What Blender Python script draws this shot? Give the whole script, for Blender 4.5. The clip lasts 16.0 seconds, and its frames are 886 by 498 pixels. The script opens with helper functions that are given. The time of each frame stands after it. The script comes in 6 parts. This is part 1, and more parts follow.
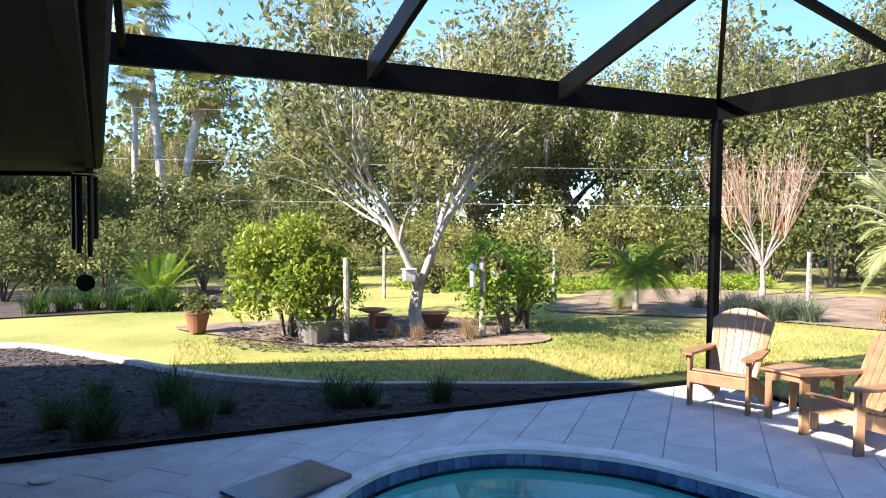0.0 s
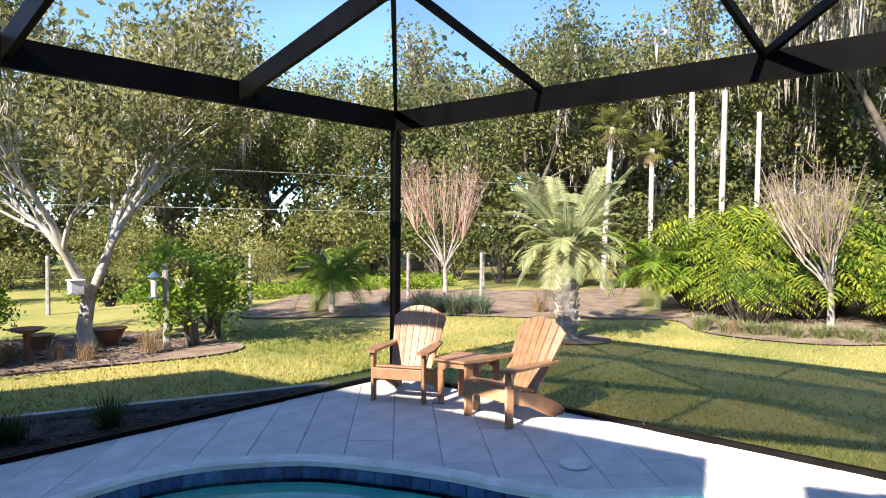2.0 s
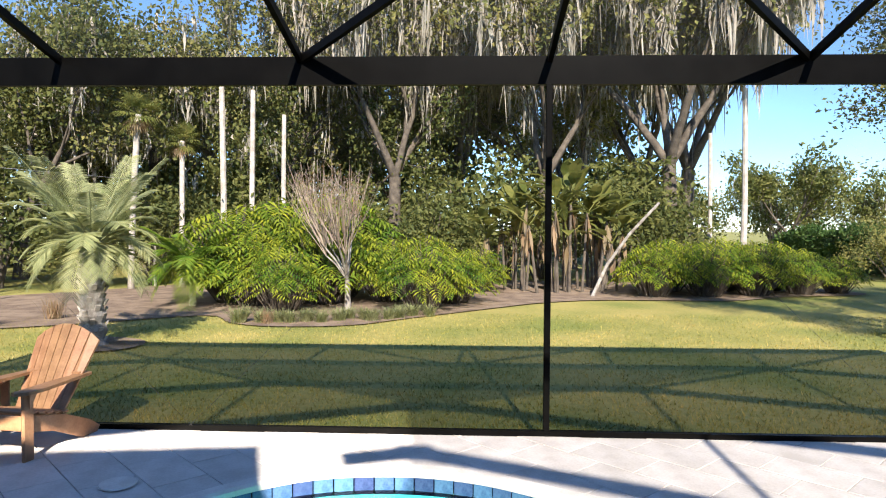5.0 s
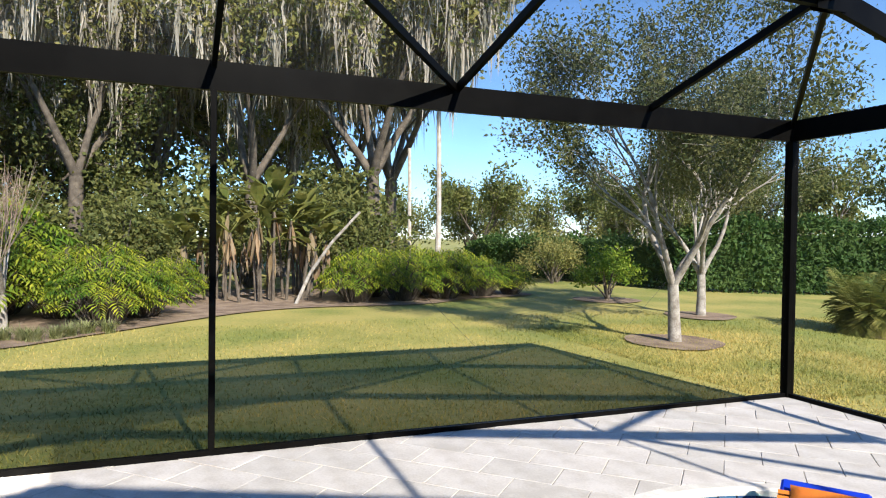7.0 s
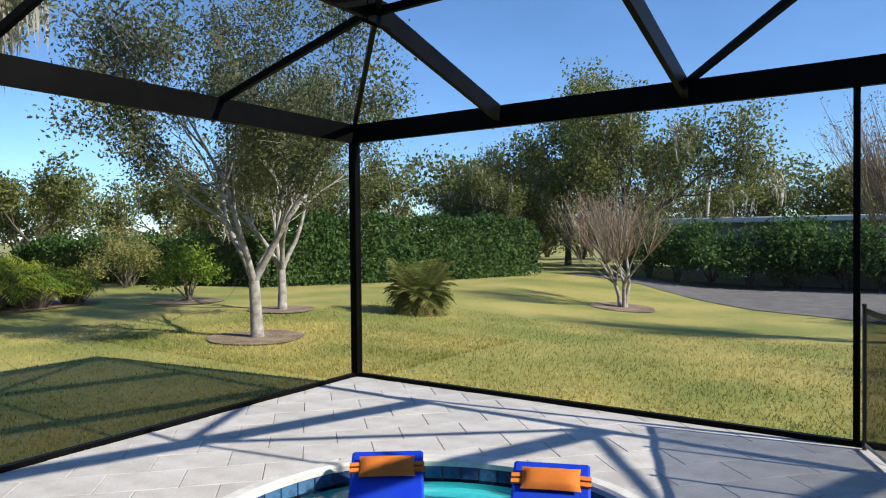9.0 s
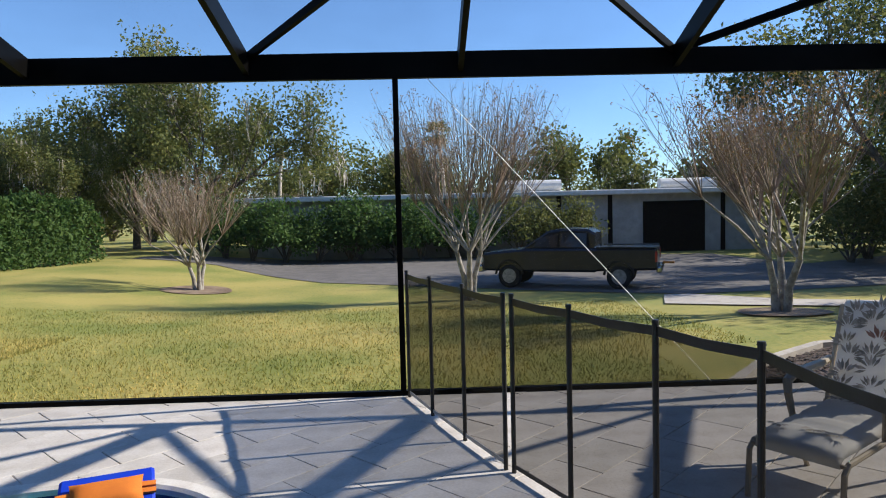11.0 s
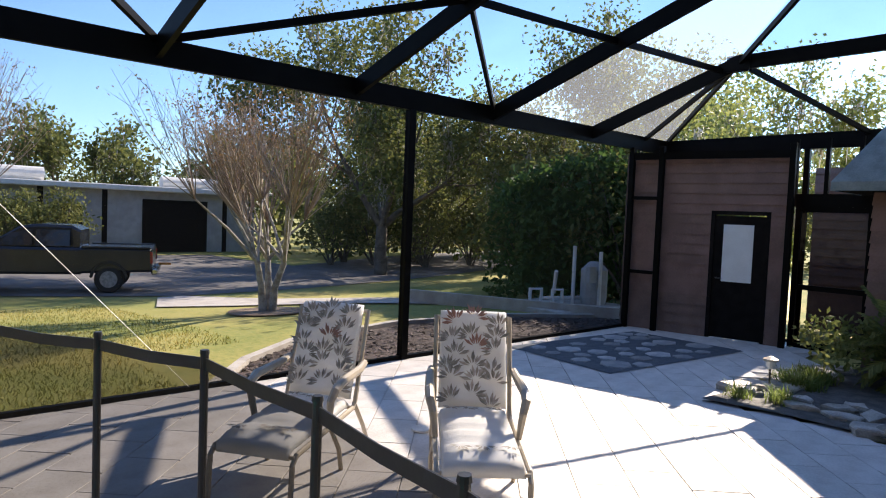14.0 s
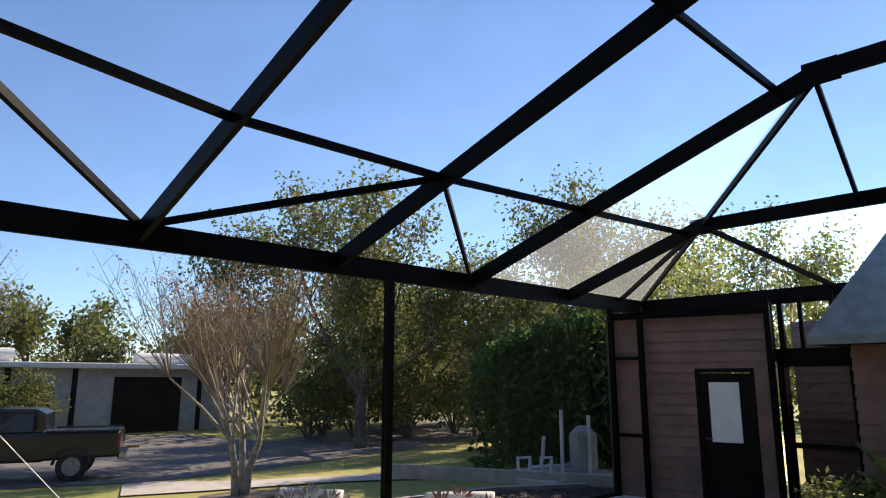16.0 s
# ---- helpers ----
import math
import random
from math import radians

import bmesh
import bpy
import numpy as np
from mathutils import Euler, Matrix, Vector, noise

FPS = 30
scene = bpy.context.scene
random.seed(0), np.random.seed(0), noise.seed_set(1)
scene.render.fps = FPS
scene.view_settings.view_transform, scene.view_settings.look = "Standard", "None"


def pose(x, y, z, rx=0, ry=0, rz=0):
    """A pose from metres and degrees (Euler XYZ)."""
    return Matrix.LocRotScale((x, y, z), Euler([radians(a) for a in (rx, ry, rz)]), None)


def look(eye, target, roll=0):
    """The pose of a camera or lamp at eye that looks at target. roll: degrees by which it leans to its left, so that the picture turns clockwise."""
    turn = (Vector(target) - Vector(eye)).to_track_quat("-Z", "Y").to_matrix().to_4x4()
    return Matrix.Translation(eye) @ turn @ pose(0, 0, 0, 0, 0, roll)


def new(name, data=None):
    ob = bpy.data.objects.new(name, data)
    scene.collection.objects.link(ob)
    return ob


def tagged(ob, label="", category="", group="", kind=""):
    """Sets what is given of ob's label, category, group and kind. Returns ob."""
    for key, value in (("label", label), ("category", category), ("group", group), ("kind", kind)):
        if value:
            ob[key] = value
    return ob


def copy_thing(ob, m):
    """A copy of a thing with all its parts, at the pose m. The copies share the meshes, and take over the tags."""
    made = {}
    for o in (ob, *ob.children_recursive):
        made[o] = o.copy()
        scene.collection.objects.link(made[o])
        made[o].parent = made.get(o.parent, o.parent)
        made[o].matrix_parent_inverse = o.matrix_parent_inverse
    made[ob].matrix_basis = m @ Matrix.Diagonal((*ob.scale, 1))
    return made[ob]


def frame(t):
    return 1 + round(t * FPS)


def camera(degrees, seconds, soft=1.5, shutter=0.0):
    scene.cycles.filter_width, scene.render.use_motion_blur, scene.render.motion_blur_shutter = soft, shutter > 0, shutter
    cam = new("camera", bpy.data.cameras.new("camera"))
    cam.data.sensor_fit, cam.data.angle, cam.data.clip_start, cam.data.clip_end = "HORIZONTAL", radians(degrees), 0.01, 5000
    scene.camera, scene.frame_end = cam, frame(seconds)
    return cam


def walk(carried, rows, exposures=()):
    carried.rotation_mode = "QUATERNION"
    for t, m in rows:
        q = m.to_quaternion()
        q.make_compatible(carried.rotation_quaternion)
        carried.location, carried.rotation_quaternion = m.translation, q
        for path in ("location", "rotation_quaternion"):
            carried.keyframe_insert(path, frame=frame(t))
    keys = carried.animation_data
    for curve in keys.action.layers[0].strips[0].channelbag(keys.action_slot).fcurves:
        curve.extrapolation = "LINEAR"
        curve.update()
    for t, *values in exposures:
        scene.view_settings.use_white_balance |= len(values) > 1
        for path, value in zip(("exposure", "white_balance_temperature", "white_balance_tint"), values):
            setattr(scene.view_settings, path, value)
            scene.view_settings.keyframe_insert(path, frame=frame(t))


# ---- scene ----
cam = camera(67.4, 16.0, soft=1.1)
# seconds, eye in metres, then yaw, pitch and roll in degrees
ROWS = [
    (0.0, -0.060, 0.401, 1.875, -23.57, -2.14, 0.51),
    (0.5, -0.033, 0.386, 1.877, -28.76, -2.07, 0.61),
    (1.0, 0.021, 0.360, 1.877, -36.30, -1.91, 0.46),
    (1.5, 0.082, 0.330, 1.873, -42.72, -1.68, 0.56),
    (2.0, 0.126, 0.319, 1.870, -48.64, -1.56, 0.30),
    (2.5, 0.134, 0.375, 1.854, -56.29, -1.60, 0.54),
    (3.0, 0.125, 0.448, 1.842, -62.49, -1.70, 0.21),
    (3.5, 0.133, 0.511, 1.848, -67.33, -1.86, 0.46),
    (4.0, 0.155, 0.545, 1.846, -73.66, -1.92, 0.59),
    (4.5, 0.162, 0.539, 1.851, -80.85, -1.88, 0.37),
    (7.0, 0.082, 0.052, 1.908, -111.62, -1.01, 0.79),
    (7.5, 0.055, -0.025, 1.908, -117.16, -0.94, 0.61),
    (8.0, 0.066, -0.051, 1.907, -124.37, -0.98, 0.56),
    (8.5, 0.136, -0.075, 1.892, -134.88, -1.03, -0.04),
    (9.0, 0.157, -0.118, 1.871, -146.36, -1.05, -0.57),
    (9.5, 0.177, -0.209, 1.877, -155.60, -1.25, -0.51),
    (10.0, 0.201, -0.258, 1.847, -164.36, -1.65, -0.93),
    (12.5, -0.115, -0.436, 1.847, -204.34, -5.13, 0.55),
    (13.0, -0.148, -0.422, 1.850, -210.78, -3.39, 1.35),
    (13.5, -0.160, -0.418, 1.859, -217.68, -2.77, 2.20),
    (14.0, -0.186, -0.451, 1.850, -222.43, -2.95, 2.34),
    (14.5, -0.201, -0.449, 1.849, -224.31, -3.47, 2.04),
    (15.0, -0.224, -0.437, 1.857, -228.70, -3.52, 2.87),
    (15.5, -0.242, -0.443, 1.863, -230.86, 2.98, 1.06),
    (16.0, -0.196, -0.461, 1.916, -223.87, 11.13, 0.08),
]
walk(cam, [(t, pose(x, y, z, 90 + pitch, 0, yaw) @ pose(0, 0, 0, 0, 0, roll)) for t, x, y, z, yaw, pitch, roll in ROWS],
     exposures=[(0.0, 3.17, 6700, 14), (1.0, 2.99, 6750, 14), (2.0, 2.82, 6850, 14), (3.5, 2.54, 6850, 14), (7.0, 2.17, 6600, 9), (9.0, 1.85, 6450, 8), (10.2, 1.8, 6500, 8), (12.5, 2.05, 7000, 14), (14.5, 2.26, 7150, 15), (15.3, 2.21, 7400, 15), (16.0, 2.03, 7850, 15)])

# ---- world, sun ----
SUN_AZ, SUN_EL = -98.5, 34.0          # azimuth clockwise from +y
world = bpy.data.worlds.new("world")
scene.world = world
world.use_nodes = True
wn = world.node_tree.nodes
sky = wn.new("ShaderNodeTexSky")
sky.sky_type, sky.sun_disc = "NISHITA", False
sky.sun_elevation, sky.sun_rotation = radians(SUN_EL), radians(SUN_AZ)
sky.air_density, sky.dust_density, sky.ozone_density = 0.9, 0.0, 8.0
world.node_tree.links.new(sky.outputs[0], wn["Background"].inputs[0])
wn["Background"].inputs[1].default_value = 0.128
sun = new("sun", bpy.data.lights.new("sun", "SUN"))
sun.data.energy, sun.data.angle, sun.data.color = 4.6, radians(0.55), (1.0, 0.95, 0.86)
_az, _el = radians(SUN_AZ), radians(SUN_EL)
sun.matrix_world = look((0, 0, 30), (-math.sin(_az) * math.cos(_el), -math.cos(_az) * math.cos(_el), 30 - math.sin(_el)))

# ---- materials ----
def material(name, base, second=None, rough=0.7, scale=8.0, bump=0.15, metal=0.0, fine=60.0, per=0.0, trans=0.0, island=False, spec=0.5, mixat=0.5):
    """A node material: two colours mixed by noise at two scales, fine bump, and a change from piece to piece."""
    m = bpy.data.materials.new(name)
    m.use_nodes = True
    nt, nodes = m.node_tree, m.node_tree.nodes
    bsdf = nodes["Principled BSDF"]
    second = second or tuple(c * 0.7 for c in base)
    co = nodes.new("ShaderNodeTexCoord")
    n1 = nodes.new("ShaderNodeTexNoise")
    n1.inputs["Scale"].default_value, n1.inputs["Detail"].default_value = scale, 6
    n2 = nodes.new("ShaderNodeTexNoise")
    n2.inputs["Scale"].default_value, n2.inputs["Detail"].default_value = fine, 4
    nt.links.new(co.outputs["Object"], n1.inputs[0])
    nt.links.new(co.outputs["Object"], n2.inputs[0])
    add = nodes.new("ShaderNodeMath")
    add.operation = "MULTIPLY_ADD"
    add.inputs[1].default_value = 0.45
    nt.links.new(n2.outputs[0], add.inputs[0])
    nt.links.new(n1.outputs[0], add.inputs[2])
    ramp = nodes.new("ShaderNodeValToRGB")
    ramp.color_ramp.elements[0].position, ramp.color_ramp.elements[1].position = mixat + 0.08, mixat + 0.36
    ramp.color_ramp.elements[0].color, ramp.color_ramp.elements[1].color = (*base, 1), (*second, 1)
    nt.links.new(add.outputs[0], ramp.inputs[0])
    out = ramp.outputs[0]
    if per:
        if island:
            rnd = nodes.new("ShaderNodeNewGeometry").outputs["Random Per Island"]
        else:
            rnd = nodes.new("ShaderNodeObjectInfo").outputs["Random"]
        hsv = nodes.new("ShaderNodeHueSaturation")
        mr = nodes.new("ShaderNodeMapRange")
        mr.inputs[3].default_value, mr.inputs[4].default_value = 1 - per, 1 + per
        nt.links.new(rnd, mr.inputs[0])
        nt.links.new(mr.outputs[0], hsv.inputs["Value"])
        mh = nodes.new("ShaderNodeMapRange")
        mh.inputs[3].default_value, mh.inputs[4].default_value = 0.5 + per * 0.06, 0.5 - per * 0.06
        nt.links.new(rnd, mh.inputs[0])
        nt.links.new(mh.outputs[0], hsv.inputs["Hue"])
        nt.links.new(out, hsv.inputs["Color"])
        out = hsv.outputs[0]
    nt.links.new(out, bsdf.inputs["Base Color"])
    bsdf.inputs["Roughness"].default_value, bsdf.inputs["Metallic"].default_value = rough, metal
    bsdf.inputs["Specular IOR Level"].default_value = spec
    if bump:
        b = nodes.new("ShaderNodeBump")
        b.inputs["Strength"].default_value, b.inputs["Distance"].default_value = bump, 0.02
        nt.links.new(add.outputs[0], b.inputs["Height"])
        nt.links.new(b.outputs[0], bsdf.inputs["Normal"])
    if trans:
        tr = nodes.new("ShaderNodeBsdfTranslucent")
        nt.links.new(out, tr.inputs[0])
        mx = nodes.new("ShaderNodeMixShader")
        mx.inputs[0].default_value = trans
        nt.links.new(bsdf.outputs[0], mx.inputs[1])
        nt.links.new(tr.outputs[0], mx.inputs[2])
        nt.links.new(mx.outputs[0], nodes["Material Output"].inputs[0])
    return m


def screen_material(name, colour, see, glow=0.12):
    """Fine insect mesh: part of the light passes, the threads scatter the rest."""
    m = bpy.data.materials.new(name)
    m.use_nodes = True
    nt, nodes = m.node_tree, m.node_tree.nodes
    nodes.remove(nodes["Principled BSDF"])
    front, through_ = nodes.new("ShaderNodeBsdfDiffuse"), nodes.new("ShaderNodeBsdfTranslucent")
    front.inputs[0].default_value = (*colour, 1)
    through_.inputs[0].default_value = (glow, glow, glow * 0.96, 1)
    bsdf = nodes.new("ShaderNodeMixShader")
    bsdf.inputs[0].default_value = 0.5
    nt.links.new(front.outputs[0], bsdf.inputs[1])
    nt.links.new(through_.outputs[0], bsdf.inputs[2])
    n = nodes.new("ShaderNodeTexNoise")
    n.inputs["Scale"].default_value = 1.3
    co = nodes.new("ShaderNodeTexCoord")
    nt.links.new(co.outputs["Object"], n.inputs[0])
    mr = nodes.new("ShaderNodeMapRange")
    mr.inputs[3].default_value, mr.inputs[4].default_value = see - 0.04, see + 0.04
    nt.links.new(n.outputs[0], mr.inputs[0])
    tp = nodes.new("ShaderNodeBsdfTransparent")
    mx = nodes.new("ShaderNodeMixShader")
    nt.links.new(mr.outputs[0], mx.inputs[0])
    nt.links.new(bsdf.outputs[0], mx.inputs[1])
    nt.links.new(tp.outputs[0], mx.inputs[2])
    nt.links.new(mx.outputs[0], nodes["Material Output"].inputs[0])
    return m


M_GRASS = material("lawn_grass", (0.20, 0.225, 0.045), (0.40, 0.335, 0.095), 0.9, 0.35, 0.6, fine=14)
M_BLADE = material("grass_blade", (0.24, 0.26, 0.055), (0.50, 0.42, 0.13), 0.8, 0.35, 0, fine=9, per=0.42, island=True, trans=0.3)
M_MULCH = material("mulch", (0.032, 0.021, 0.018), (0.085, 0.06, 0.052), 0.95, 6, 0.9, fine=40)
M_LITTER = material("leaf_litter", (0.17, 0.115, 0.08), (0.31, 0.225, 0.155), 0.95, 2.5, 0.9, fine=30)
M_CHIP = material("mulch_chip", (0.035, 0.025, 0.023), (0.14, 0.105, 0.098), 0.9, 30, 0.3, per=0.5, island=True)
M_PAVER = material("travertine", (0.60, 0.555, 0.51), (0.48, 0.435, 0.39), 0.75, 3.5, 0.25, fine=45, per=0.07)
M_PAVER_I = material("travertine_rest", (0.60, 0.555, 0.51), (0.48, 0.435, 0.39), 0.75, 3.5, 0.25, fine=45, per=0.07, island=True)
M_JOINT = material("joint_sand", (0.50, 0.46, 0.41), (0.40, 0.365, 0.32), 0.95, 20, 0.3)
M_COPING = material("coping_stone", (0.70, 0.66, 0.60), (0.58, 0.53, 0.47), 0.7, 6, 0.2, per=0.05)
M_BRONZE = material("bronze_aluminium", (0.0022, 0.0021, 0.002), (0.004, 0.0038, 0.0035), 0.42, 4, 0.03, fine=120, spec=0.05)
M_SCREEN = screen_material("screen_mesh", (0.003, 0.003, 0.003), 0.39, 0.005)
M_ROOFSCREEN = screen_material("roof_screen_mesh", (0.003, 0.003, 0.003), 0.41, 0.004)
# west panes: glow raised to put a lens-glare veil into the mesh
M_ROOFSCREEN_W = screen_material("veil_roof_screen_mesh", (0.010, 0.010, 0.010), 0.43, 0.26)
M_FENCEMESH = screen_material("pool_fence_mesh", (0.007, 0.007, 0.007), 0.33, 0.006)
M_BLACK = material("black_plastic", (0.012, 0.012, 0.012), (0.02, 0.02, 0.02), 0.45, 10, 0.05)
M_BARK = material("grey_bark", (0.42, 0.39, 0.35), (0.22, 0.19, 0.16), 0.9, 7, 0.5, fine=35)
M_DARKBARK = material("dark_bark", (0.16, 0.13, 0.10), (0.08, 0.065, 0.05), 0.95, 5, 0.7, fine=30)
M_PALE = material("pale_bark", (0.58, 0.53, 0.46), (0.38, 0.33, 0.28), 0.9, 4, 0.3, fine=30)
M_TWIG = material("myrtle_twig", (0.22, 0.15, 0.11), (0.37, 0.30, 0.235), 0.8, 3, 0.2, per=0.3, island=True)
M_REDTWIG = material("red_myrtle_twig", (0.36, 0.18, 0.12), (0.48, 0.35, 0.27), 0.8, 2, 0.2, per=0.3, island=True)
def leaf(name, a, b, per=0.26, trans=0.42, rough=0.62):
    return material(name, a, b, rough, 1.2, 0, fine=6, per=per, island=True, trans=trans, spec=0.25)
L_OAK = leaf("oak_leaf", (0.15, 0.175, 0.05), (0.36, 0.33, 0.11))
L_LIVE = leaf("live_oak_leaf", (0.075, 0.105, 0.035), (0.19, 0.19, 0.075))
L_DARK = leaf("dark_leaf", (0.095, 0.125, 0.036), (0.21, 0.215, 0.065))
L_BRIGHT = leaf("bright_leaf", (0.13, 0.25, 0.025), (0.27, 0.34, 0.04))
L_CAMELLIA = leaf("camellia_leaf", (0.16, 0.24, 0.025), (0.30, 0.34, 0.05), rough=0.35)
L_MAG = leaf("sparse_leaf", (0.13, 0.15, 0.045), (0.27, 0.25, 0.09))
L_MOSS = leaf("spanish_moss", (0.38, 0.34, 0.275), (0.54, 0.50, 0.42), 0.35, 0.3, 0.95)
L_PINDO = leaf("pindo_frond", (0.27, 0.31, 0.13), (0.44, 0.45, 0.22), 0.25, 0.3)
L_SABAL = leaf("sabal_frond", (0.14, 0.17, 0.04), (0.26, 0.25, 0.07))
L_RUST = leaf("rust_leaf", (0.24, 0.12, 0.04), (0.30, 0.20, 0.09))
L_DRY = leaf("dry_leaf", (0.34, 0.22, 0.12), (0.45, 0.35, 0.22))
L_HEDGE = leaf("hedge_leaf", (0.05, 0.11, 0.025), (0.10, 0.17, 0.045))
M_TEAK = material("brown_wood_look", (0.33, 0.175, 0.088), (0.24, 0.12, 0.058), 0.5, 9, 0.12, fine=50, per=0.08)
M_LINER = material("pool_plaster", (0.02, 0.33, 0.37), (0.04, 0.41, 0.44), 0.6, 2, 0.1)
M_TILE = material("blue_pool_tile", (0.025, 0.055, 0.14), (0.06, 0.11, 0.22), 0.15, 9, 0.05, per=0.35)
M_ASPHALT = material("asphalt", (0.17, 0.155, 0.145), (0.12, 0.11, 0.105), 0.9, 2, 0.5, fine=80)
M_CONCRETE = material("concrete", (0.52, 0.48, 0.43), (0.40, 0.36, 0.32), 0.85, 4, 0.3, fine=60)
M_SIDING = material("brown_siding", (0.17, 0.10, 0.078), (0.12, 0.07, 0.055), 0.7, 3, 0.2, fine=40, per=0.06)
M_ROOFBLUE = material("grey_green_shingle", (0.16, 0.20, 0.20), (0.11, 0.14, 0.14), 0.85, 5, 0.4, fine=50)
M_WHITE = material("white_paint", (0.78, 0.77, 0.74), (0.66, 0.64, 0.60), 0.5, 5, 0.1)
M_STUCCO = material("grey_stucco", (0.42, 0.41, 0.40), (0.34, 0.33, 0.32), 0.9, 3, 0.3, fine=70)
M_DARK = material("dark_brown_paint", (0.007, 0.006, 0.0055), (0.012, 0.010, 0.009), 0.7, 6, 0.1, spec=0.05)


# ---- mesh helpers ----
class Build:
    """Gathers vertices and faces for one mesh."""
    def __init__(self):
        self.v, self.f = [], []

    def tube(self, pts, radii, n=6, cap=True):
        base, a = len(self.v), None
        for i, p in enumerate(pts):
            p = Vector(p)
            d = (Vector(pts[min(i + 1, len(pts) - 1)]) - Vector(pts[max(i - 1, 0)])).normalized()
            if a is not None:
                a = a - d * a.dot(d)
            if a is None or a.length < 1e-4:
                a = d.orthogonal() if abs(d.z) > 0.99 else d.cross(Vector((0, 0, 1)))
            a = a.normalized()
            b = d.cross(a)
            for k in range(n):
                w = 2 * math.pi * k / n
                self.v.append(tuple(p + radii[i] * (math.cos(w) * a + math.sin(w) * b)))
        for i in range(len(pts) - 1):
            for k in range(n):
                q, r = base + i * n + k, base + i * n + (k + 1) % n
                self.f.append((q, r, r + n, q + n))
        if cap:
            self.f.append(tuple(base + k for k in range(n))[::-1])
            e = base + (len(pts) - 1) * n
            self.f.append(tuple(e + k for k in range(n)))
        return self

    def box(self, lo, hi, m=None, bevel=0.0):
        (x0, y0, z0), (x1, y1, z1) = lo, hi
        base = len(self.v)
        if bevel:
            b = bevel
            ring = [(x0 + b, y0), (x1 - b, y0), (x1, y0 + b), (x1, y1 - b), (x1 - b, y1), (x0 + b, y1), (x0, y1 - b), (x0, y0 + b)]
            cx, cy = (x0 + x1) / 2, (y0 + y1) / 2
            def inset(p):
                return (p[0] + math.copysign(b, cx - p[0]) * 0.7, p[1] + math.copysign(b, cy - p[1]) * 0.7)
            layers = [[(*inset(p), z0) for p in ring], [(*p, z0 + b) for p in ring], [(*p, z1 - b) for p in ring], [(*inset(p), z1) for p in ring]]
            pts = [q for lay in layers for q in lay]
            faces = [tuple(range(8))[::-1], tuple(range(24, 32))]
            for l in range(3):
                for k in range(8):
                    faces.append((l * 8 + k, l * 8 + (k + 1) % 8, l * 8 + 8 + (k + 1) % 8, l * 8 + 8 + k))
        else:
            pts = [(x, y, z) for z in (z0, z1) for y in (y0, y1) for x in (x0, x1)]
            faces = [(0, 2, 3, 1), (4, 5, 7, 6), (0, 1, 5, 4), (2, 6, 7, 3), (0, 4, 6, 2), (1, 3, 7, 5)]
        if m is not None:
            pts = [tuple(m @ Vector(p)) for p in pts]
        self.v += pts
        self.f += [tuple(base + k for k in f) for f in faces]
        return self

    def bar(self, a, b, w, h, up=(0, 0, 1)):
        """A rectangular bar from a to b, w wide, h deep."""
        a, b = Vector(a), Vector(b)
        d = (b - a).normalized()
        side = d.cross(Vector(up))
        side = (side if side.length > 1e-4 else d.orthogonal()).normalized()
        top = side.cross(d).normalized()
        base = len(self.v)
        for p in (a, b):
            for s, t in ((-1, -1), (1, -1), (1, 1), (-1, 1)):
                self.v.append(tuple(p + side * s * w / 2 + top * t * h / 2))
        for f in ((3, 2, 1, 0), (4, 5, 6, 7), (0, 1, 5, 4), (1, 2, 6, 5), (2, 3, 7, 6), (3, 0, 4, 7)):
            self.f.append(tuple(base + k for k in f))
        return self

    def poly(self, pts):
        base = len(self.v)
        self.v += [tuple(p) for p in pts]
        self.f.append(tuple(range(base, base + len(pts))))
        return self

    def leaves(self, centres, size, rng, aspect=0.5, droop=0.0, flat=0.0):
        """One folded leaf (two triangles about a midrib) at each centre, turned at random."""
        n = len(centres)
        c = np.asarray(centres, float)
        d = rng.normal(size=(n, 3))
        d[:, 2] = d[:, 2] * (1 - flat) - droop
        d /= np.linalg.norm(d, axis=1)[:, None] + 1e-9
        s = np.cross(d, rng.normal(size=(n, 3)))
        s /= np.linalg.norm(s, axis=1)[:, None] + 1e-9
        u = np.cross(s, d)
        L = size * rng.uniform(0.6, 1.4, (n, 1))
        W = L * aspect
        quad = np.stack([c, c + d * L * 0.5 + s * W * 0.5 + u * W * 0.12, c + d * L, c + d * L * 0.5 - s * W * 0.5 + u * W * 0.12], 1).reshape(-1, 3)
        base = len(self.v)
        self.v += list(map(tuple, quad.tolist()))
        self.f += [(base + 4 * i, base + 4 * i + 1, base + 4 * i + 2, base + 4 * i + 3) for i in range(n)]
        return self

    def mesh(self, name, mat, smooth=False):
        me = bpy.data.meshes.new(name)
        me.from_pydata(self.v, [], self.f)
        me.materials.append(mat)
        if smooth:
            me.polygons.foreach_set("use_smooth", [True] * len(me.polygons))
        me.update()
        return me


def part(name, build, mat, parent=None, label="", smooth=False, kind=""):
    """Links one mesh object, under a thing or part if given."""
    ob = new(name, build.mesh(name, mat, smooth))
    ob.parent = parent
    return tagged(ob, label, kind=kind)


def thing(name, m, label, category, group="", kind=""):
    """An Empty at a thing's base, to parent its parts."""
    ob = new(name)
    ob.empty_display_size = 0.1
    ob.matrix_world = m
    return tagged(ob, label, category, group, kind)


def single(name, build, mat, label, category, group="", kind="", smooth=False, m=None):
    ob = new(name, build.mesh(name, mat, smooth))
    if m is not None:
        ob.matrix_world = m
    return tagged(ob, label, category, group, kind)


def step(a, b, x):
    t = min(1.0, max(0.0, (x - a) / (b - a)))
    return t * t * (3 - 2 * t)


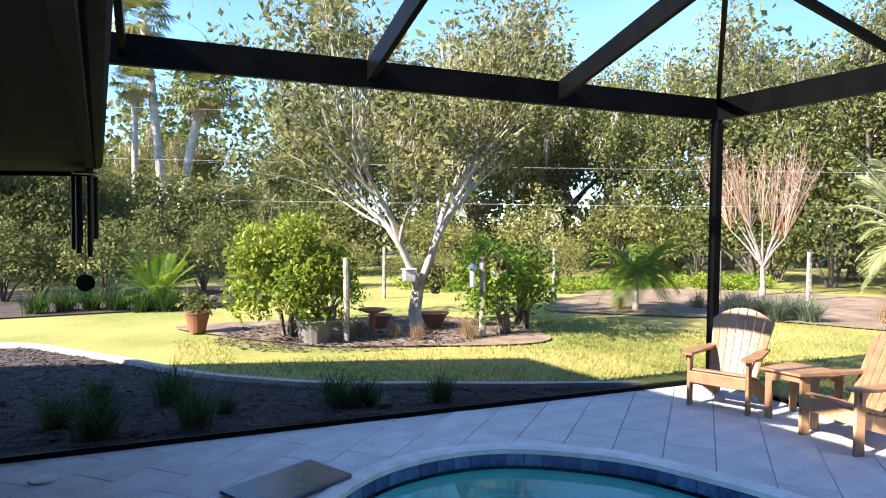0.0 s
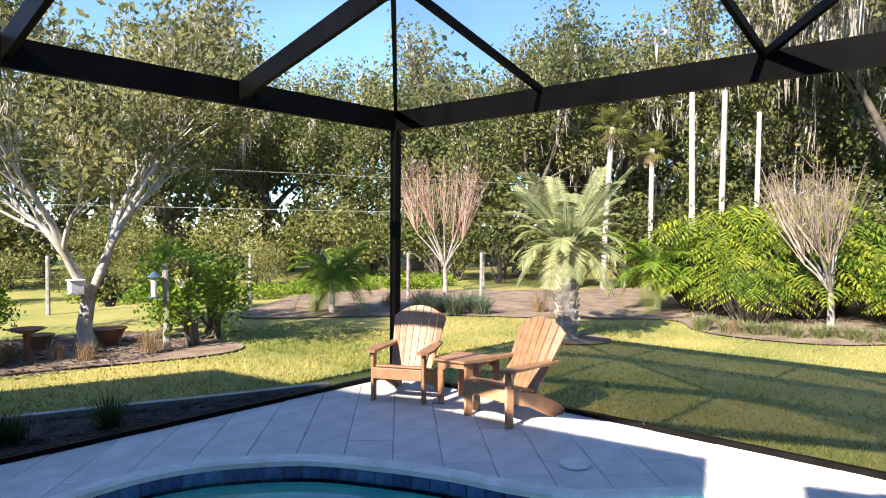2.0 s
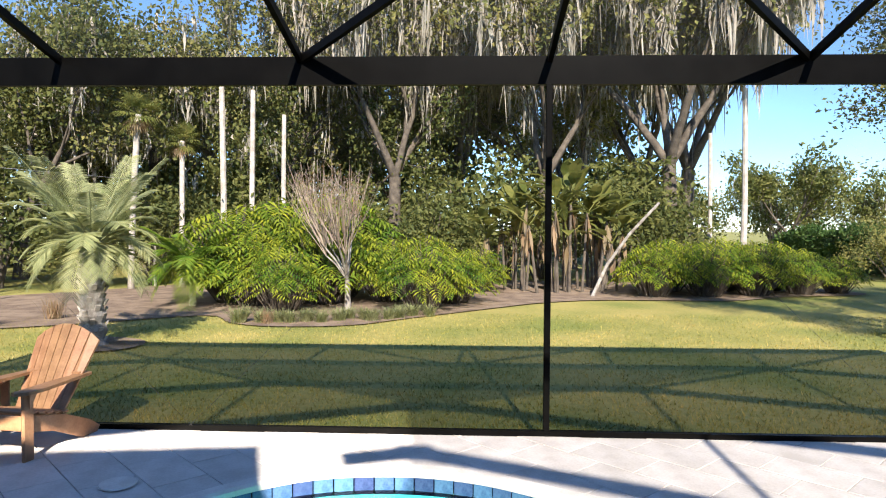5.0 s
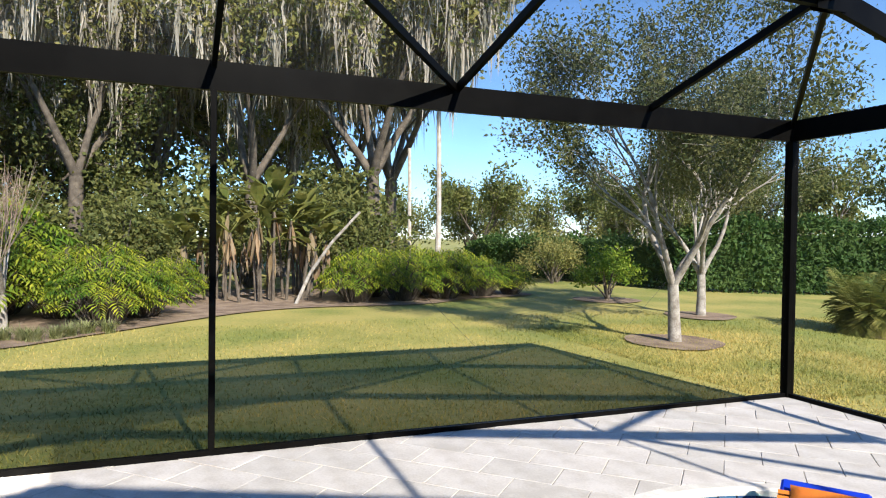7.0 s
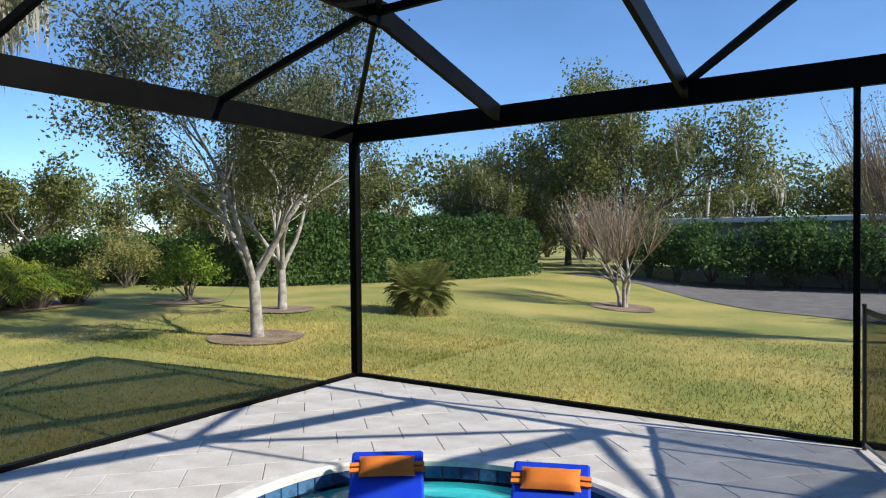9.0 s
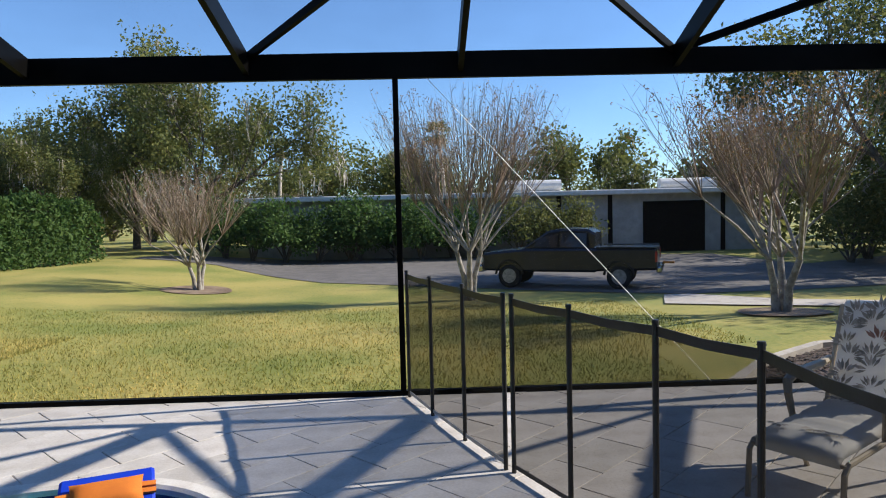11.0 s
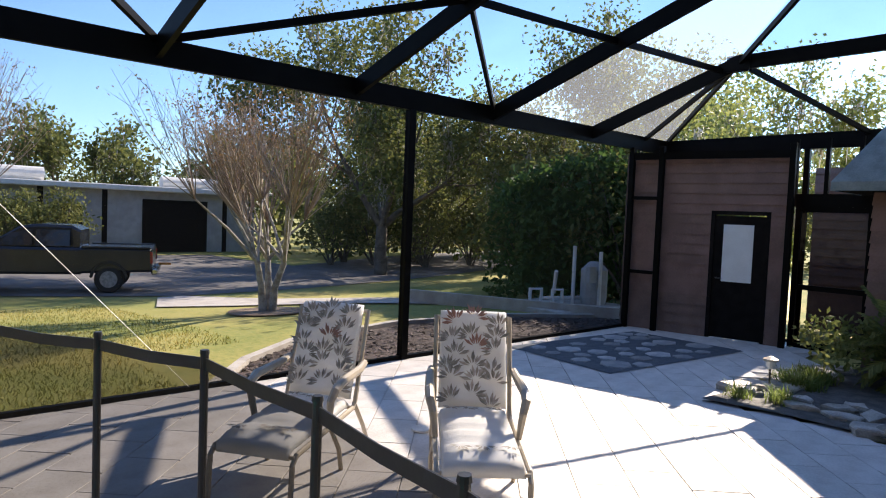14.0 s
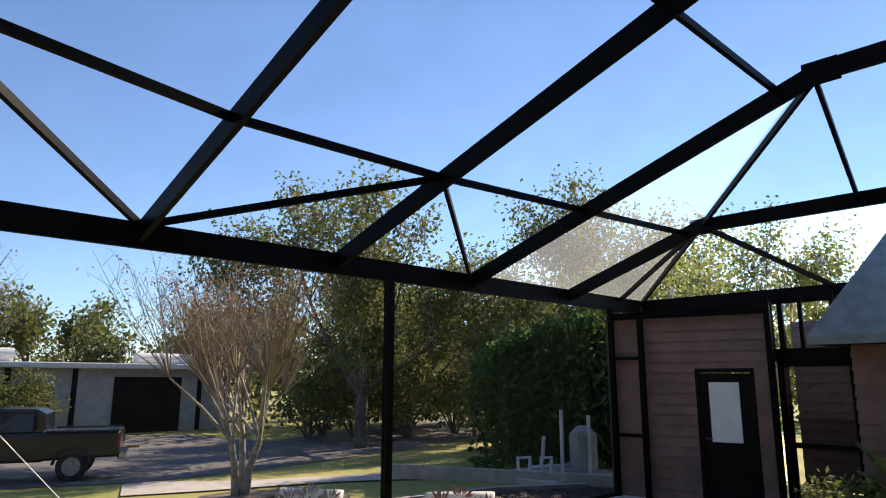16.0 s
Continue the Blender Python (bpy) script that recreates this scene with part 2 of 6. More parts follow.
def ground(x, y):
    """Height of the land: nearly level round the deck, falling to the drive in the south."""
    z = -0.10 - 0.62 * step(8.5, 22, -y) * (1 - step(5, 14, x)) + 0.05 * math.sin(x * 0.21 + 1) * math.sin(y * 0.17)
    return z

# ---- land ----
XE, YN, YS, XW = 6.11, 6.40, -6.93, -11.65      # the screen enclosure's sides
def land():
    b = Build()
    xs = sorted(set(list(np.arange(-40, 46, 1.5)) + [0.0, XE - 0.06, -600, -250, -120, -70, 75, 130, 260, 600]))
    ys = sorted(set(list(np.arange(-46, 46, 1.5)) + [YS + 0.06, YN - 0.06, -600, -250, -120, -70, 75, 130, 260, 600]))
    n = len(xs)
    for y in ys:
        for x in xs:
            b.v.append((x, y, ground(x, y)))
    for j in range(len(ys) - 1):
        for i in range(n - 1):
            q = j * n + i
            if -0.01 < xs[i] and xs[i + 1] < XE - 0.05 and YS + 0.05 < ys[j] and ys[j + 1] < YN - 0.05:
                continue
            b.f.append((q, q + 1, q + n + 1, q + n))
    return single("ground", b, M_GRASS, "clipped yellow-green lawn rolling gently to the woods", "lawn", kind="structure", smooth=True)
land()

def patch(name, outline, mat, lift, label, category, steps=1.0):
    """A flat bed or paving laid on the land: an outline, filled."""
    bm = bmesh.new()
    vs = [bm.verts.new((x, y, 0)) for x, y in outline]
    es = [bm.edges.new((vs[i], vs[(i + 1) % len(vs)])) for i in range(len(vs))]
    bmesh.ops.triangle_fill(bm, use_beauty=True, edges=es)
    for _ in range(3):
        long = [e for e in bm.edges if e.calc_length() > steps]
        if long:
            bmesh.ops.subdivide_edges(bm, edges=long, cuts=1, use_grid_fill=True)
            bmesh.ops.triangulate(bm, faces=bm.faces[:])
    for v in bm.verts:
        v.co.z = ground(v.co.x, v.co.y) + lift
    bmesh.ops.recalc_face_normals(bm, faces=bm.faces[:])
    if sum(f.normal.z for f in bm.faces) < 0:
        bmesh.ops.reverse_faces(bm, faces=bm.faces[:])
    me = bpy.data.meshes.new(name)
    bm.to_mesh(me)
    bm.free()
    me.materials.append(mat)
    return tagged(new(name, me), label, category, kind="structure")


def spline(pts, n=8, closed=True):
    """A smooth closed line through points."""
    out = []
    m = len(pts)
    for i in range(m if closed else m - 1):
        p = [Vector(pts[(i + k) % m] if closed else pts[min(max(i + k, 0), m - 1)]) for k in (-1, 0, 1, 2)]
        for s in range(n):
            t = s / n
            out.append(0.5 * ((2 * p[1]) + (-p[0] + p[2]) * t + (2 * p[0] - 5 * p[1] + 4 * p[2] - p[3]) * t * t + (-p[0] + 3 * p[1] - 3 * p[2] + p[3]) * t ** 3))
    return out


# ---- deck and pool ----
POOL = [(0.9, 4.6), (1.5, 5.16), (2.19, 5.33), (2.8, 5.19), (3.42, 4.71), (3.75, 4.13), (3.96, 3.6), (4.08, 3.1), (4.3, 2.6), (4.77, 2.15), (5.1, 1.65), (5.2, 1.0),
        (5.08, 0.4), (4.75, -0.2), (4.35, -1.0), (4.05, -1.9), (3.98, -2.8), (4.05, -3.5), (3.92, -4.1), (3.55, -4.52), (3.0, -4.83), (2.3, -4.93), (1.66, -4.7), (1.2, -4.1),
        (0.95, -3.0), (0.95, -1.5), (0.85, 0.0), (0.6, 1.5), (0.6, 3.0), (0.65, 3.9)]
pool_line = [(p.x, p.y) for p in spline([(x, y, 0) for x, y in POOL], 5)]

def inside(x, y, line):
    c = False
    j = len(line) - 1
    for i in range(len(line)):
        (xi, yi), (xj, yj) = line[i], line[j]
        if (yi > y) != (yj > y) and x < (xj - xi) * (y - yi) / (yj - yi) + xi:
            c = not c
        j = i
    return c

def offset(line, d):
    out = []
    n = len(line)
    for i in range(n):
        a, b = Vector(line[i - 1]), Vector(line[(i + 1) % n])
        t = (b - a).normalized()
        out.append((line[i][0] - t.y * d, line[i][1] + t.x * d))
    return out

area = sum(pool_line[i][0] * pool_line[(i + 1) % len(pool_line)][1] - pool_line[(i + 1) % len(pool_line)][0] * pool_line[i][1] for i in range(len(pool_line)))
OUT = -1 if area > 0 else 1
coping_out = offset(pool_line, 0.10 * OUT)

DECK = [(-11.6, YS), (XE, YS), (XE, YN), (-1.34, YN), (-1.34, 2.6), (-3.2, 1.2), (-7.0, -1.9), (-6.95, -3.62), (-10.9, -3.95), (-11.6, -4.4)]
def deck_base():
    bm = bmesh.new()
    es = []
    for line in (DECK, coping_out):
        vs = [bm.verts.new((x, y, -0.012)) for x, y in line]
        es += [bm.edges.new((vs[i], vs[(i + 1) % len(vs)])) for i in range(len(vs))]
    bmesh.ops.triangle_fill(bm, use_beauty=True, edges=es)
    bmesh.ops.recalc_face_normals(bm, faces=bm.faces[:])
    if sum(f.normal.z for f in bm.faces) < 0:
        bmesh.ops.reverse_faces(bm, faces=bm.faces[:])
    me = bpy.data.meshes.new("deck")
    bm.to_mesh(me)
    bm.free()
    me.materials.append(M_JOINT)
    return tagged(new("pavement_deck", me), "pale travertine paver pool deck", "deck", kind="structure")
deck = deck_base()

def deck_rim():
    b = Build()
    for (x0, y0), (x1, y1) in zip(DECK[:4], DECK[1:4]):
        b.bar((x0, y0, -0.16), (x1, y1, -0.16), 0.16, 0.29)
    single("kerb", b, M_CONCRETE, "concrete footing along the deck's edge", "kerb", kind="structure")
deck_rim()

def pool():
    n = len(pool_line)
    t = thing("swimming_pool", pose(0, 0, 0), "freeform swimming pool with blue waterline tiles", "swimming pool")
    b = Build()
    inner = offset(pool_line, -0.02 * OUT)
    floor_line = offset(pool_line, -0.35 * OUT)
    for line, z in ((inner, -0.26), (inner, -0.8), (floor_line, -1.25)):
        b.v += [(x, y, z) for x, y in line]
    for k in range(2):
        for i in range(n):
            b.f.append((k * n + i, k * n + (i + 1) % n, (k + 1) * n + (i + 1) % n, (k + 1) * n + i))
    b.f.append(tuple(range(2 * n, 3 * n)))
    part("basin", b, M_LINER, t, "aqua plaster basin")
    w = Build()
    w.v = [(x, y, -0.13) for x, y in offset(pool_line, 0.02 * OUT)]
    w.f = [tuple(range(n)) if area > 0 else tuple(range(n))[::-1]]
    water = bpy.data.materials.new("water")
    water.use_nodes = True
    nt = water.node_tree
    p = nt.nodes["Principled BSDF"]
    p.inputs["Base Color"].default_value = (0.80, 0.97, 0.97, 1)
    p.inputs["Roughness"].default_value, p.inputs["IOR"].default_value, p.inputs["Transmission Weight"].default_value = 0.02, 1.33, 1.0
    nz, bp, co = nt.nodes.new("ShaderNodeTexNoise"), nt.nodes.new("ShaderNodeBump"), nt.nodes.new("ShaderNodeTexCoord")
    nz.inputs["Scale"].default_value = 3.0
    bp.inputs["Strength"].default_value, bp.inputs["Distance"].default_value = 0.06, 0.03
    nt.links.new(co.outputs["Object"], nz.inputs[0])
    nt.links.new(nz.outputs[0], bp.inputs["Height"])
    nt.links.new(bp.outputs[0], p.inputs["Normal"])
    wo = part("water", w, water, t, "clear still pool water")
    wo.visible_shadow = False
    # coping stones
    cuts = list(range(0, n, 3))
    for a, e in zip(cuts, cuts[1:] + [n]):
        c = Build()
        idx = [i % n for i in range(a, e + 1)]
        lines = [offset(pool_line, d * OUT) for d in (-0.015, -0.02, 0.005, 0.10, 0.10)]
        zs = (-0.05, -0.008, 0.012, 0.012, -0.02)
        for i in idx:
            for ln, z in zip(lines, zs):
                c.v.append((*ln[i], z))
        for k in range(len(idx) - 1):
            for q in range(4):
                c.f.append((k * 5 + q, k * 5 + q + 1, k * 5 + 6 + q, k * 5 + 5 + q))
        part("coping_stone", c, M_COPING, t)
    # waterline tiles
    dense = [(p.x, p.y) for p in spline([(x, y, 0) for x, y in POOL], 14)]
    pos, out = 0.0, []
    for i in range(len(dense)):
        p, q = Vector(dense[i]), Vector(dense[(i + 1) % len(dense)])
        d = (q - p).length
        while pos < d:
            out.append(p + (q - p) * (pos / d))
            pos += 0.155
        pos -= d
    tile = Build().box((-0.073, -0.012, -0.145), (0.073, 0.002, 0.0), bevel=0.003).mesh("tile", M_TILE)
    for i in range(len(out)):
        a, b2 = out[i], out[(i + 1) % len(out)]
        d = (b2 - a).normalized()
        o = new("tile", tile)
        mid = (a + b2) / 2
        o.matrix_world = Matrix.Translation((mid.x, mid.y, -0.045)) @ Matrix.Rotation(math.atan2(d.y, d.x), 4, "Z")
        o.parent = t
    return t
pool()

# flagstone inlay set in the deck near the house
INLAY = [(-7.25, -6.75), (-7.1, -4.92), (-10.15, -4.62), (-10.15, -6.5)]

# ---- screen enclosure ----
EAVE, SLOPE = 3.26, 0.24
FRAMES = [3.88, 1.79, -0.28, -2.40, -4.65, -6.95, -9.30]
JACKS = [4.21, 2.01, -0.21, -2.46, -4.77]
YC = (YN + YS) / 2
def roof_z(inset, x=0.0):
    """The roof's height; it pitches a little steeper towards the house."""
    return EAVE + 0.06 + (SLOPE + 0.085 * step(-2.5, 3.0, -x)) * inset

def enclosure():
    t = thing("screen_enclosure", pose(0, 0, 0), "bronze aluminium pool cage with insect screens and hipped roof", "screen enclosure", kind="structure")
    # eave beams
    for a, b in (((XE, YS, EAVE), (XE, YN, EAVE)), ((XW, YS, EAVE), (XE + 0.03, YS, EAVE)), ((-1.3, YN, EAVE), (XE + 0.03, YN, EAVE)), ((XW, YS, EAVE), (XW, -3.3, EAVE))):
        part("eave_beam", Build().bar(a, b, 0.06, 0.25), M_BRONZE, t)
        part("base_plate", Build().bar((a[0], a[1], 0.025), (b[0], b[1], 0.025), 0.06, 0.05), M_BRONZE, t)
    # posts
    for x, y, w in ((XE, YN, 0.10), (XE, YS, 0.11), (XE, -0.21, 0.055), (0.36, YS, 0.055), (-5.48, YS, 0.10), (XW, YS, 0.1), (XW, -4.45, 0.08)):
        part("post", Build().box((x - w / 2, y - w / 2, 0), (x + w / 2, y + w / 2, EAVE - 0.12), bevel=0.004), M_BRONZE, t)
    # roof frames: up the south slope, level, and down the north slope
    for x in FRAMES:
        d = min(XE - x, x - XW, YN - YC)
        ys, yn = YS + d, YN - d
        z = roof_z(d, x)
        part("roof_beam", Build().bar((x, YS, EAVE + 0.02), (x, ys, z), 0.055, 0.19), M_BRONZE, t)
        if yn - ys > 0.1:
            part("roof_beam", Build().bar((x, ys, z), (x, yn, z), 0.055, 0.19), M_BRONZE, t)
        if x > -0.5:
            part("roof_beam", Build().bar((x, yn, z), (x, YN, EAVE + 0.02), 0.055, 0.19), M_BRONZE, t)
        else:
            part("roof_beam", Build().bar((x, yn, z), (x, yn + 0.6, z - 0.6 * SLOPE), 0.055, 0.19), M_BRONZE, t)
        for y in (ys, yn):
            for s in (-0.033, 0.033):
                part("gusset_plate", Build().box((x + s - 0.004, y - 0.16, z - 0.12), (x + s + 0.004, y + 0.16, z + 0.10)), M_BRONZE, t)
    # hips, purlins, jack rafters and wind braces
    w, h = 0.045, 0.07
    def bar(a, b, ww=w, hh=h):
        part("purlin", Build().bar(a, b, ww, hh), M_BRONZE, t)
    dE = XE - FRAMES[0]
    zE = roof_z(dE, FRAMES[0])
    def low(x):
        """How far in from the south eave the lower purlin runs."""
        return dE - 0.40 * step(0.0, 2.4, -x) + 0.28 * step(4.7, 9.3, -x)
    bar((XE, YN, EAVE + 0.08), (FRAMES[0], YN - dE, zE))
    bar((XE, YS, EAVE + 0.08), (FRAMES[0], YS + dE, zE))
    for y in JACKS:
        yy = min(max(y, YS + dE + 0.05), YN - dE - 0.05)
        bar((XE, y, EAVE + 0.1), (FRAMES[0], yy, zE))
    bar((XE, 2.01, EAVE + 0.1), (FRAMES[0], -0.1, zE))
    bar((XE, -2.46, EAVE + 0.1), (FRAMES[0], -0.3, zE))
    for k in range(len(FRAMES) - 1):
        x0, x1 = FRAMES[k], FRAMES[k + 1]
        for n in (1, 2):
            d = dE if n == 1 else XE - FRAMES[1]
            if min(XE - x0, x0 - XW) < d - 0.05 or min(XE - x1, x1 - XW) < d - 0.05:
                continue
            s0, s1 = (low(x0), low(x1)) if n == 1 else (d, d)
            bar((x0, YS + s0, roof_z(s0, x0)), (x1, YS + s1, roof_z(s1, x1)))
            if x1 > -0.6:
                bar((x0, YN - d, roof_z(d, x0)), (x1, YN - d, roof_z(d, x1)))
    d2 = XE - FRAMES[1]
    bar((FRAMES[0], YS + dE, zE), (FRAMES[1], YS + d2, roof_z(d2, FRAMES[1])))
    bar((FRAMES[0], YN - dE, zE), (FRAMES[1], YN - d2, roof_z(d2, FRAMES[1])))
    for a, b in ((1.79, -0.28), (-2.40, -0.28), (-2.40, -4.65), (-6.95, -4.65)):
        bar((a, YS, EAVE + 0.1), (b, YS + low(b), roof_z(low(b), b)))
    dW = FRAMES[-1] - XW
    zW = roof_z(dW, FRAMES[-1])
    bar((XW, YS, EAVE + 0.08), (FRAMES[-1], YS + dW, zW))
    bar((FRAMES[-1], YS + dW, zW), (FRAMES[-2], YS + FRAMES[-2] - XW, roof_z(FRAMES[-2] - XW, FRAMES[-2])))
    bar((-10.9, YS, EAVE + 0.08), (FRAMES[-1], YS + dW, zW))
    bar((XW, -3.6, EAVE + 0.08), (FRAMES[-1], YS + dW, zW))
    bar((XW, -1.6, EAVE + 0.08), (FRAMES[-1], -1.6, zW))
    bar((FRAMES[-1], -2.6, zW), (FRAMES[-2], -2.3, roof_z(FRAMES[-2] - XW, FRAMES[-2])))
    # screens: walls
    def pane(pts, mat=M_SCREEN, label=""):
        part("screen_panel", Build().poly(pts), mat, t, label)
    top = EAVE - 0.12
    ys = [YS, -0.21, YN]
    for a, b in zip(ys, ys[1:]):
        pane([(XE, a, 0.05), (XE, b, 0.05), (XE, b, top), (XE, a, top)])
    xs = [XW, -5.48, 0.36, XE]
    for a, b in zip(xs, xs[1:]):
        pane([(a, YS, 0.05), (b, YS, 0.05), (b, YS, top), (a, YS, top)])
    pane([(-1.3, YN, 0.05), (XE, YN, 0.05), (XE, YN, top), (-1.3, YN, top)])
    # screens: roof
    e = EAVE + 0.12
    F0 = FRAMES[0]
    js = [YN] + JACKS + [YS]
    for a, b in zip(js, js[1:]):
        ca, cb = (min(max(q, YS + dE), YN - dE) for q in (a, b))
        pts = [(XE, a, e), (XE, b, e), (F0, cb, zE + 0.1), (F0, ca, zE + 0.1)]
        if abs(ca - cb) < 0.05:
            pts = pts[:3]
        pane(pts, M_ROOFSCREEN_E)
    fx = [XE] + FRAMES + [XW]
    for x0, x1 in zip(fx, fx[1:]):
        d0, d1 = (max(0.0, min(XE - x, x - XW, YN - YC)) for x in (x0, x1))
        pts = [(x0, YS, e), (x1, YS, e)]
        pts += [(x1, YS + d1, roof_z(d1, x1) + 0.1)] if d1 > 0 else []
        pts += [(x0, YS + d0, roof_z(d0, x0) + 0.1)] if d0 > 0 else []
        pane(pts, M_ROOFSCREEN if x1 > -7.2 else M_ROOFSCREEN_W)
        if x1 > -0.6:
            pts = [(x, YN + YS - y, z) for x, y, z in pts]
            pane(pts, M_ROOFSCREEN)
        if d0 > 0 and d1 > 0 and min(d0, d1) < YN - YC - 0.1:
            z0, z1 = roof_z(d0, x0) + 0.1, roof_z(d1, x1) + 0.1
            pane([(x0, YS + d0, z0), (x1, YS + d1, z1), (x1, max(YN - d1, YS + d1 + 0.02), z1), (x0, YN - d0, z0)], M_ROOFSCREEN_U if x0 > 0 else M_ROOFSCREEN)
    return t
# east slope set less see-through than other panes, to deepen the lawn's shade
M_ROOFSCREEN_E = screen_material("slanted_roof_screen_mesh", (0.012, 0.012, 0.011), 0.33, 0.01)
# upper tiers made nearly opaque, added only to throw dark shade on the lawn
M_ROOFSCREEN_U = screen_material("lawn_shade_screen_mesh", (0.005, 0.005, 0.005), 0.12, 0.005)
enclosure()

# ---- plants ----
def rng_of(seed):
    return np.random.default_rng(seed)

def limb(b, rng, p, d, length, r, depth, tips, spread=0.6, lift=0.15, n=6, min_r=0.006, kids=(2, 4), curve=0.25):
    """One branch and, in turn, those that grow from it; tips collects the ends."""
    p, d = Vector(p), Vector(d).normalized()
    pts, radii, segs = [p.copy()], [r], 4
    for s in range(segs):
        d = (d + Vector(rng.normal(size=3)) * curve * 0.4 + Vector((0, 0, lift * 0.3))).normalized()
        p = p + d * (length / segs)
        pts.append(p.copy())
        radii.append(max(r * (1 - 0.45 * (s + 1) / segs), min_r * 0.5))
        if depth <= 1:
            tips.append((tuple(p), depth))
    b.tube(pts, radii, n, cap=False)
    if depth == 0:
        return
    for k in range(int(rng.integers(*kids))):
        i = int(rng.integers(2, segs + 1))
        a = Vector(rng.normal(size=3))
        nd = (d + (a - a.dot(d) * d).normalized() * spread * rng.uniform(0.6, 1.3) + Vector((0, 0, lift))).normalized()
        limb(b, rng, pts[i], nd, length * rng.uniform(0.6, 0.85), radii[i] * rng.uniform(0.55, 0.75), depth - 1, tips, spread, lift, max(3, n - 1), min_r, kids, curve)
    limb(b, rng, pts[-1], d, length * 0.8, radii[-1] * 0.9, depth - 1, tips, spread, lift, max(3, n - 1), min_r, kids, curve)

def cloud(rng, centres, per, r, squash=0.8):
    c = np.asarray(centres, float)
    o = np.clip(rng.normal(size=(len(c), per, 3)), -1.4, 1.4) * r
    o[:, :, 2] *= squash
    return (c[:, None, :] + o).reshape(-1, 3)

def moss(rng, pts, length, strands, b):
    """Hanging beards: ragged bunches of thin wavering strips, longest in the middle."""
    for p in pts:
        L = length * rng.uniform(0.25, 1.25) ** 1.4
        tuft = rng.uniform(0.06, 0.24)
        for _ in range(strands):
            o = rng.normal(size=2) * tuft
            l = L * rng.uniform(0.35, 1.1) * math.exp(-float(o @ o) / (3 * tuft * tuft))
            x, y, z = p[0] + o[0], p[1] + o[1], p[2] + rng.normal() * 0.12
            w = rng.uniform(0.02, 0.055)
            a = rng.uniform(0, 3.14)
            dx, dy = math.cos(a) * w, math.sin(a) * w
            k = len(b.v)
            j, q = rng.normal(size=2) * 0.07, rng.normal(size=2) * 0.10
            b.v += [(x - dx * 0.5, y - dy * 0.5, z), (x + dx * 0.5, y + dy * 0.5, z), (x + j[0] + dx, y + j[1] + dy, z - l * 0.45), (x + j[0] - dx, y + j[1] - dy, z - l * 0.45), (x + q[0], y + q[1], z - l)]
            b.f += [(k, k + 1, k + 2, k + 3), (k + 3, k + 2, k + 4)]

def tree(name, seed, height, trunk_r, fork, spread, leafmat, barkmat, label, category="tree", leaf_size=0.12, per=9, clump=0.32, depth=4, trunks=1, mossy=0, lean=(0, 0), lift=0.15, kids=(2, 4), moss_len=1.0, aspect=0.5, sides=5, reach=0.38):
    rng = rng_of(seed)
    t = thing(name, pose(0, 0, 0), label, category)
    b, tips = Build(), []
    for k in range(trunks):
        d = Vector((lean[0] + rng.normal() * 0.12 * (trunks > 1), lean[1] + rng.normal() * 0.12 * (trunks > 1), 1)).normalized()
        p0 = Vector((rng.normal() * 0.1 * (trunks > 1), rng.normal() * 0.1 * (trunks > 1), -0.12))
        p1 = p0 + d * (fork + 0.12)
        mid = (p0 + p1) / 2 + Vector((rng.normal() * 0.04, rng.normal() * 0.04, 0))
        b.tube([p0, p0 + d * 0.15, mid, p1], [trunk_r * 1.45, trunk_r * 1.1, trunk_r * 0.95, trunk_r * 0.85], 10, cap=False)
        nl = 4 if trunks == 1 else 3
        for i in range(nl):
            w = 2 * math.pi * (i + rng.uniform(-0.25, 0.25)) / nl
            nd = Vector((math.cos(w) * spread, math.sin(w) * spread, 1.0))
            limb(b, rng, p1 - d * 0.04, nd, (height - fork) * reach, trunk_r * 0.62, depth, tips, 0.75 * max(spread, 0.5), lift, sides, kids=kids)
    part("trunk", b, barkmat, t, smooth=True)
    ends = np.array([p for p, _ in tips])
    pick = ends[rng.random(len(ends)) < 0.8]
    lb = Build().leaves(cloud(rng, pick, per, clump), leaf_size, rng, aspect)
    part("crown", lb, leafmat, t)
    if mossy:
        mb = Build()
        low = ends[rng.choice(len(ends), min(mossy, len(ends)), replace=False)]
        moss(rng, low, moss_len, 10, mb)
        part("moss", mb, L_MOSS, t, "grey hanging moss")
    return t

def at_ground(ob, x, y, turn=0.0, scale=1.0, sink=0.0):
    ob.matrix_world = pose(x, y, ground(x, y) - sink, 0, 0, turn) @ Matrix.Diagonal((scale, scale, scale, 1))
    return ob

def copy_at(ob, x, y, turn, scale):
    c = copy_thing(ob, pose(x, y, ground(x, y), 0, 0, turn))
    c.scale = (scale, scale, scale)
    return c

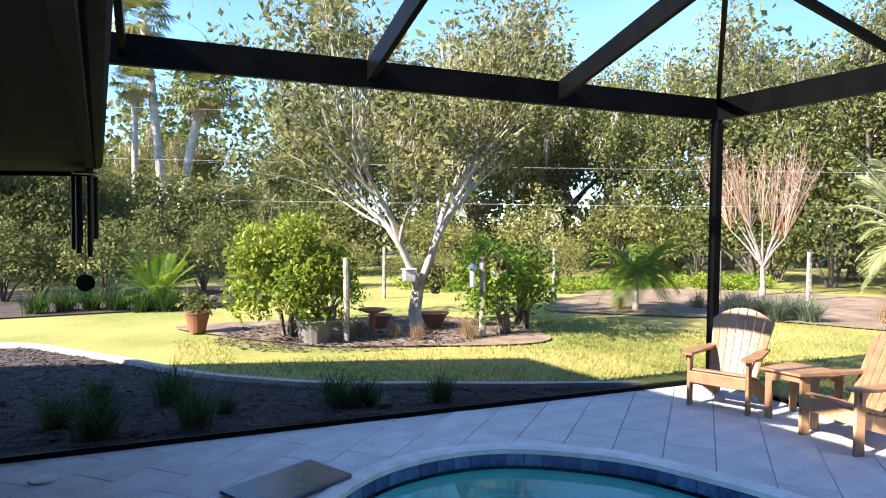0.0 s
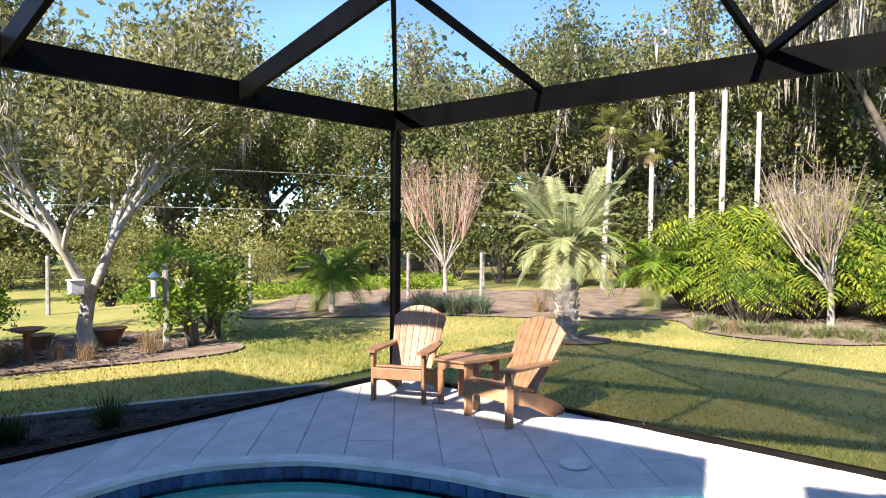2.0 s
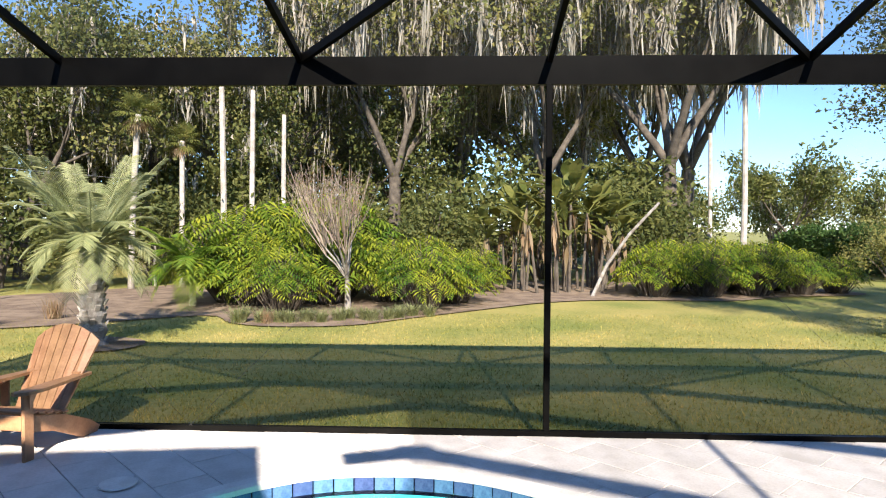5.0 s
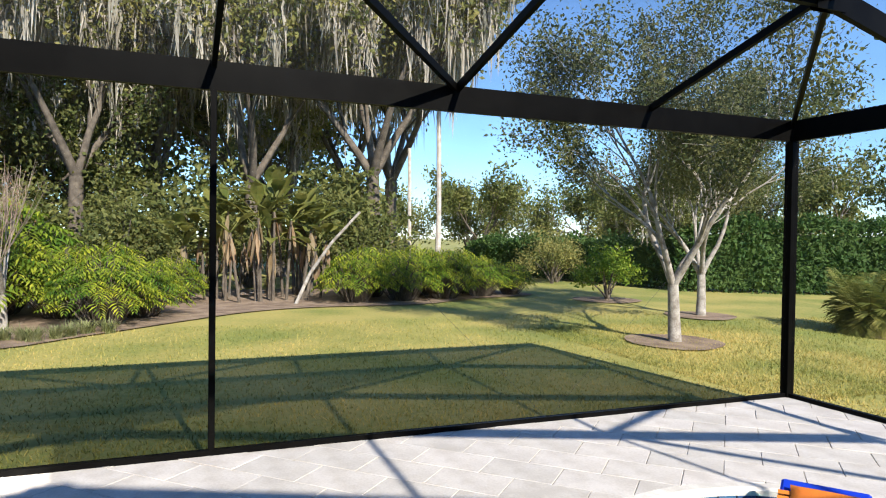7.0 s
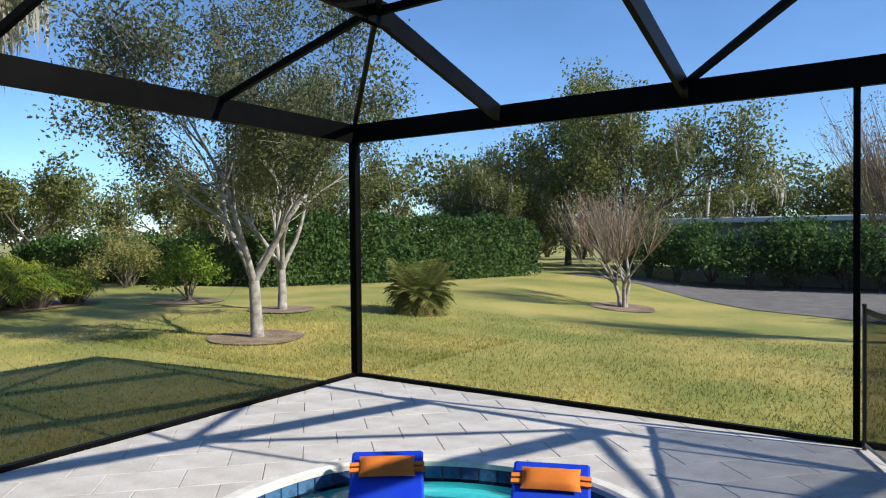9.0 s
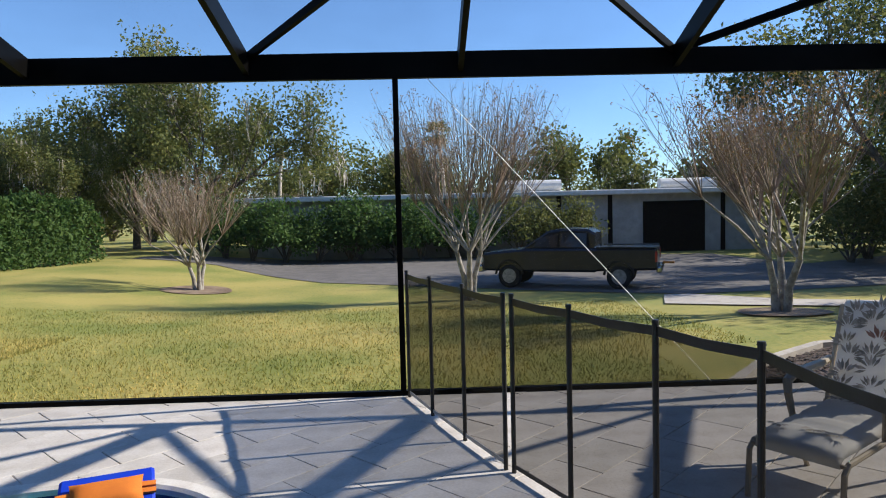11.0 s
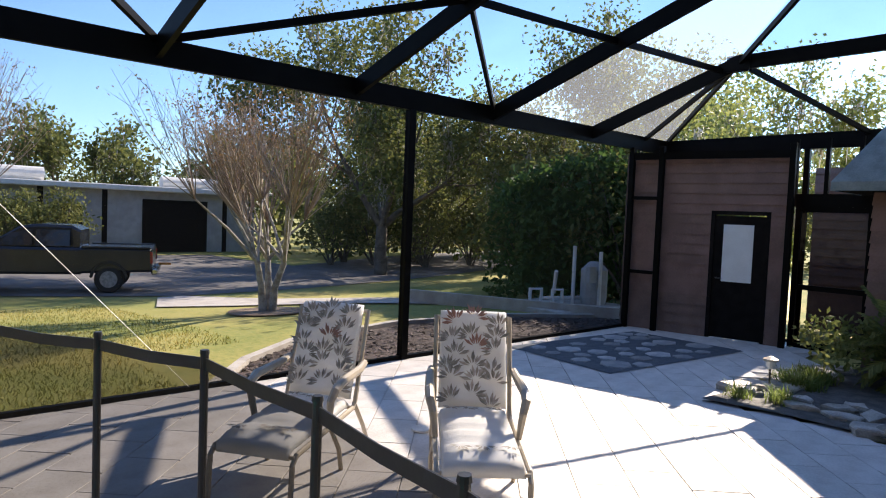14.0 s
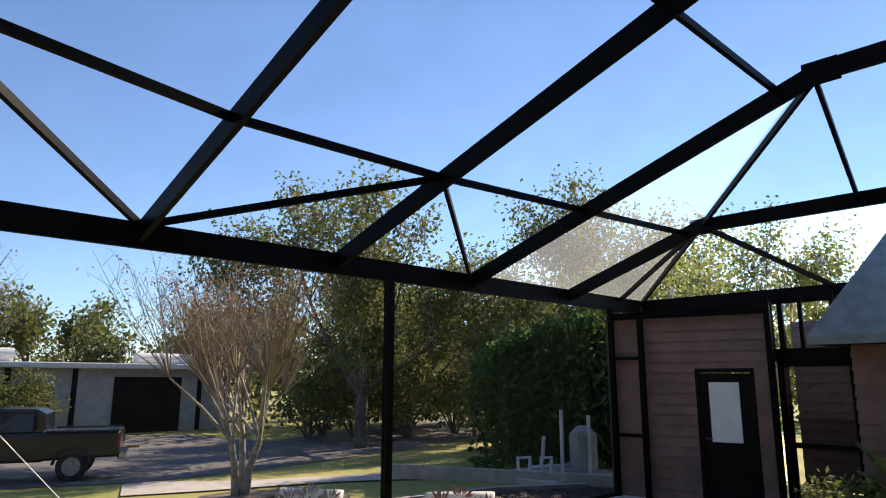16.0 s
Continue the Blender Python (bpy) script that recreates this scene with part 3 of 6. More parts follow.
def shrub(name, seed, rx, ry, h, leafmat, label, category="shrub", leaf_size=0.09, count=2600, stems=7, aspect=0.5, base=0.12, stemmat=None, droop=0.0):
    """A bush: stems from one foot, and lumps of leaves over an uneven crown with gaps."""
    rng = rng_of(seed)
    t = thing(name, pose(0, 0, 0), label, category)
    b, lumps = Build(), []
    n = max(10, int(26 * (rx * ry) ** 0.5))
    for k in range(n):
        a, q = rng.uniform(0, 6.283), math.sqrt(rng.uniform(0, 1))
        e = math.sqrt(max(0, 1 - q * q))
        z = base + (h - base) * (0.25 + 0.75 * rng.uniform(0.2, 1) * e)
        lumps.append((rx * q * math.cos(a) * 0.85, ry * q * math.sin(a) * 0.85, z * rng.uniform(0.85, 1.08)))
    for k in range(stems):
        p = lumps[int(rng.integers(len(lumps)))]
        f = (rng.normal() * 0.06, rng.normal() * 0.06, -0.08)
        b.tube([f, (p[0] * 0.35, p[1] * 0.35, p[2] * 0.45), p], [0.03 * h ** 0.5, 0.02 * h ** 0.5, 0.008], 5, cap=False)
    part("stem", b, stemmat or M_DARKBARK, t)
    part("foliage", Build().leaves(np.concatenate([cloud(rng, lumps, count // n, 0.17 * (rx * ry) ** 0.25 * h ** 0.3)]), leaf_size, rng, aspect, droop), leafmat, t)
    return t

def myrtle(name, seed, h, fork, spread, mat, barkmat, label, trunks=1, leaves=0):
    """A bare, cut-back crape myrtle: short trunk, vase of many straight twigs."""
    rng = rng_of(seed)
    t = thing(name, pose(0, 0, 0), label, "crape myrtle")
    b, heads = Build(), []
    for k in range(trunks):
        a = 6.283 * k / max(trunks, 1)
        o = Vector((math.cos(a), math.sin(a), 0)) * (0.12 if trunks > 1 else 0)
        top = o * 2.6 + Vector((rng.normal() * 0.05, rng.normal() * 0.05, fork))
        b.tube([o * 0.8 + Vector((0, 0, -0.1)), o * 1.2 + Vector((0, 0, fork * 0.5)), top], [0.09, 0.07, 0.06], 8, cap=False)
        for i in range(10 if trunks == 1 else 6):
            w = rng.uniform(0, 6.283)
            q = rng.uniform(0.25, 1) * spread * 0.6
            e = top + Vector((math.cos(w) * q, math.sin(w) * q, (h - fork) * rng.uniform(0.2, 0.38)))
            b.tube([top, (top + e) / 2 + Vector((0, 0, 0.06)), e], [0.04, 0.028, 0.016], 6, cap=False)
            heads.append((e, w, q))
    part("trunk", b, barkmat, t, smooth=True)
    tw, ends = Build(), []
    for e, w, q in heads:
        for i in range(11 if trunks == 1 else 16):
            ww = w + rng.normal() * 0.7
            d = Vector((math.cos(ww) * rng.uniform(0, 1), math.sin(ww) * rng.uniform(0, 1), 0)) * spread * 0.85
            L = (h - e.z) * rng.uniform(0.55, 1.02)
            p2 = e + d * 0.6 + Vector((0, 0, L * 0.55))
            p3 = e + d + Vector((rng.normal() * 0.05, rng.normal() * 0.05, L))
            tw.tube([e, p2, p3], [0.011, 0.007, 0.0025], 3, cap=False)
            for s in range(4):
                f = rng.uniform(0.35, 0.95)
                p = e.lerp(p3, f)
                g = p + Vector((rng.normal() * 0.16, rng.normal() * 0.16, rng.uniform(0.1, 0.42)))
                tw.tube([p, g], [0.005, 0.002], 3, cap=False)
                ends.append(tuple(g))
    part("twigs", tw, mat, t)
    if leaves:
        part("leaves", Build().leaves(cloud(rng, ends, leaves, 0.07), 0.05, rng, 0.5), L_RUST, t, "last dry rust-coloured leaves")
    return t

def frond(b, rng, base, az, length, rise, droop, leaflets=26, leaf_len=0.35, width=0.017, vee=0.5):
    """A feather frond: arching rib with leaflets down both sides."""
    pts = []
    for s in range(9):
        u = s / 8
        out = length * (u * 0.95 - 0.12 * u * u)
        z = rise * u * 1.3 - droop * u ** 2.2
        pts.append(Vector((base[0] + math.cos(az) * out, base[1] + math.sin(az) * out, base[2] + z)))
    b.tube(pts, [0.016 * (1 - 0.8 * s / 8) for s in range(9)], 3, cap=False)
    side = Vector((-math.sin(az), math.cos(az), 0))
    for k in range(leaflets):
        u = 0.18 + 0.8 * k / leaflets
        i = min(int(u * 8), 7)
        p = pts[i].lerp(pts[i + 1], u * 8 - i)
        d = (pts[i + 1] - pts[i]).normalized()
        L = leaf_len * (0.55 + 0.9 * math.sin(math.pi * min(1, u * 0.92))) * rng.uniform(0.85, 1.1)
        for s in (-1, 1):
            tip = p + (side * s * 0.75 + d * 0.65 + Vector((0, 0, vee * 0.5 - 0.35 * u))).normalized() * L - Vector((0, 0, 0.22 * L))
            mid = p.lerp(tip, 0.5) + Vector((0, 0, 0.06 * L))
            n = d * width
            q = len(b.v)
            b.v += [tuple(p - n * 0.5), tuple(p + n * 0.5), tuple(mid + n), tuple(tip), tuple(mid - n)]
            b.f.append((q, q + 1, q + 2, q + 3, q + 4))

def feather_palm(name, seed, trunk_h, trunk_r, fronds, length, mat, label, rough_trunk=True, leaflets=30, leaf_len=0.36, rise=0.9, droop=1.3, category="palm", width=0.014):
    rng = rng_of(seed)
    t = thing(name, pose(0, 0, 0), label, category)
    b = Build()
    n = 14
    b.tube([(0, 0, -0.1 + (trunk_h + 0.1) * i / n) for i in range(n + 1)], [trunk_r * (1.15 if i % 2 else 0.92) * (1.25 - 0.4 * i / n) for i in range(n + 1)], 12)
    part("trunk", b, M_BARK if rough_trunk else M_PALE, t)
    if rough_trunk:
        bo = Build()
        for k in range(60):
            a, z = k * 2.4, trunk_h * (k / 60) ** 0.9
            r = trunk_r * 1.05
            bo.bar((math.cos(a) * r, math.sin(a) * r, z), (math.cos(a) * (r + 0.05), math.sin(a) * (r + 0.05), z + 0.09), 0.07, 0.03)
        part("boot_stubs", bo, M_PALE, t, "cut grey frond stubs")
    c = Build()
    for k in range(fronds):
        u = k / fronds
        frond(c, rng, (0, 0, trunk_h), k * 2.39996 + rng.normal() * 0.15, length * rng.uniform(0.85, 1.08), rise * (1.35 - 1.25 * u) * length * 0.7, droop * (0.45 + 0.75 * u) * length * 0.62, leaflets, leaf_len, width)
    part("crown", c, mat, t)
    return t

def fan(b, rng, p, az, el, size, mat_n=14):
    """A fan leaf on its stalk."""
    d = Vector((math.cos(az) * math.cos(el), math.sin(az) * math.cos(el), math.sin(el)))
    hub = Vector(p) + d * size * 0.9
    b.tube([p, hub], [0.012, 0.008], 3, cap=False)
    side = d.cross(Vector((0, 0, 1))).normalized()
    up = side.cross(d)
    for k in range(mat_n):
        w = -1.9 + 3.8 * k / (mat_n - 1)
        e = (d * math.cos(w) + side * math.sin(w)).normalized()
        L = size * rng.uniform(0.8, 1.05) * (0.75 + 0.25 * math.cos(w))
        n = e.cross(up).normalized() * size * 0.05
        tip = hub + e * L - Vector((0, 0, 0.28 * L))
        mid = hub + e * L * 0.55 + up * 0.03
        q = len(b.v)
        b.v += [tuple(hub), tuple(mid + n), tuple(tip), tuple(mid - n)]
        b.f.append((q, q + 1, q + 2, q + 3))

def fan_palm(name, seed, h, r, leaves, size, label, mat, lean=(0, 0), trunkmat=None, dead=8):
    rng = rng_of(seed)
    t = thing(name, pose(0, 0, 0), label, "palm")
    pts = [(lean[0] * (i / 8) ** 1.6, lean[1] * (i / 8) ** 1.6, -0.2 + (h + 0.2) * i / 8) for i in range(9)]
    part("trunk", Build().tube(pts, [r * (1.25 if i == 0 else 1.0) for i in range(9)], 8), trunkmat or M_PALE, t, smooth=True)
    b = Build()
    for k in range(leaves):
        fan(b, rng, pts[-1], k * 2.4, radians(70 - 110 * (k / leaves) + rng.normal() * 8), size * rng.uniform(0.85, 1.1))
    part("crown", b, mat, t)
    if dead:
        b = Build()
        for k in range(dead):
            fan(b, rng, pts[-1], k * 2.4, radians(-55 + rng.normal() * 10), size * 0.8)
        part("dead_fronds", b, L_DRY, t, "hanging dead brown fronds")
    return t

def strap_clump(name, seed, n, length, width, mat, label, category="plant", arch=0.8):
    """A clump of arching strap leaves."""
    rng = rng_of(seed)
    b = Build()
    for k in range(n):
        az, L, a = rng.uniform(0, 6.283), length * rng.uniform(0.6, 1.1), arch * rng.uniform(0.5, 1.2)
        o = Vector((rng.normal() * 0.06, rng.normal() * 0.06, -0.02))
        side = Vector((-math.sin(az), math.cos(az), 0)) * width / 2
        q = len(b.v)
        for s in range(5):
            u = s / 4
            p = o + Vector((math.cos(az) * L * u * a * 0.75, math.sin(az) * L * u * a * 0.75, L * (u - 0.55 * a * u * u)))
            w = side * (1 - u) ** 0.5 if s < 4 else side * 0.04
            b.v += [tuple(p - w), tuple(p + w)]
        for s in range(4):
            b.f.append((q + 2 * s, q + 2 * s + 1, q + 2 * s + 3, q + 2 * s + 2))
    return single(name, b, mat, label, category)

# ---- woods ----
oak_a = tree("oak_tree", 11, 11.5, 0.30, 2.6, 0.85, L_OAK, M_DARKBARK, "live oak draped with grey moss at the wood's edge", leaf_size=0.175, per=40, clump=0.50, depth=3, mossy=420, moss_len=1.8, aspect=0.62, kids=(2, 4))
at_ground(oak_a, 27.0, 9.0)
oak_b = tree("oak_tree", 12, 10.5, 0.26, 2.0, 1.0, L_DARK, M_DARKBARK, "dark evergreen oak with dense foliage", leaf_size=0.175, per=42, clump=0.54, depth=3, mossy=150, moss_len=1.3, aspect=0.62, kids=(2, 4))
at_ground(oak_b, 24.0, 17.0)
oak_c = tree("oak_tree", 13, 13.0, 0.28, 4.0, 0.6, L_OAK, M_DARKBARK, "tall thin oak hung with long grey moss", leaf_size=0.20, per=20, clump=0.5, depth=3, mossy=640, moss_len=2.4, aspect=0.6, kids=(2, 4))
at_ground(oak_c, 26.5, -2.5)
oak_d = tree("oak_tree", 14, 10.5, 0.26, 2.0, 1.0, L_DARK, M_DARKBARK, "distant rounded evergreen oak", leaf_size=0.40, per=9, clump=0.6, depth=3, mossy=40, moss_len=1.6, kids=(2, 4), sides=3)
at_ground(oak_d, 38, -30, 0, 0.62)
WOODS = [
    (oak_a, 24, 23, 40, 0.95), (oak_b, 18.5, 26, 100, 0.9), (oak_a, 13.5, 27.5, 160, 0.85), (oak_b, 9.5, 30, 220, 0.66), (oak_b, 4.8, 30, 10, 0.52),
    (oak_a, 0.5, 38, 75, 0.6), (oak_b, -4.5, 29, 300, 0.5), (oak_b, -9, 25, 200, 0.8), (oak_a, 28.5, 14.5, 200, 0.95), (oak_b, 31, 20, 33, 1.1), (oak_a, 22, 33, 240, 1.05),
    (oak_a, 15.5, 35, 320, 1.1), (oak_b, 30, 6.5, 70, 0.95), (oak_c, 27, 3.5, 140, 1.0), (oak_c, 25.5, -7.0, 260, 1.1), (oak_a, 33.5, -4.5, 20, 1.15), (oak_c, 31, 1.0, 190, 1.05),
    (oak_c, 29.5, -9.0, 30, 1.15), (oak_d, 36, 4, 150, 1.1), (oak_d, 38, 12, 80, 1.15), (oak_c, 35, -8.5, 100, 1.1),
    (oak_b, 12.5, -38, 90, 1.08), (oak_d, 17.5, -41, 40, 0.85), (oak_d, 22, -38, 100, 0.8), (oak_b, 18.5, -33.5, 210, 0.62), (oak_b, 23, -22, 25, 0.6), (oak_b, -16.8, -22.4, 60, 1.0), (oak_d, -12, -50, 120, 0.85), (oak_d, -24, -46, 15, 0.9), (oak_d, -30, -36, 250, 0.95),
    (oak_b, -22, -26, 310, 0.7), (oak_d, -26, -20, 45, 0.75), (oak_d, 2, -56, 190, 0.8), (oak_d, 9, -52, 70, 0.7), (oak_b, -21.5, -14.5, 130, 0.85), (oak_b, -16.4, -8.0, 220, 0.56),
    (oak_d, 52, -24, 0, 0.8), (oak_d, 60, -40, 80, 0.9), (oak_d, 70, -31, 200, 0.85), (oak_d, 45, -36, 150, 0.75), (oak_d, 78, -22, 20, 0.8), (oak_d, 33, -40, 50, 0.8),
]
for ob, x, y, turn, s in WOODS:
    copy_at(ob, x, y, turn, s)

under = shrub("understory_shrub", 21, 1.7, 1.7, 2.9, L_DARK, "dark tangled undergrowth shrub below the trees", leaf_size=0.16, count=2200, stems=9)
at_ground(under, 20.5, 17.5)
light_under = shrub("understory_shrub", 22, 1.6, 1.6, 2.6, L_OAK, "olive-green undergrowth shrub below the trees", leaf_size=0.13, count=2400, stems=9)
at_ground(light_under, 21.5, 12.5)
rg = rng_of(5)
def row(ob, a, b, n, jitter, s0, s1):
    for k in range(n):
        u = (k + 0.5) / n
        copy_at(ob, a[0] + (b[0] - a[0]) * u + rg.normal() * jitter, a[1] + (b[1] - a[1]) * u + rg.normal() * jitter, float(rg.uniform(0, 360)), float(rg.uniform(s0, s1)))
row(under, (-12, 22), (12, 27), 9, 0.7, 0.8, 1.3)
row(light_under, (6, 27), (20, 21), 6, 0.8, 0.8, 1.3)
row(under, (16, 23), (25, 9), 7, 0.8, 0.9, 1.4)
row(under, (24, 10), (24.5, -8), 8, 0.7, 0.9, 1.3)
row(under, (26.5, 15), (27, -9), 8, 0.8, 1.2, 1.7)
row(under, (-16, -27), (-30, -22), 7, 0.8, 1.0, 1.4)
row(light_under, (-17.5, -30), (-34, -27), 6, 0.8, 1.2, 1.7)
row(light_under, (24, -14), (40, -24), 7, 0.8, 0.7, 1.0)
row(under, (-13.2, -11.0), (-21, -15.0), 5, 0.5, 1.0, 1.35)
row(under, (-13.6, -9.4), (-16.5, -7.6), 3, 0.3, 1.1, 1.3)
row(under, (5, -44), (16, -40), 5, 0.8, 1.0, 1.2)
row(light_under, (90, -20), (30, -60), 9, 1.5, 2.2, 3.0)
row(under, (28, -52), (-40, -58), 12, 1.5, 1.8, 2.6)
row(under, (-34, -50), (-44, -20), 6, 1.5, 1.8, 2.4)
row(under, (16.2, -36), (24, -44), 4, 1.0, 1.4, 1.8)
row(under, (-9, 27), (3, 29.5), 6, 0.6, 1.1, 1.5)
row(under, (-4.5, 19.0), (1.5, 19.6), 5, 0.4, 0.5, 0.75)
row(light_under, (3.5, 20.4), (15, 20.6), 7, 0.5, 0.45, 0.7)
row(light_under, (3, -42), (-3, -40), 3, 0.5, 0.9, 1.1)

def far_woods(name, seed, az0, az1, r0, r1, top, count, label):
    """The deep wood behind the first trees: ragged columns of leaf clumps on an arc about the garden."""
    rng = rng_of(seed)
    lumps = int((az1 - az0) * 9)
    az = np.radians(rng.uniform(az0, az1, lumps))
    r = rng.uniform(r0, r1, lumps)
    crown = top * (0.72 + 0.16 * np.sin(az * 9.0) + 0.10 * np.sin(az * 23.0 + 1) + rng.normal(size=lumps) * 0.06)
    z = crown * rng.uniform(0.0, 1.0, lumps) ** 0.8
    c = np.stack([np.sin(az) * r, np.cos(az) * r, z], 1)
    b = Build().leaves(cloud(rng, c, count // lumps, 0.75, 0.9), 0.42, rng, 0.6)
    tagged(new(name, b.mesh(name, L_DARK)), label, "woods", kind="stuff")
far_woods("far_woods", 23, -32, 104, 39, 46, 12.0, 52000, "dense dark woodland behind the garden's trees")
far_woods("far_woods", 25, 207, 264, 36, 44, 5.5, 13000, "dark thicket beyond the drive")
far_woods("far_woods", 26, 178, 207, 54, 60, 5.0, 5000, "low tree tops behind the long building")
far_woods("far_woods", 24, 118, 178, 95, 115, 9.0, 9000, "low tree line far beyond the lawn")

# sabal palms
sabal = fan_palm("sabal_palm", 31, 11.0, 0.19, 34, 1.0, "tall sabal palm with a round fan crown and pale trunk", L_SABAL, (-0.9, 0))
at_ground(sabal, 0.45, 33.3)
s2 = fan_palm("sabal_palm", 32, 8.0, 0.20, 34, 1.1, "leaning sabal palm with a pale curved trunk", L_SABAL, (1.2, 0.0))
at_ground(s2, 0.9, 33.0)
for x, y, tu, s in ((-0.8, 34.0, 90, 0.74), (6.9, 31.6, 200, 1.04), (-3.4, 33, 20, 0.8), (8.4, 34, 140, 0.95), (20.8, 11.2, 60, 0.5), (21.6, 9.9, 200, 0.44), (10.0, -46, 60, 0.6), (-1.5, -45, 150, 0.7)):
    copy_at(sabal, x, y, tu, s)
bare = Build()
bare.tube([(0, 0, -0.2), (0.05, 0, 3.0), (0.02, 0.05, 7.2)], [0.13, 0.10, 0.09], 8)
bt = single("dead_palm_trunk", bare, M_PALE, "pale bare trunk of a dead palm", "tree trunk", "bare trunks")
at_ground(bt, 22.6, 8.9)
for x, y, s in ((22.9, 8.0, 0.93), (23.2, 7.0, 0.82), (23.5, 5.9, 0.36), (25.7, -8.6, 0.78), (25.3, -9.7, 1.0)):
    copy_at(bt, x, y, 40 * x, s)

# ---- garden trees ----
mag = tree("lawn_tree", 41, 7.8, 0.125, 0.8, 0.62, L_MAG, M_PALE, "white-barked garden tree with sparse olive leaves", leaf_size=0.13, per=3, clump=0.17, depth=4, kids=(2, 5), lift=0.13, sides=6, reach=0.265, aspect=0.5)
at_ground(mag, 4.35, 11.61, 30)
ts = tree("lawn_oak", 45, 7.6, 0.125, 1.15, 0.55, L_LIVE, M_BARK, "young oak with a forked grey trunk in a mulch ring", leaf_size=0.08, per=16, clump=0.20, depth=4, lean=(-0.02, -0.06), kids=(2, 4), lift=0.03, sides=6, reach=0.30)
at_ground(ts, 10.5, -9.01, 200)
ts2 = copy_at(ts, 13.77, -12.68, 70, 0.95)
cam_bush = shrub("camellia_bush", 51, 1.05, 1.05, 2.05, L_CAMELLIA, "rounded glossy yellow-green camellia bush", leaf_size=0.10, count=8400, stems=8, base=0.35)
at_ground(cam_bush, 2.05, 11.59)
rose = shrub("garden_shrub", 52, 0.8, 0.7, 1.45, L_BRIGHT, "loose bright green shrub beside a wooden post", leaf_size=0.09, count=1600, stems=12)
at_ground(rose, 5.6, 10.6)
for x, y, tu, k in ((6.25, 11.2, 70, 1.15), (6.1, 12.6, 200, 1.25), (7.0, 13.6, 310, 1.15), (3.1, 13.3, 130, 0.9)):
    copy_at(rose, x, y, tu, k)
pindo = feather_palm("pindo_palm", 61, 1.62, 0.17, 40, 1.32, L_PINDO, "silvery pindo palm with arching feather fronds", leaflets=46, leaf_len=0.25, rise=1.25, droop=1.08, width=0.010)
at_ground(pindo, 10.78, 6.65)
rob = feather_palm("date_palm", 62, 0.9, 0.06, 26, 1.15, L_BRIGHT, "small dark green date palm on a thin trunk", rough_trunk=False, leaflets=26, leaf_len=0.26)
at_ground(rob, 10.2, 12.7)
copy_at(rob, 16.48, 7.39, 120, 1.15)
pyg = feather_palm("pygmy_palm", 63, 0.28, 0.10, 95, 1.0, L_SABAL, "bushy low green palm on the lawn", rough_trunk=False, leaflets=26, leaf_len=0.30, rise=1.25, droop=1.15, width=0.010)
at_ground(pyg, 10.6, -14.66)
m1 = myrtle("crape_myrtle", 71, 4.4, 0.85, 1.55, M_REDTWIG, M_BARK, "bare crape myrtle with a vase of reddish twigs")
at_ground(m1, 16.2, 14.36)
m2 = myrtle("crape_myrtle", 72, 3.5, 0.75, 1.25, M_TWIG, M_BARK, "bare crape myrtle with tan upright twigs", leaves=1)
at_ground(m2, 16.0, 3.4)
m3 = myrtle("crape_myrtle", 73, 3.9, 0.8, 2.1, M_TWIG, M_BARK, "bare crape myrtle with several trunks in a mulch ring", trunks=3, leaves=1)
at_ground(m3, 7.52, -22.14)
copy_at(m3, 8.25, -37.17, 80, 0.9)
m4 = myrtle("crape_myrtle", 74, 5.6, 1.3, 2.1, M_TWIG, M_BARK, "tall multi-trunk crape myrtle with a few rust leaves", trunks=4, leaves=4)
at_ground(m4, -1.06, -18.0)
m5 = myrtle("crape_myrtle", 75, 4.3, 1.0, 2.0, M_TWIG, M_BARK, "multi-trunk crape myrtle with dry rust leaves", trunks=3, leaves=4)
at_ground(m5, -6.45, -12.35)

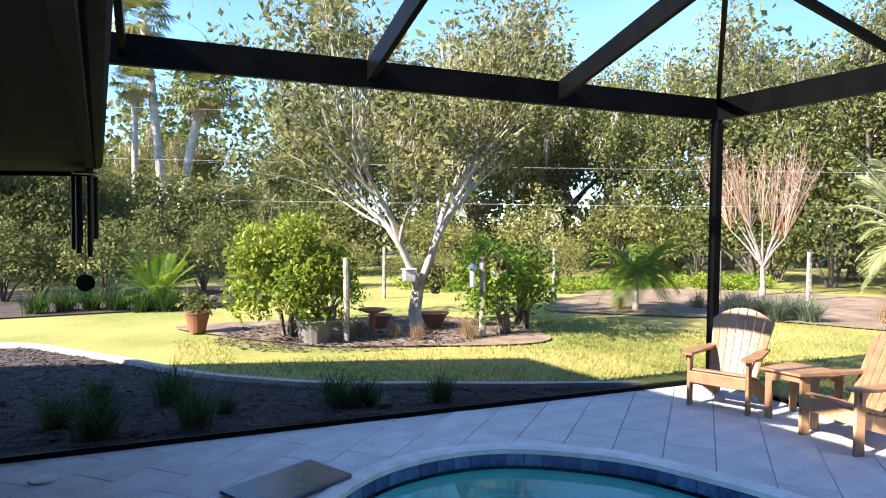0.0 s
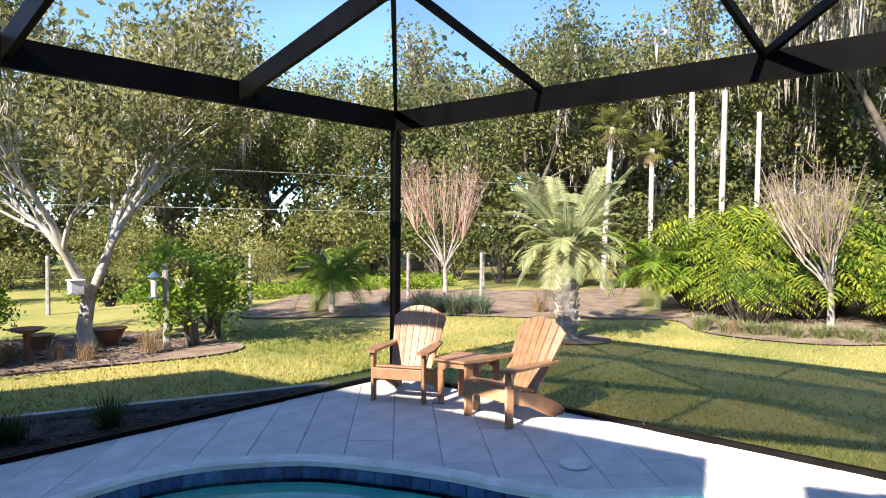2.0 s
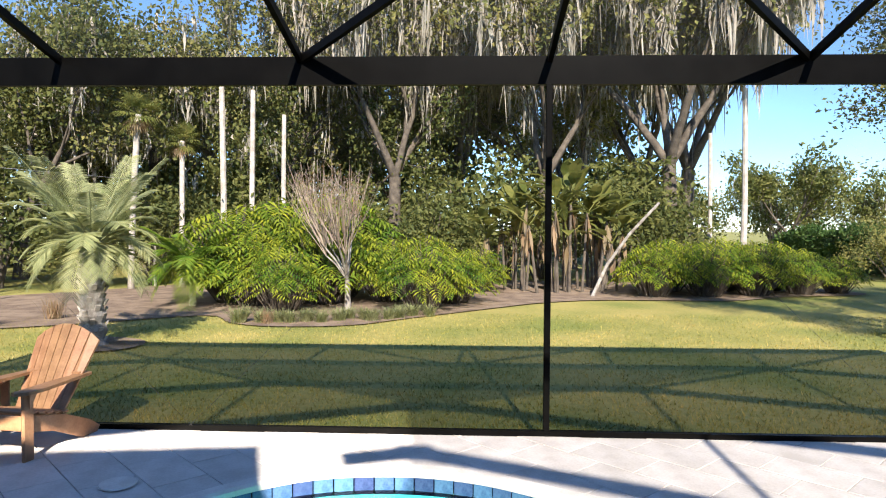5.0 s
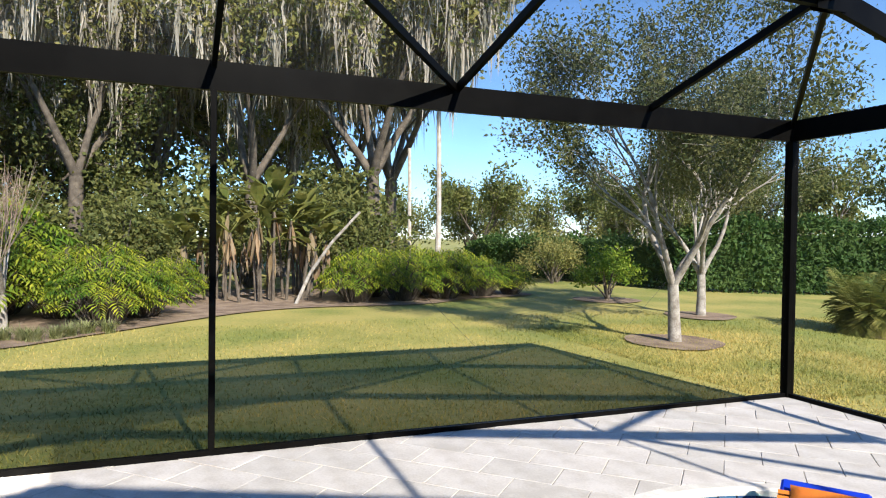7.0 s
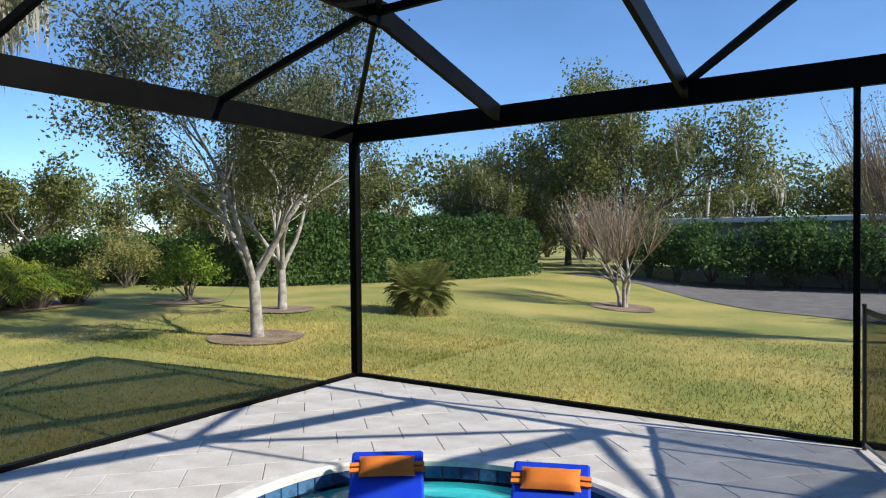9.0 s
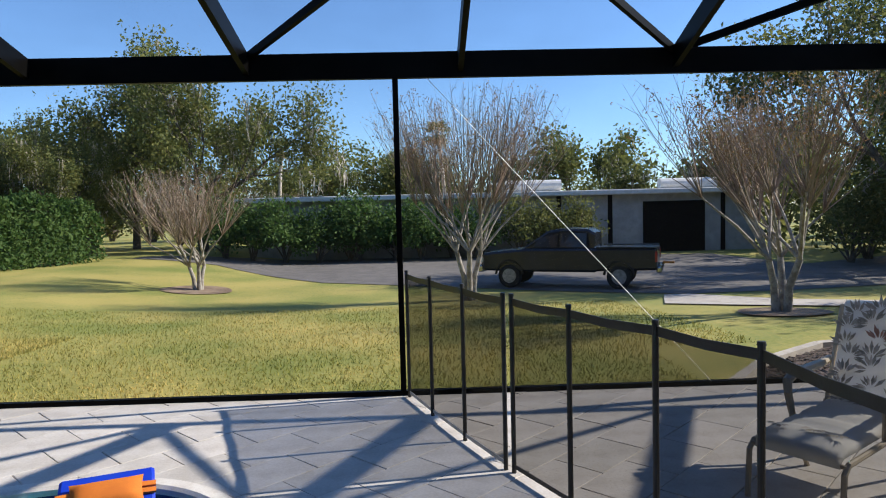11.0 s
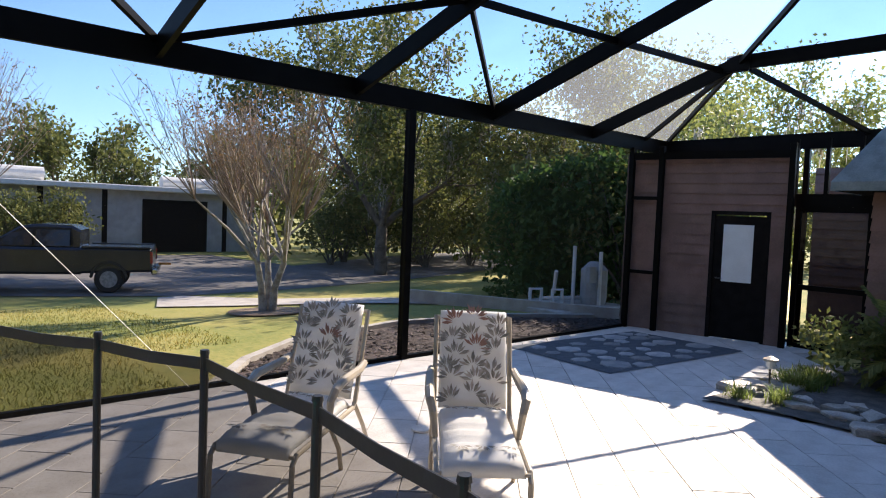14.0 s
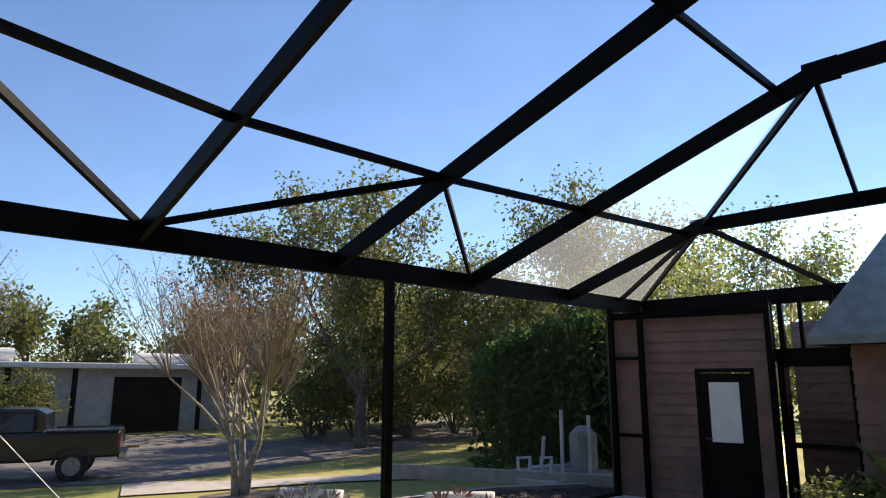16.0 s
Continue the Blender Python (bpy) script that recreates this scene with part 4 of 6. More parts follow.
# shrub borders
L_SPLIT = leaf("split_leaf", (0.10, 0.20, 0.02), (0.30, 0.34, 0.03), 0.45)
def split_leaf_shrub(seed, leaves, spread, h, label):
    """Big drooping blades on arching stalks, each cut into paired lobes."""
    rng = rng_of(seed)
    t = thing("border_shrub", pose(0, 0, 0), label, "shrub")
    st, bl = Build(), Build()
    for k in range(leaves):
        az, u = k * 2.39996, math.sqrt((k + 0.5) / leaves)
        out = spread * u * rng.uniform(0.8, 1.05)
        z = h * (0.30 + 0.70 * math.sqrt(max(0.0, 1 - u * u))) * rng.uniform(0.72, 1.06)
        foot = Vector((math.cos(az) * out * 0.3, math.sin(az) * out * 0.3, -0.05))
        hub = Vector((math.cos(az) * out, math.sin(az) * out, z))
        st.tube([foot, foot.lerp(hub, 0.6) + Vector((0, 0, 0.12 * h)), hub], [0.02, 0.014, 0.009], 3, cap=False)
        a2 = az + rng.normal() * 0.5
        d = Vector((math.cos(a2), math.sin(a2), -0.55 + rng.normal() * 0.25)).normalized()
        s = d.cross(Vector((0, 0, 1))).normalized()
        L = rng.uniform(0.34, 0.58)
        up = s.cross(d)
        for i in range(6):
            v = i / 6
            p = hub + d * L * v - Vector((0, 0, 0.15 * v * v * L))
            R = L * (0.62 - 0.42 * v) * rng.uniform(0.85, 1.1)
            for q in (-1, 1):
                e = (s * q * (1.0 - 0.5 * v) + d * (0.25 + 0.9 * v) - up * 0.25).normalized()
                n = (d - e * d.dot(e)).normalized() * L * 0.055
                m = p + e * R * 0.55 + up * 0.02
                o = len(bl.v)
                bl.v += [tuple(p), tuple(m + n), tuple(p + e * R - Vector((0, 0, 0.12 * R))), tuple(m - n)]
                bl.f.append((o, o + 1, o + 2, o + 3))
    part("stem", st, M_DARKBARK, t)
    part("foliage", bl, L_SPLIT, t)
    return t
phil = split_leaf_shrub(81, 200, 1.35, 1.95, "bright yellow-green split-leaf border shrub")
at_ground(phil, 16.9, 5.9)
for x, y, tu, s in ((17.3, 4.3, 40, 1.15), (18.3, 5.6, 80, 1.4), (17.6, 6.6, 10, 1.3), (19.0, 4.4, 300, 1.5), (15.6, 4.9, 210, 0.75), (16.2, 1.6, 130, 0.8), (17.4, 0.9, 200, 0.72), (19.5, 1.8, 20, 0.9), (20.6, 0.3, 60, 0.7), (17.8, 2.6, 10, 0.85),
                    (19.3, -4.8, 0, 0.78), (19.4, -6.3, 50, 0.82), (19.7, -7.8, 120, 0.8), (20.2, -9.3, 220, 0.68), (20.6, -10.6, 300, 0.58), (20.9, -5.6, 90, 0.85), (21.2, -7.4, 180, 0.85), (21.5, -9.0, 10, 0.8)):
    copy_at(phil, x, y, tu, s)
yb = shrub("yellow_shrub", 83, 1.15, 1.15, 1.8, L_BRIGHT, "yellow-green round shrub on the far lawn", leaf_size=0.12, count=2200, stems=9)
at_ground(yb, 18.06, -12.82)

def hedge(name, a, b, h, depth, seed, label):
    rng = rng_of(seed)
    L = math.dist(a, b)
    n = int(L * h * 420)
    t = thing(name, pose(0, 0, 0), label, "hedge")
    u = rng.uniform(-0.01, 1.01, n)
    face = rng.choice(3, n, p=(0.4, 0.3, 0.3))
    zz = rng.uniform(0.02, 1, n)
    off = np.where(face == 0, -0.5, np.where(face == 1, 0.5, rng.uniform(-0.5, 0.5, n)))
    zz = np.where(face == 2, 1.0, zz)
    bump = 0.16 * np.sin(u * L * 2.1 + zz * 3) + 0.10 * np.sin(u * L * 5.3 + 1 + zz * 5) + rng.normal(size=n) * 0.15
    dx, dy = (b[0] - a[0]) / L, (b[1] - a[1]) / L
    taper = 1 - 0.30 * np.exp(-np.minimum(u, 1 - u).clip(0) * L / 0.45)
    o = off * (depth + bump) * taper
    x = a[0] + dx * u * L - dy * o
    y = a[1] + dy * u * L + dx * o
    z = np.array([ground(p, q) for p, q in zip(x, y)]) + zz * (h + bump * 0.8 * (face == 2)) * taper
    part("foliage", Build().leaves(np.stack([x, y, z], 1), 0.19, rng, 0.55), L_HEDGE, t)
    a, b = (a[0] + dx * 0.6, a[1] + dy * 0.6), (b[0] - dx * 0.6, b[1] - dy * 0.6)
    core = Build().bar((a[0], a[1], ground(*a) + h * 0.44), (b[0], b[1], ground(*b) + h * 0.44), depth * 0.45, h * 0.78)
    part("inner_branches", core, L_HEDGE, t)
    return t
hedge("hedge", (21.5, -18.5), (15.4, -31.4), 2.75, 1.3, 91, "long clipped dark green hedge behind the lawn")
hedge("hedge", (36, -16), (21.5, -19.2), 1.9, 1.2, 92, "low dark green hedge at the far lawn")

# ---- paving beyond the deck ----
drive = patch("road_drive", [(14, -32.2), (9.5, -30.5), (3.8, -24.2), (-1.4, -21.6), (-6.9, -17.9), (-10.2, -18.2), (-18.0, -20.6), (-30, -24.6), (-40, -28), (-40, -36), (-24, -31), (-15.5, -27.2), (-14.5, -34), (3, -36.2), (9, -35.2), (14, -33.6)], M_ASPHALT, 0.02, "worn grey-brown asphalt drive", "drive", 2.0)
patch("pavement_walk", [(-5.2, -14.9), (-6.4, -13.9), (-8.6, -12.5), (-10.2, -10.8), (-11.5, -9.3), (-12.6, -8.6), (-12.6, -9.9), (-11.6, -11.2), (-9.8, -13.4), (-8.0, -15.0), (-6.9, -17.7), (-6.2, -17.7)], M_CONCRETE, 0.03, "pale concrete path to the drive", "path")
patch("mulch_bed", [(-3.2, -7.0), (-3.9, -8.0), (-5.0, -8.75), (-7.2, -9.2), (-9.6, -8.7), (-11.6, -7.6), (-11.6, -7.0)], M_MULCH, 0.03, "dark mulch bed along the screen wall", "mulch bed", 0.5)
patch("mulch_bed", [(XE - 0.6, YN + 0.09), (2.9, 7.45), (1.66, 7.97), (1.03, 8.45), (0.37, 9.08), (-0.5, 10.35), (-1.12, 11.17), (-1.8, 12.01), (-3.4, 12.5), (-3.4, 6.5), (-0.6, YN + 0.09)], M_MULCH, 0.03, "reddish-brown bark mulch bed beside the deck", "mulch bed", 0.4)
patch("mulch_bed", [(p.x, p.y) for p in spline([(0.3, 13.4, 0), (0.9, 12.2, 0), (2.2, 10.6, 0), (3.4, 10.1, 0), (5.2, 9.6, 0), (6.1, 9.9, 0), (6.2, 11.0, 0), (5.6, 12.9, 0), (3.5, 13.4, 0), (1.6, 13.6, 0)], 4)], M_LITTER, 0.03, "brown leaf-mulch bed round the white tree", "mulch bed", 0.5)
patch("mulch_bed", [(p.x, p.y) for p in spline([(13.3, 2.9, 0), (13.1, 4.4, 0), (13.6, 5.4, 0), (14.7, 6.4, 0), (13.0, 8.6, 0), (11.6, 10.6, 0), (9.0, 12.4, 0), (8.2, 13.4, 0), (10, 15.2, 0), (14, 17, 0), (19, 13, 0), (24, 8, 0), (25, -1, 0), (24, -9, 0), (20.6, -11.5, 0), (19.3, -8.5, 0), (18.1, -6.4, 0), (18.2, -3.4, 0), (17.6, -1.6, 0), (16.2, 0.0, 0), (14.4, 1.8, 0)], 4)], M_LITTER, 0.03, "long brown leaf-strewn border before the woods", "mulch bed", 0.9)
def ring(x, y, r):
    patch("mulch_bed", [(x + r * math.cos(a) * (1 + 0.08 * math.sin(3 * a)), y + r * math.sin(a)) for a in np.linspace(0, 6.283, 22)[:-1]], M_LITTER, 0.03, "small mulch ring round a trunk", "mulch bed", 0.6)
for x, y, r in ((10.5, -9.0, 0.95), (13.77, -12.68, 0.9), (10.78, 6.65, 0.8), (7.52, -22.1, 1.1), (10.6, -14.66, 0.7), (18.06, -12.8, 1.1), (-6.45, -12.35, 0.8)):
    ring(x, y, r)
band = shrub("ground_cover", 85, 1.2, 0.9, 0.34, L_BRIGHT, "low bright yellow-green ground cover", leaf_size=0.10, count=900, stems=5, base=0.0)
at_ground(band, 10.5, 17.0)
for k in range(16):
    copy_at(band, 7.5 + k * 0.75 + rg.normal() * 0.2, 18.6 - k * 0.12 + rg.normal() * 0.3, float(rg.uniform(0, 360)), float(rg.uniform(0.8, 1.3)))

# ---- house ----
def siding_wall(parent, a, b, z0, z1, out, holes=()):
    """Horizontal lap boards from a to b, leaving the holes (u0, u1, z0, z1) open."""
    a, b = Vector((*a, 0)), Vector((*b, 0))
    L, d = (b - a).length, (b - a).normalized()
    n = Vector((*out, 0))
    board = 0.17
    k = 0
    z = z0
    while z < z1 - 0.01:
        h = min(board, z1 - z)
        spans = [(0.0, L)]
        for u0, u1, h0, h1 in holes:
            if z + h / 2 > h0 and z + h / 2 < h1:
                spans = [s for p, q in spans for s in ((p, min(q, u0)), (max(p, u1), q)) if s[1] - s[0] > 0.02]
        for p, q in spans:
            bb = Build()
            o = len(bb.v)
            P, Q = a + d * p, a + d * q
            for e in (P, Q):
                bb.v += [tuple(e + n * 0.028 + Vector((0, 0, z))), tuple(e + n * 0.008 + Vector((0, 0, z + h))), tuple(e - n * 0.1 + Vector((0, 0, z + h))), tuple(e - n * 0.1 + Vector((0, 0, z)))]
            bb.f += [(0, 4, 5, 1), (1, 5, 6, 2), (2, 6, 7, 3), (3, 7, 4, 0), (0, 1, 2, 3), (7, 6, 5, 4)]
            part("siding_board", bb, M_SIDING, parent)
        z += h

def house():
    # west annex with the door
    t = thing("wall_annex", pose(0, 0, 0), "brown lap-sided house wall with a glazed door", "house wall", kind="structure")
    siding_wall(t, (-11.08, -4.45), (-10.6, -7.05), 0.0, 3.05, (0.98, 0.18), [(0.27, 1.11, 0, 2.07)])
    dr = thing("door_1", pose(-11.027, -4.744, 0, 0, 0, 10.4), "dark brown door with a tall pale glass pane", "door", kind="structure")
    part("door_leaf", Build().box((-0.05, -0.80, 0.02), (0.0, -0.02, 2.02), bevel=0.004), M_DARK, dr)
    part("pane", Build().box((-0.01, -0.66, 0.95), (0.012, -0.20, 1.88), bevel=0.003), M_PANE, dr, "pale frosted glass pane")
    part("door_frame", Build().box((-0.04, -0.86, 0), (0.03, -0.80, 2.1)).box((-0.04, -0.02, 0), (0.03, 0.04, 2.1)).box((-0.04, -0.86, 2.04), (0.03, 0.04, 2.1)), M_DARK, dr)
    part("door_handle", Build().tube([(0.0, -0.74, 1.0), (0.05, -0.74, 1.0), (0.05, -0.64, 1.0)], [0.012, 0.012, 0.01], 8), M_BLACK, dr)
    siding_wall(t, (-13.7, -3.2), (-13.7, -5.0), 0.0, 3.0, (1, 0))
    # main house: long wall and steep roof
    h = thing("house", pose(0, 0, 0), "dark brown house with a steep grey-green shingle roof", "house", kind="structure")
    corner = (-10.4, -3.15)
    siding_wall(h, (-10.4, 1.2), corner, 0.0, 2.5, (1, 0))
    siding_wall(h, (-10.4, -3.15), (-14.5, -3.15), 0.0, 2.5, (0, -1))
    return h
M_PANE = material("frosted_glass", (0.62, 0.66, 0.66), (0.55, 0.58, 0.58), 0.25, 3, 0.02)
main_house = house()

# ---- truck ----
def truck():
    t = thing("pickup_truck", pose(0, 0, 0), "dark grey-blue quad cab pickup parked on the drive", "pickup truck")
    paint = material("truck_paint", (0.022, 0.027, 0.040), (0.03, 0.036, 0.05), 0.18, 2, 0.0, metal=0.3)
    rubber = material("tyre_rubber", (0.015, 0.015, 0.015), (0.02, 0.02, 0.02), 0.85, 20, 0.2)
    chrome = material("chrome", (0.6, 0.6, 0.6), (0.5, 0.5, 0.5), 0.18, 8, 0.0, metal=1.0)
    rimgrey = material("wheel_alloy", (0.45, 0.45, 0.46), (0.25, 0.25, 0.26), 0.4, 12, 0.1, metal=0.4)
    glass = material("dark_glass", (0.02, 0.025, 0.03), (0.03, 0.03, 0.035), 0.05, 3, 0.0)
    def loft(sections):
        b = Build()
        n = len(sections[0][1])
        for xx, ring in sections:
            b.v += [(xx, y, z) for y, z in ring]
        for i in range(len(sections) - 1):
            for k in range(n):
                b.f.append((i * n + k, i * n + (k + 1) % n, (i + 1) * n + (k + 1) % n, (i + 1) * n + k))
        b.f.append(tuple(range(n))[::-1])
        b.f.append(tuple(range((len(sections) - 1) * n, len(sections) * n)))
        return b
    def ring(w, z0, z1, c=0.07):
        return [(-w + c, z0), (w - c, z0), (w, z0 + c), (w, z1 - c), (w - c, z1), (-w + c, z1), (-w, z1 - c), (-w, z0 + c)]
    part("body", loft([(-2.85, ring(0.86, 0.62, 1.02)), (-2.75, ring(0.95, 0.55, 1.12)), (-1.45, ring(0.98, 0.52, 1.24)), (-1.3, ring(0.98, 0.52, 1.26)), (1.0, ring(0.99, 0.52, 1.26)), (1.05, ring(0.99, 0.55, 1.28)), (2.85, ring(0.98, 0.6, 1.28)), (2.9, ring(0.95, 0.62, 1.24))]), paint, t, smooth=False)
    part("cab", loft([(-1.35, ring(0.90, 1.2, 1.28, 0.03)), (-0.55, ring(0.78, 1.2, 1.82)), (-0.1, ring(0.75, 1.2, 1.88)), (0.75, ring(0.75, 1.2, 1.86)), (0.98, ring(0.80, 1.2, 1.74))]), paint, t)
    for s in (-1, 1):
        b = Build()
        for x0, x1, a0, a1 in ((-1.05, -0.22, 1.50, 1.72), (-0.14, 0.72, 1.74, 1.74)):
            b.poly([(x0, s * 0.905, 1.30), (x1, s * 0.905, 1.30), (x1, s * 0.80, a1), (x0 + 0.25 * (x0 < -1), s * 0.81, a0 + 0.12 * (x0 < -1))])
        part("side_window", b, glass, t, "dark tinted side windows")
    part("windscreen", Build().poly([(-1.25, -0.78, 1.32), (-1.25, 0.78, 1.32), (-0.62, 0.66, 1.80), (-0.62, -0.66, 1.80)]), glass, t)
    part("rear_window", Build().poly([(0.995, -0.62, 1.34), (0.995, 0.62, 1.34), (0.90, 0.56, 1.74), (0.90, -0.56, 1.74)]), chrome, t, "bright rear window edge")
    part("bed_rail", Build().box((1.05, -0.98, 1.27), (2.88, -0.90, 1.31)).box((1.05, 0.90, 1.27), (2.88, 0.98, 1.31)), M_BLACK, t)
    part("front_bumper", Build().box((-3.0, -0.93, 0.5), (-2.78, 0.93, 0.72), bevel=0.04), chrome, t, "chrome front bumper")
    part("rear_bumper", Build().box((2.88, -0.93, 0.52), (3.05, 0.93, 0.70), bevel=0.04), chrome, t, "chrome rear bumper")
    for s in (-1, 1):
        part("headlight", Build().box((-2.87, s * 0.80 - 0.13, 0.82), (-2.76, s * 0.80 + 0.13, 1.0), bevel=0.02), M_WHITE, t)
        part("tail_light", Build().box((2.84, s * 0.93 - 0.05, 0.85), (2.92, s * 0.93 + 0.05, 1.18), bevel=0.01), material("red_lens", (0.4, 0.02, 0.02), (0.3, 0.02, 0.02), 0.2, 5, 0), t)
        for xx in (-1.85, 1.75):
            wh = part("wheel", Build().tube([(xx, s * 0.99, 0.39), (xx, s * 0.95, 0.39), (xx, s * 0.74, 0.39), (xx, s * 0.70, 0.39)], [0.34, 0.39, 0.39, 0.34], 22), rubber, t)
            part("rim", Build().tube([(xx, s * 0.86, 0.39), (xx, s * 0.995, 0.39)], [0.22, 0.235], 18), rimgrey, wh, "chrome wheel rim")
            part("wheel_arch", Build().tube([(xx + 0.47 * math.cos(w), s * 0.985, 0.40 + 0.47 * math.sin(w)) for w in np.linspace(0.1, 3.04, 9)], [0.045] * 9, 5), M_BLACK, t)
    part("hitch_tool", Build().box((3.05, -0.5, 0.78), (3.4, -0.3, 0.84)), material("orange_paint", (0.7, 0.25, 0.03), (0.6, 0.2, 0.02), 0.5, 5, 0), t, "orange bar on the tailgate")
    return t
tr = truck()
fx, fy, bx, by = -2.44, -21.25, -5.69, -19.9
ang = math.degrees(math.atan2(by - fy, bx - fx))
tr.matrix_world = pose((fx + bx) / 2 - 0.45, (fy + by) / 2 - 0.9, ground(-4, -20.5) + 0.02, 0, 0, ang) @ Matrix.Diagonal((0.94, 0.96, 0.98, 1))

# ---- main house, garage ----
def roof_slab(parent, pts, name="roof", th=0.12):
    b = Build()
    n = len(pts)
    b.v += [tuple(p) for p in pts] + [(p[0], p[1], p[2] - th) for p in pts]
    b.f.append(tuple(range(n)))
    b.f.append(tuple(range(n, 2 * n))[::-1])
    for i in range(n):
        b.f.append((i, (i + 1) % n, n + (i + 1) % n, n + i))
    return part(name, b, M_ROOFBLUE, parent)

def north_wing():
    t = thing("house_wing", pose(0, 0, 0), "dark brown house wing with deep eaves over the deck", "house", kind="structure")
    siding_wall(t, (-1.36, 1.75), (-1.36, 6.8), 0.0, 2.45, (1, 0))
    siding_wall(t, (-1.36, 6.8), (-8.2, 9.8), -0.1, 2.45, (0.39, 0.92))
    siding_wall(t, (-9.2, 1.2), (-1.36, 1.75), 0.0, 2.45, (0, -1))
    part("corner_board", Build().box((-1.40, 6.74, -0.1), (-1.32, 6.84, 2.45)), M_DARK, t)
    ridge0, ridge1 = (-4.4, 0.75, 6.9), (-4.4, 7.3, 6.3)
    e = [(-0.16, 0.95, 2.45), (-0.60, 7.55, 2.45), (-8.8, 11.0, 2.45), (-9.4, 0.75, 2.45)]
    roof_slab(t, [e[0], e[1], ridge1, ridge0])
    roof_slab(t, [e[1], e[2], ridge1])
    roof_slab(t, [e[2], e[3], ridge0, ridge1])
    roof_slab(t, [e[3], e[0], ridge0])
    part("soffit", Build().poly([(x, y, 2.34) for x, y, z in e][::-1]), M_DARK, t, "dark painted soffit")
    for a, b in zip(e, e[1:] + e[:1]):
        part("fascia", Build().bar((a[0], a[1], 2.40), (b[0], b[1], 2.40), 0.05, 0.20), M_DARK, t)
    part("gutter", Build().tube([(-0.12, 0.95, 2.43), (-0.56, 7.6, 2.43)], [0.06, 0.06], 8), M_DARK, t)
    part("gable_wall", Build().poly([(-1.1, 0.98, 2.4), (-4.4, 0.98, 6.6), (-9.0, 0.98, 2.4)]), M_SIDING, t)
    h = main_house
    roof_slab(h, [(-9.95, 3.0, 2.5), (-9.95, -3.55, 2.5), (-11.1, -2.3, 4.5), (-11.1, 3.0, 4.5)])
    roof_slab(h, [(-11.1, 3.0, 4.5), (-11.1, -2.3, 4.5), (-13.5, 0.4, 5.6), (-13.5, 3.0, 5.6)])
    roof_slab(h, [(-9.95, -3.55, 2.5), (-16, -3.55, 2.5), (-16, -2.3, 4.5), (-11.1, -2.3, 4.5)])
    part("soffit", Build().poly([(-9.95, 3.0, 2.38), (-9.95, -3.5, 2.38), (-11.2, -3.5, 2.38), (-11.2, 3.0, 2.38)]), M_DARK, h)
    for y, z in ((-1.55, 1.55), (-0.45, 1.65)):
        w = thing("wall_lamp", pose(-10.36, y, z), "small glazed wall lantern on the dark house wall", "wall lamp")
        part("bracket", Build().box((0.0, -0.04, 0.0), (0.03, 0.04, 0.22)).tube([(0.02, 0, 0.18), (0.10, 0, 0.22)], [0.01, 0.01], 6), M_BLACK, w)
        part("lantern", Build().tube([(0.10, 0, -0.02), (0.10, 0, 0.16), (0.10, 0, 0.22)], [0.05, 0.07, 0.015], 6), M_PANE, w, "clear glass lantern body")
north_wing()

def garage():
    t = thing("garage_building", pose(0, 0, 0), "long low grey building with a white metal roof edge", "garage", kind="structure")
    z = -0.72
    part("wall", Build().box((-18, -44, z), (9.5, -36.2, z + 3.15)), M_STUCCO, t)
    part("roof", Build().box((-18.8, -44.5, z + 3.15), (10.1, -35.6, z + 3.42), bevel=0.04), M_WHITE, t, "white metal roof edge")
    part("garage_door", Build().box((-15.2, -36.26, z), (-11.8, -36.15, z + 2.75)), M_DARK, t, "dark brown roller door")
    part("garage_door", Build().box((-20 + 11.0, -36.26, z), (-20 + 12.3, -36.15, z + 2.3)), M_DARK, t, "dark brown door")
    for x in (-16.2, -10.0, -7.2, -3.0):
        part("downpipe", Build().box((x - 0.12, -36.3, z), (x + 0.12, -36.15, z + 3.15)), M_DARK, t)
    part("roof_duct", Build().tube([(-7.6, -37.6, z + 3.75), (-3.9, -37.6, z + 3.75)], [0.35, 0.35], 14), M_WHITE, t, "white round roof duct")
    part("roof_duct", Build().tube([(-16.4, -37.6, z + 3.7), (-13.2, -37.6, z + 3.7)], [0.33, 0.33], 14), M_WHITE, t, "white round roof duct")
garage()
hedge("hedge", (-12.1, -11.6), (-16.8, -8.4), 3.2, 1.7, 93, "tall dark unclipped hedge beside the pool equipment")
row(under, (-8.5, -34.4), (-3.5, -34.6), 3, 0.2, 0.95, 1.1)
# the darker hedge leaf carries the shade that lies on these shrubs
shaded_under = shrub("drive_shrub", 25, 1.7, 1.5, 2.8, L_HEDGE, "dense green shrub against the low building, its shade put in as darker leaves", leaf_size=0.19, count=2600, stems=9)
at_ground(shaded_under, -2.4, -34.4)
row(shaded_under, (-1.8, -34.4), (10.5, -33.6), 9, 0.3, 1.0, 1.25)

# ---- deck furniture ----
def slat(b, a, c, w0, w1, th, up):
    """A flat board from a to c that widens from w0 to w1."""
    a, c, up = Vector(a), Vector(c), Vector(up).normalized()
    d = (c - a).normalized()
    s = d.cross(up).normalized()
    o = len(b.v)
    for p, w in ((a, w0), (c, w1)):
        for q, r in ((-1, -1), (1, -1), (1, 1), (-1, 1)):
            b.v.append(tuple(p + s * q * w / 2 + up * r * th / 2))
    for f in ((3, 2, 1, 0), (4, 5, 6, 7), (0, 1, 5, 4), (1, 2, 6, 5), (2, 3, 7, 6), (3, 0, 4, 7)):
        b.f.append(tuple(o + k for k in f))
    return b

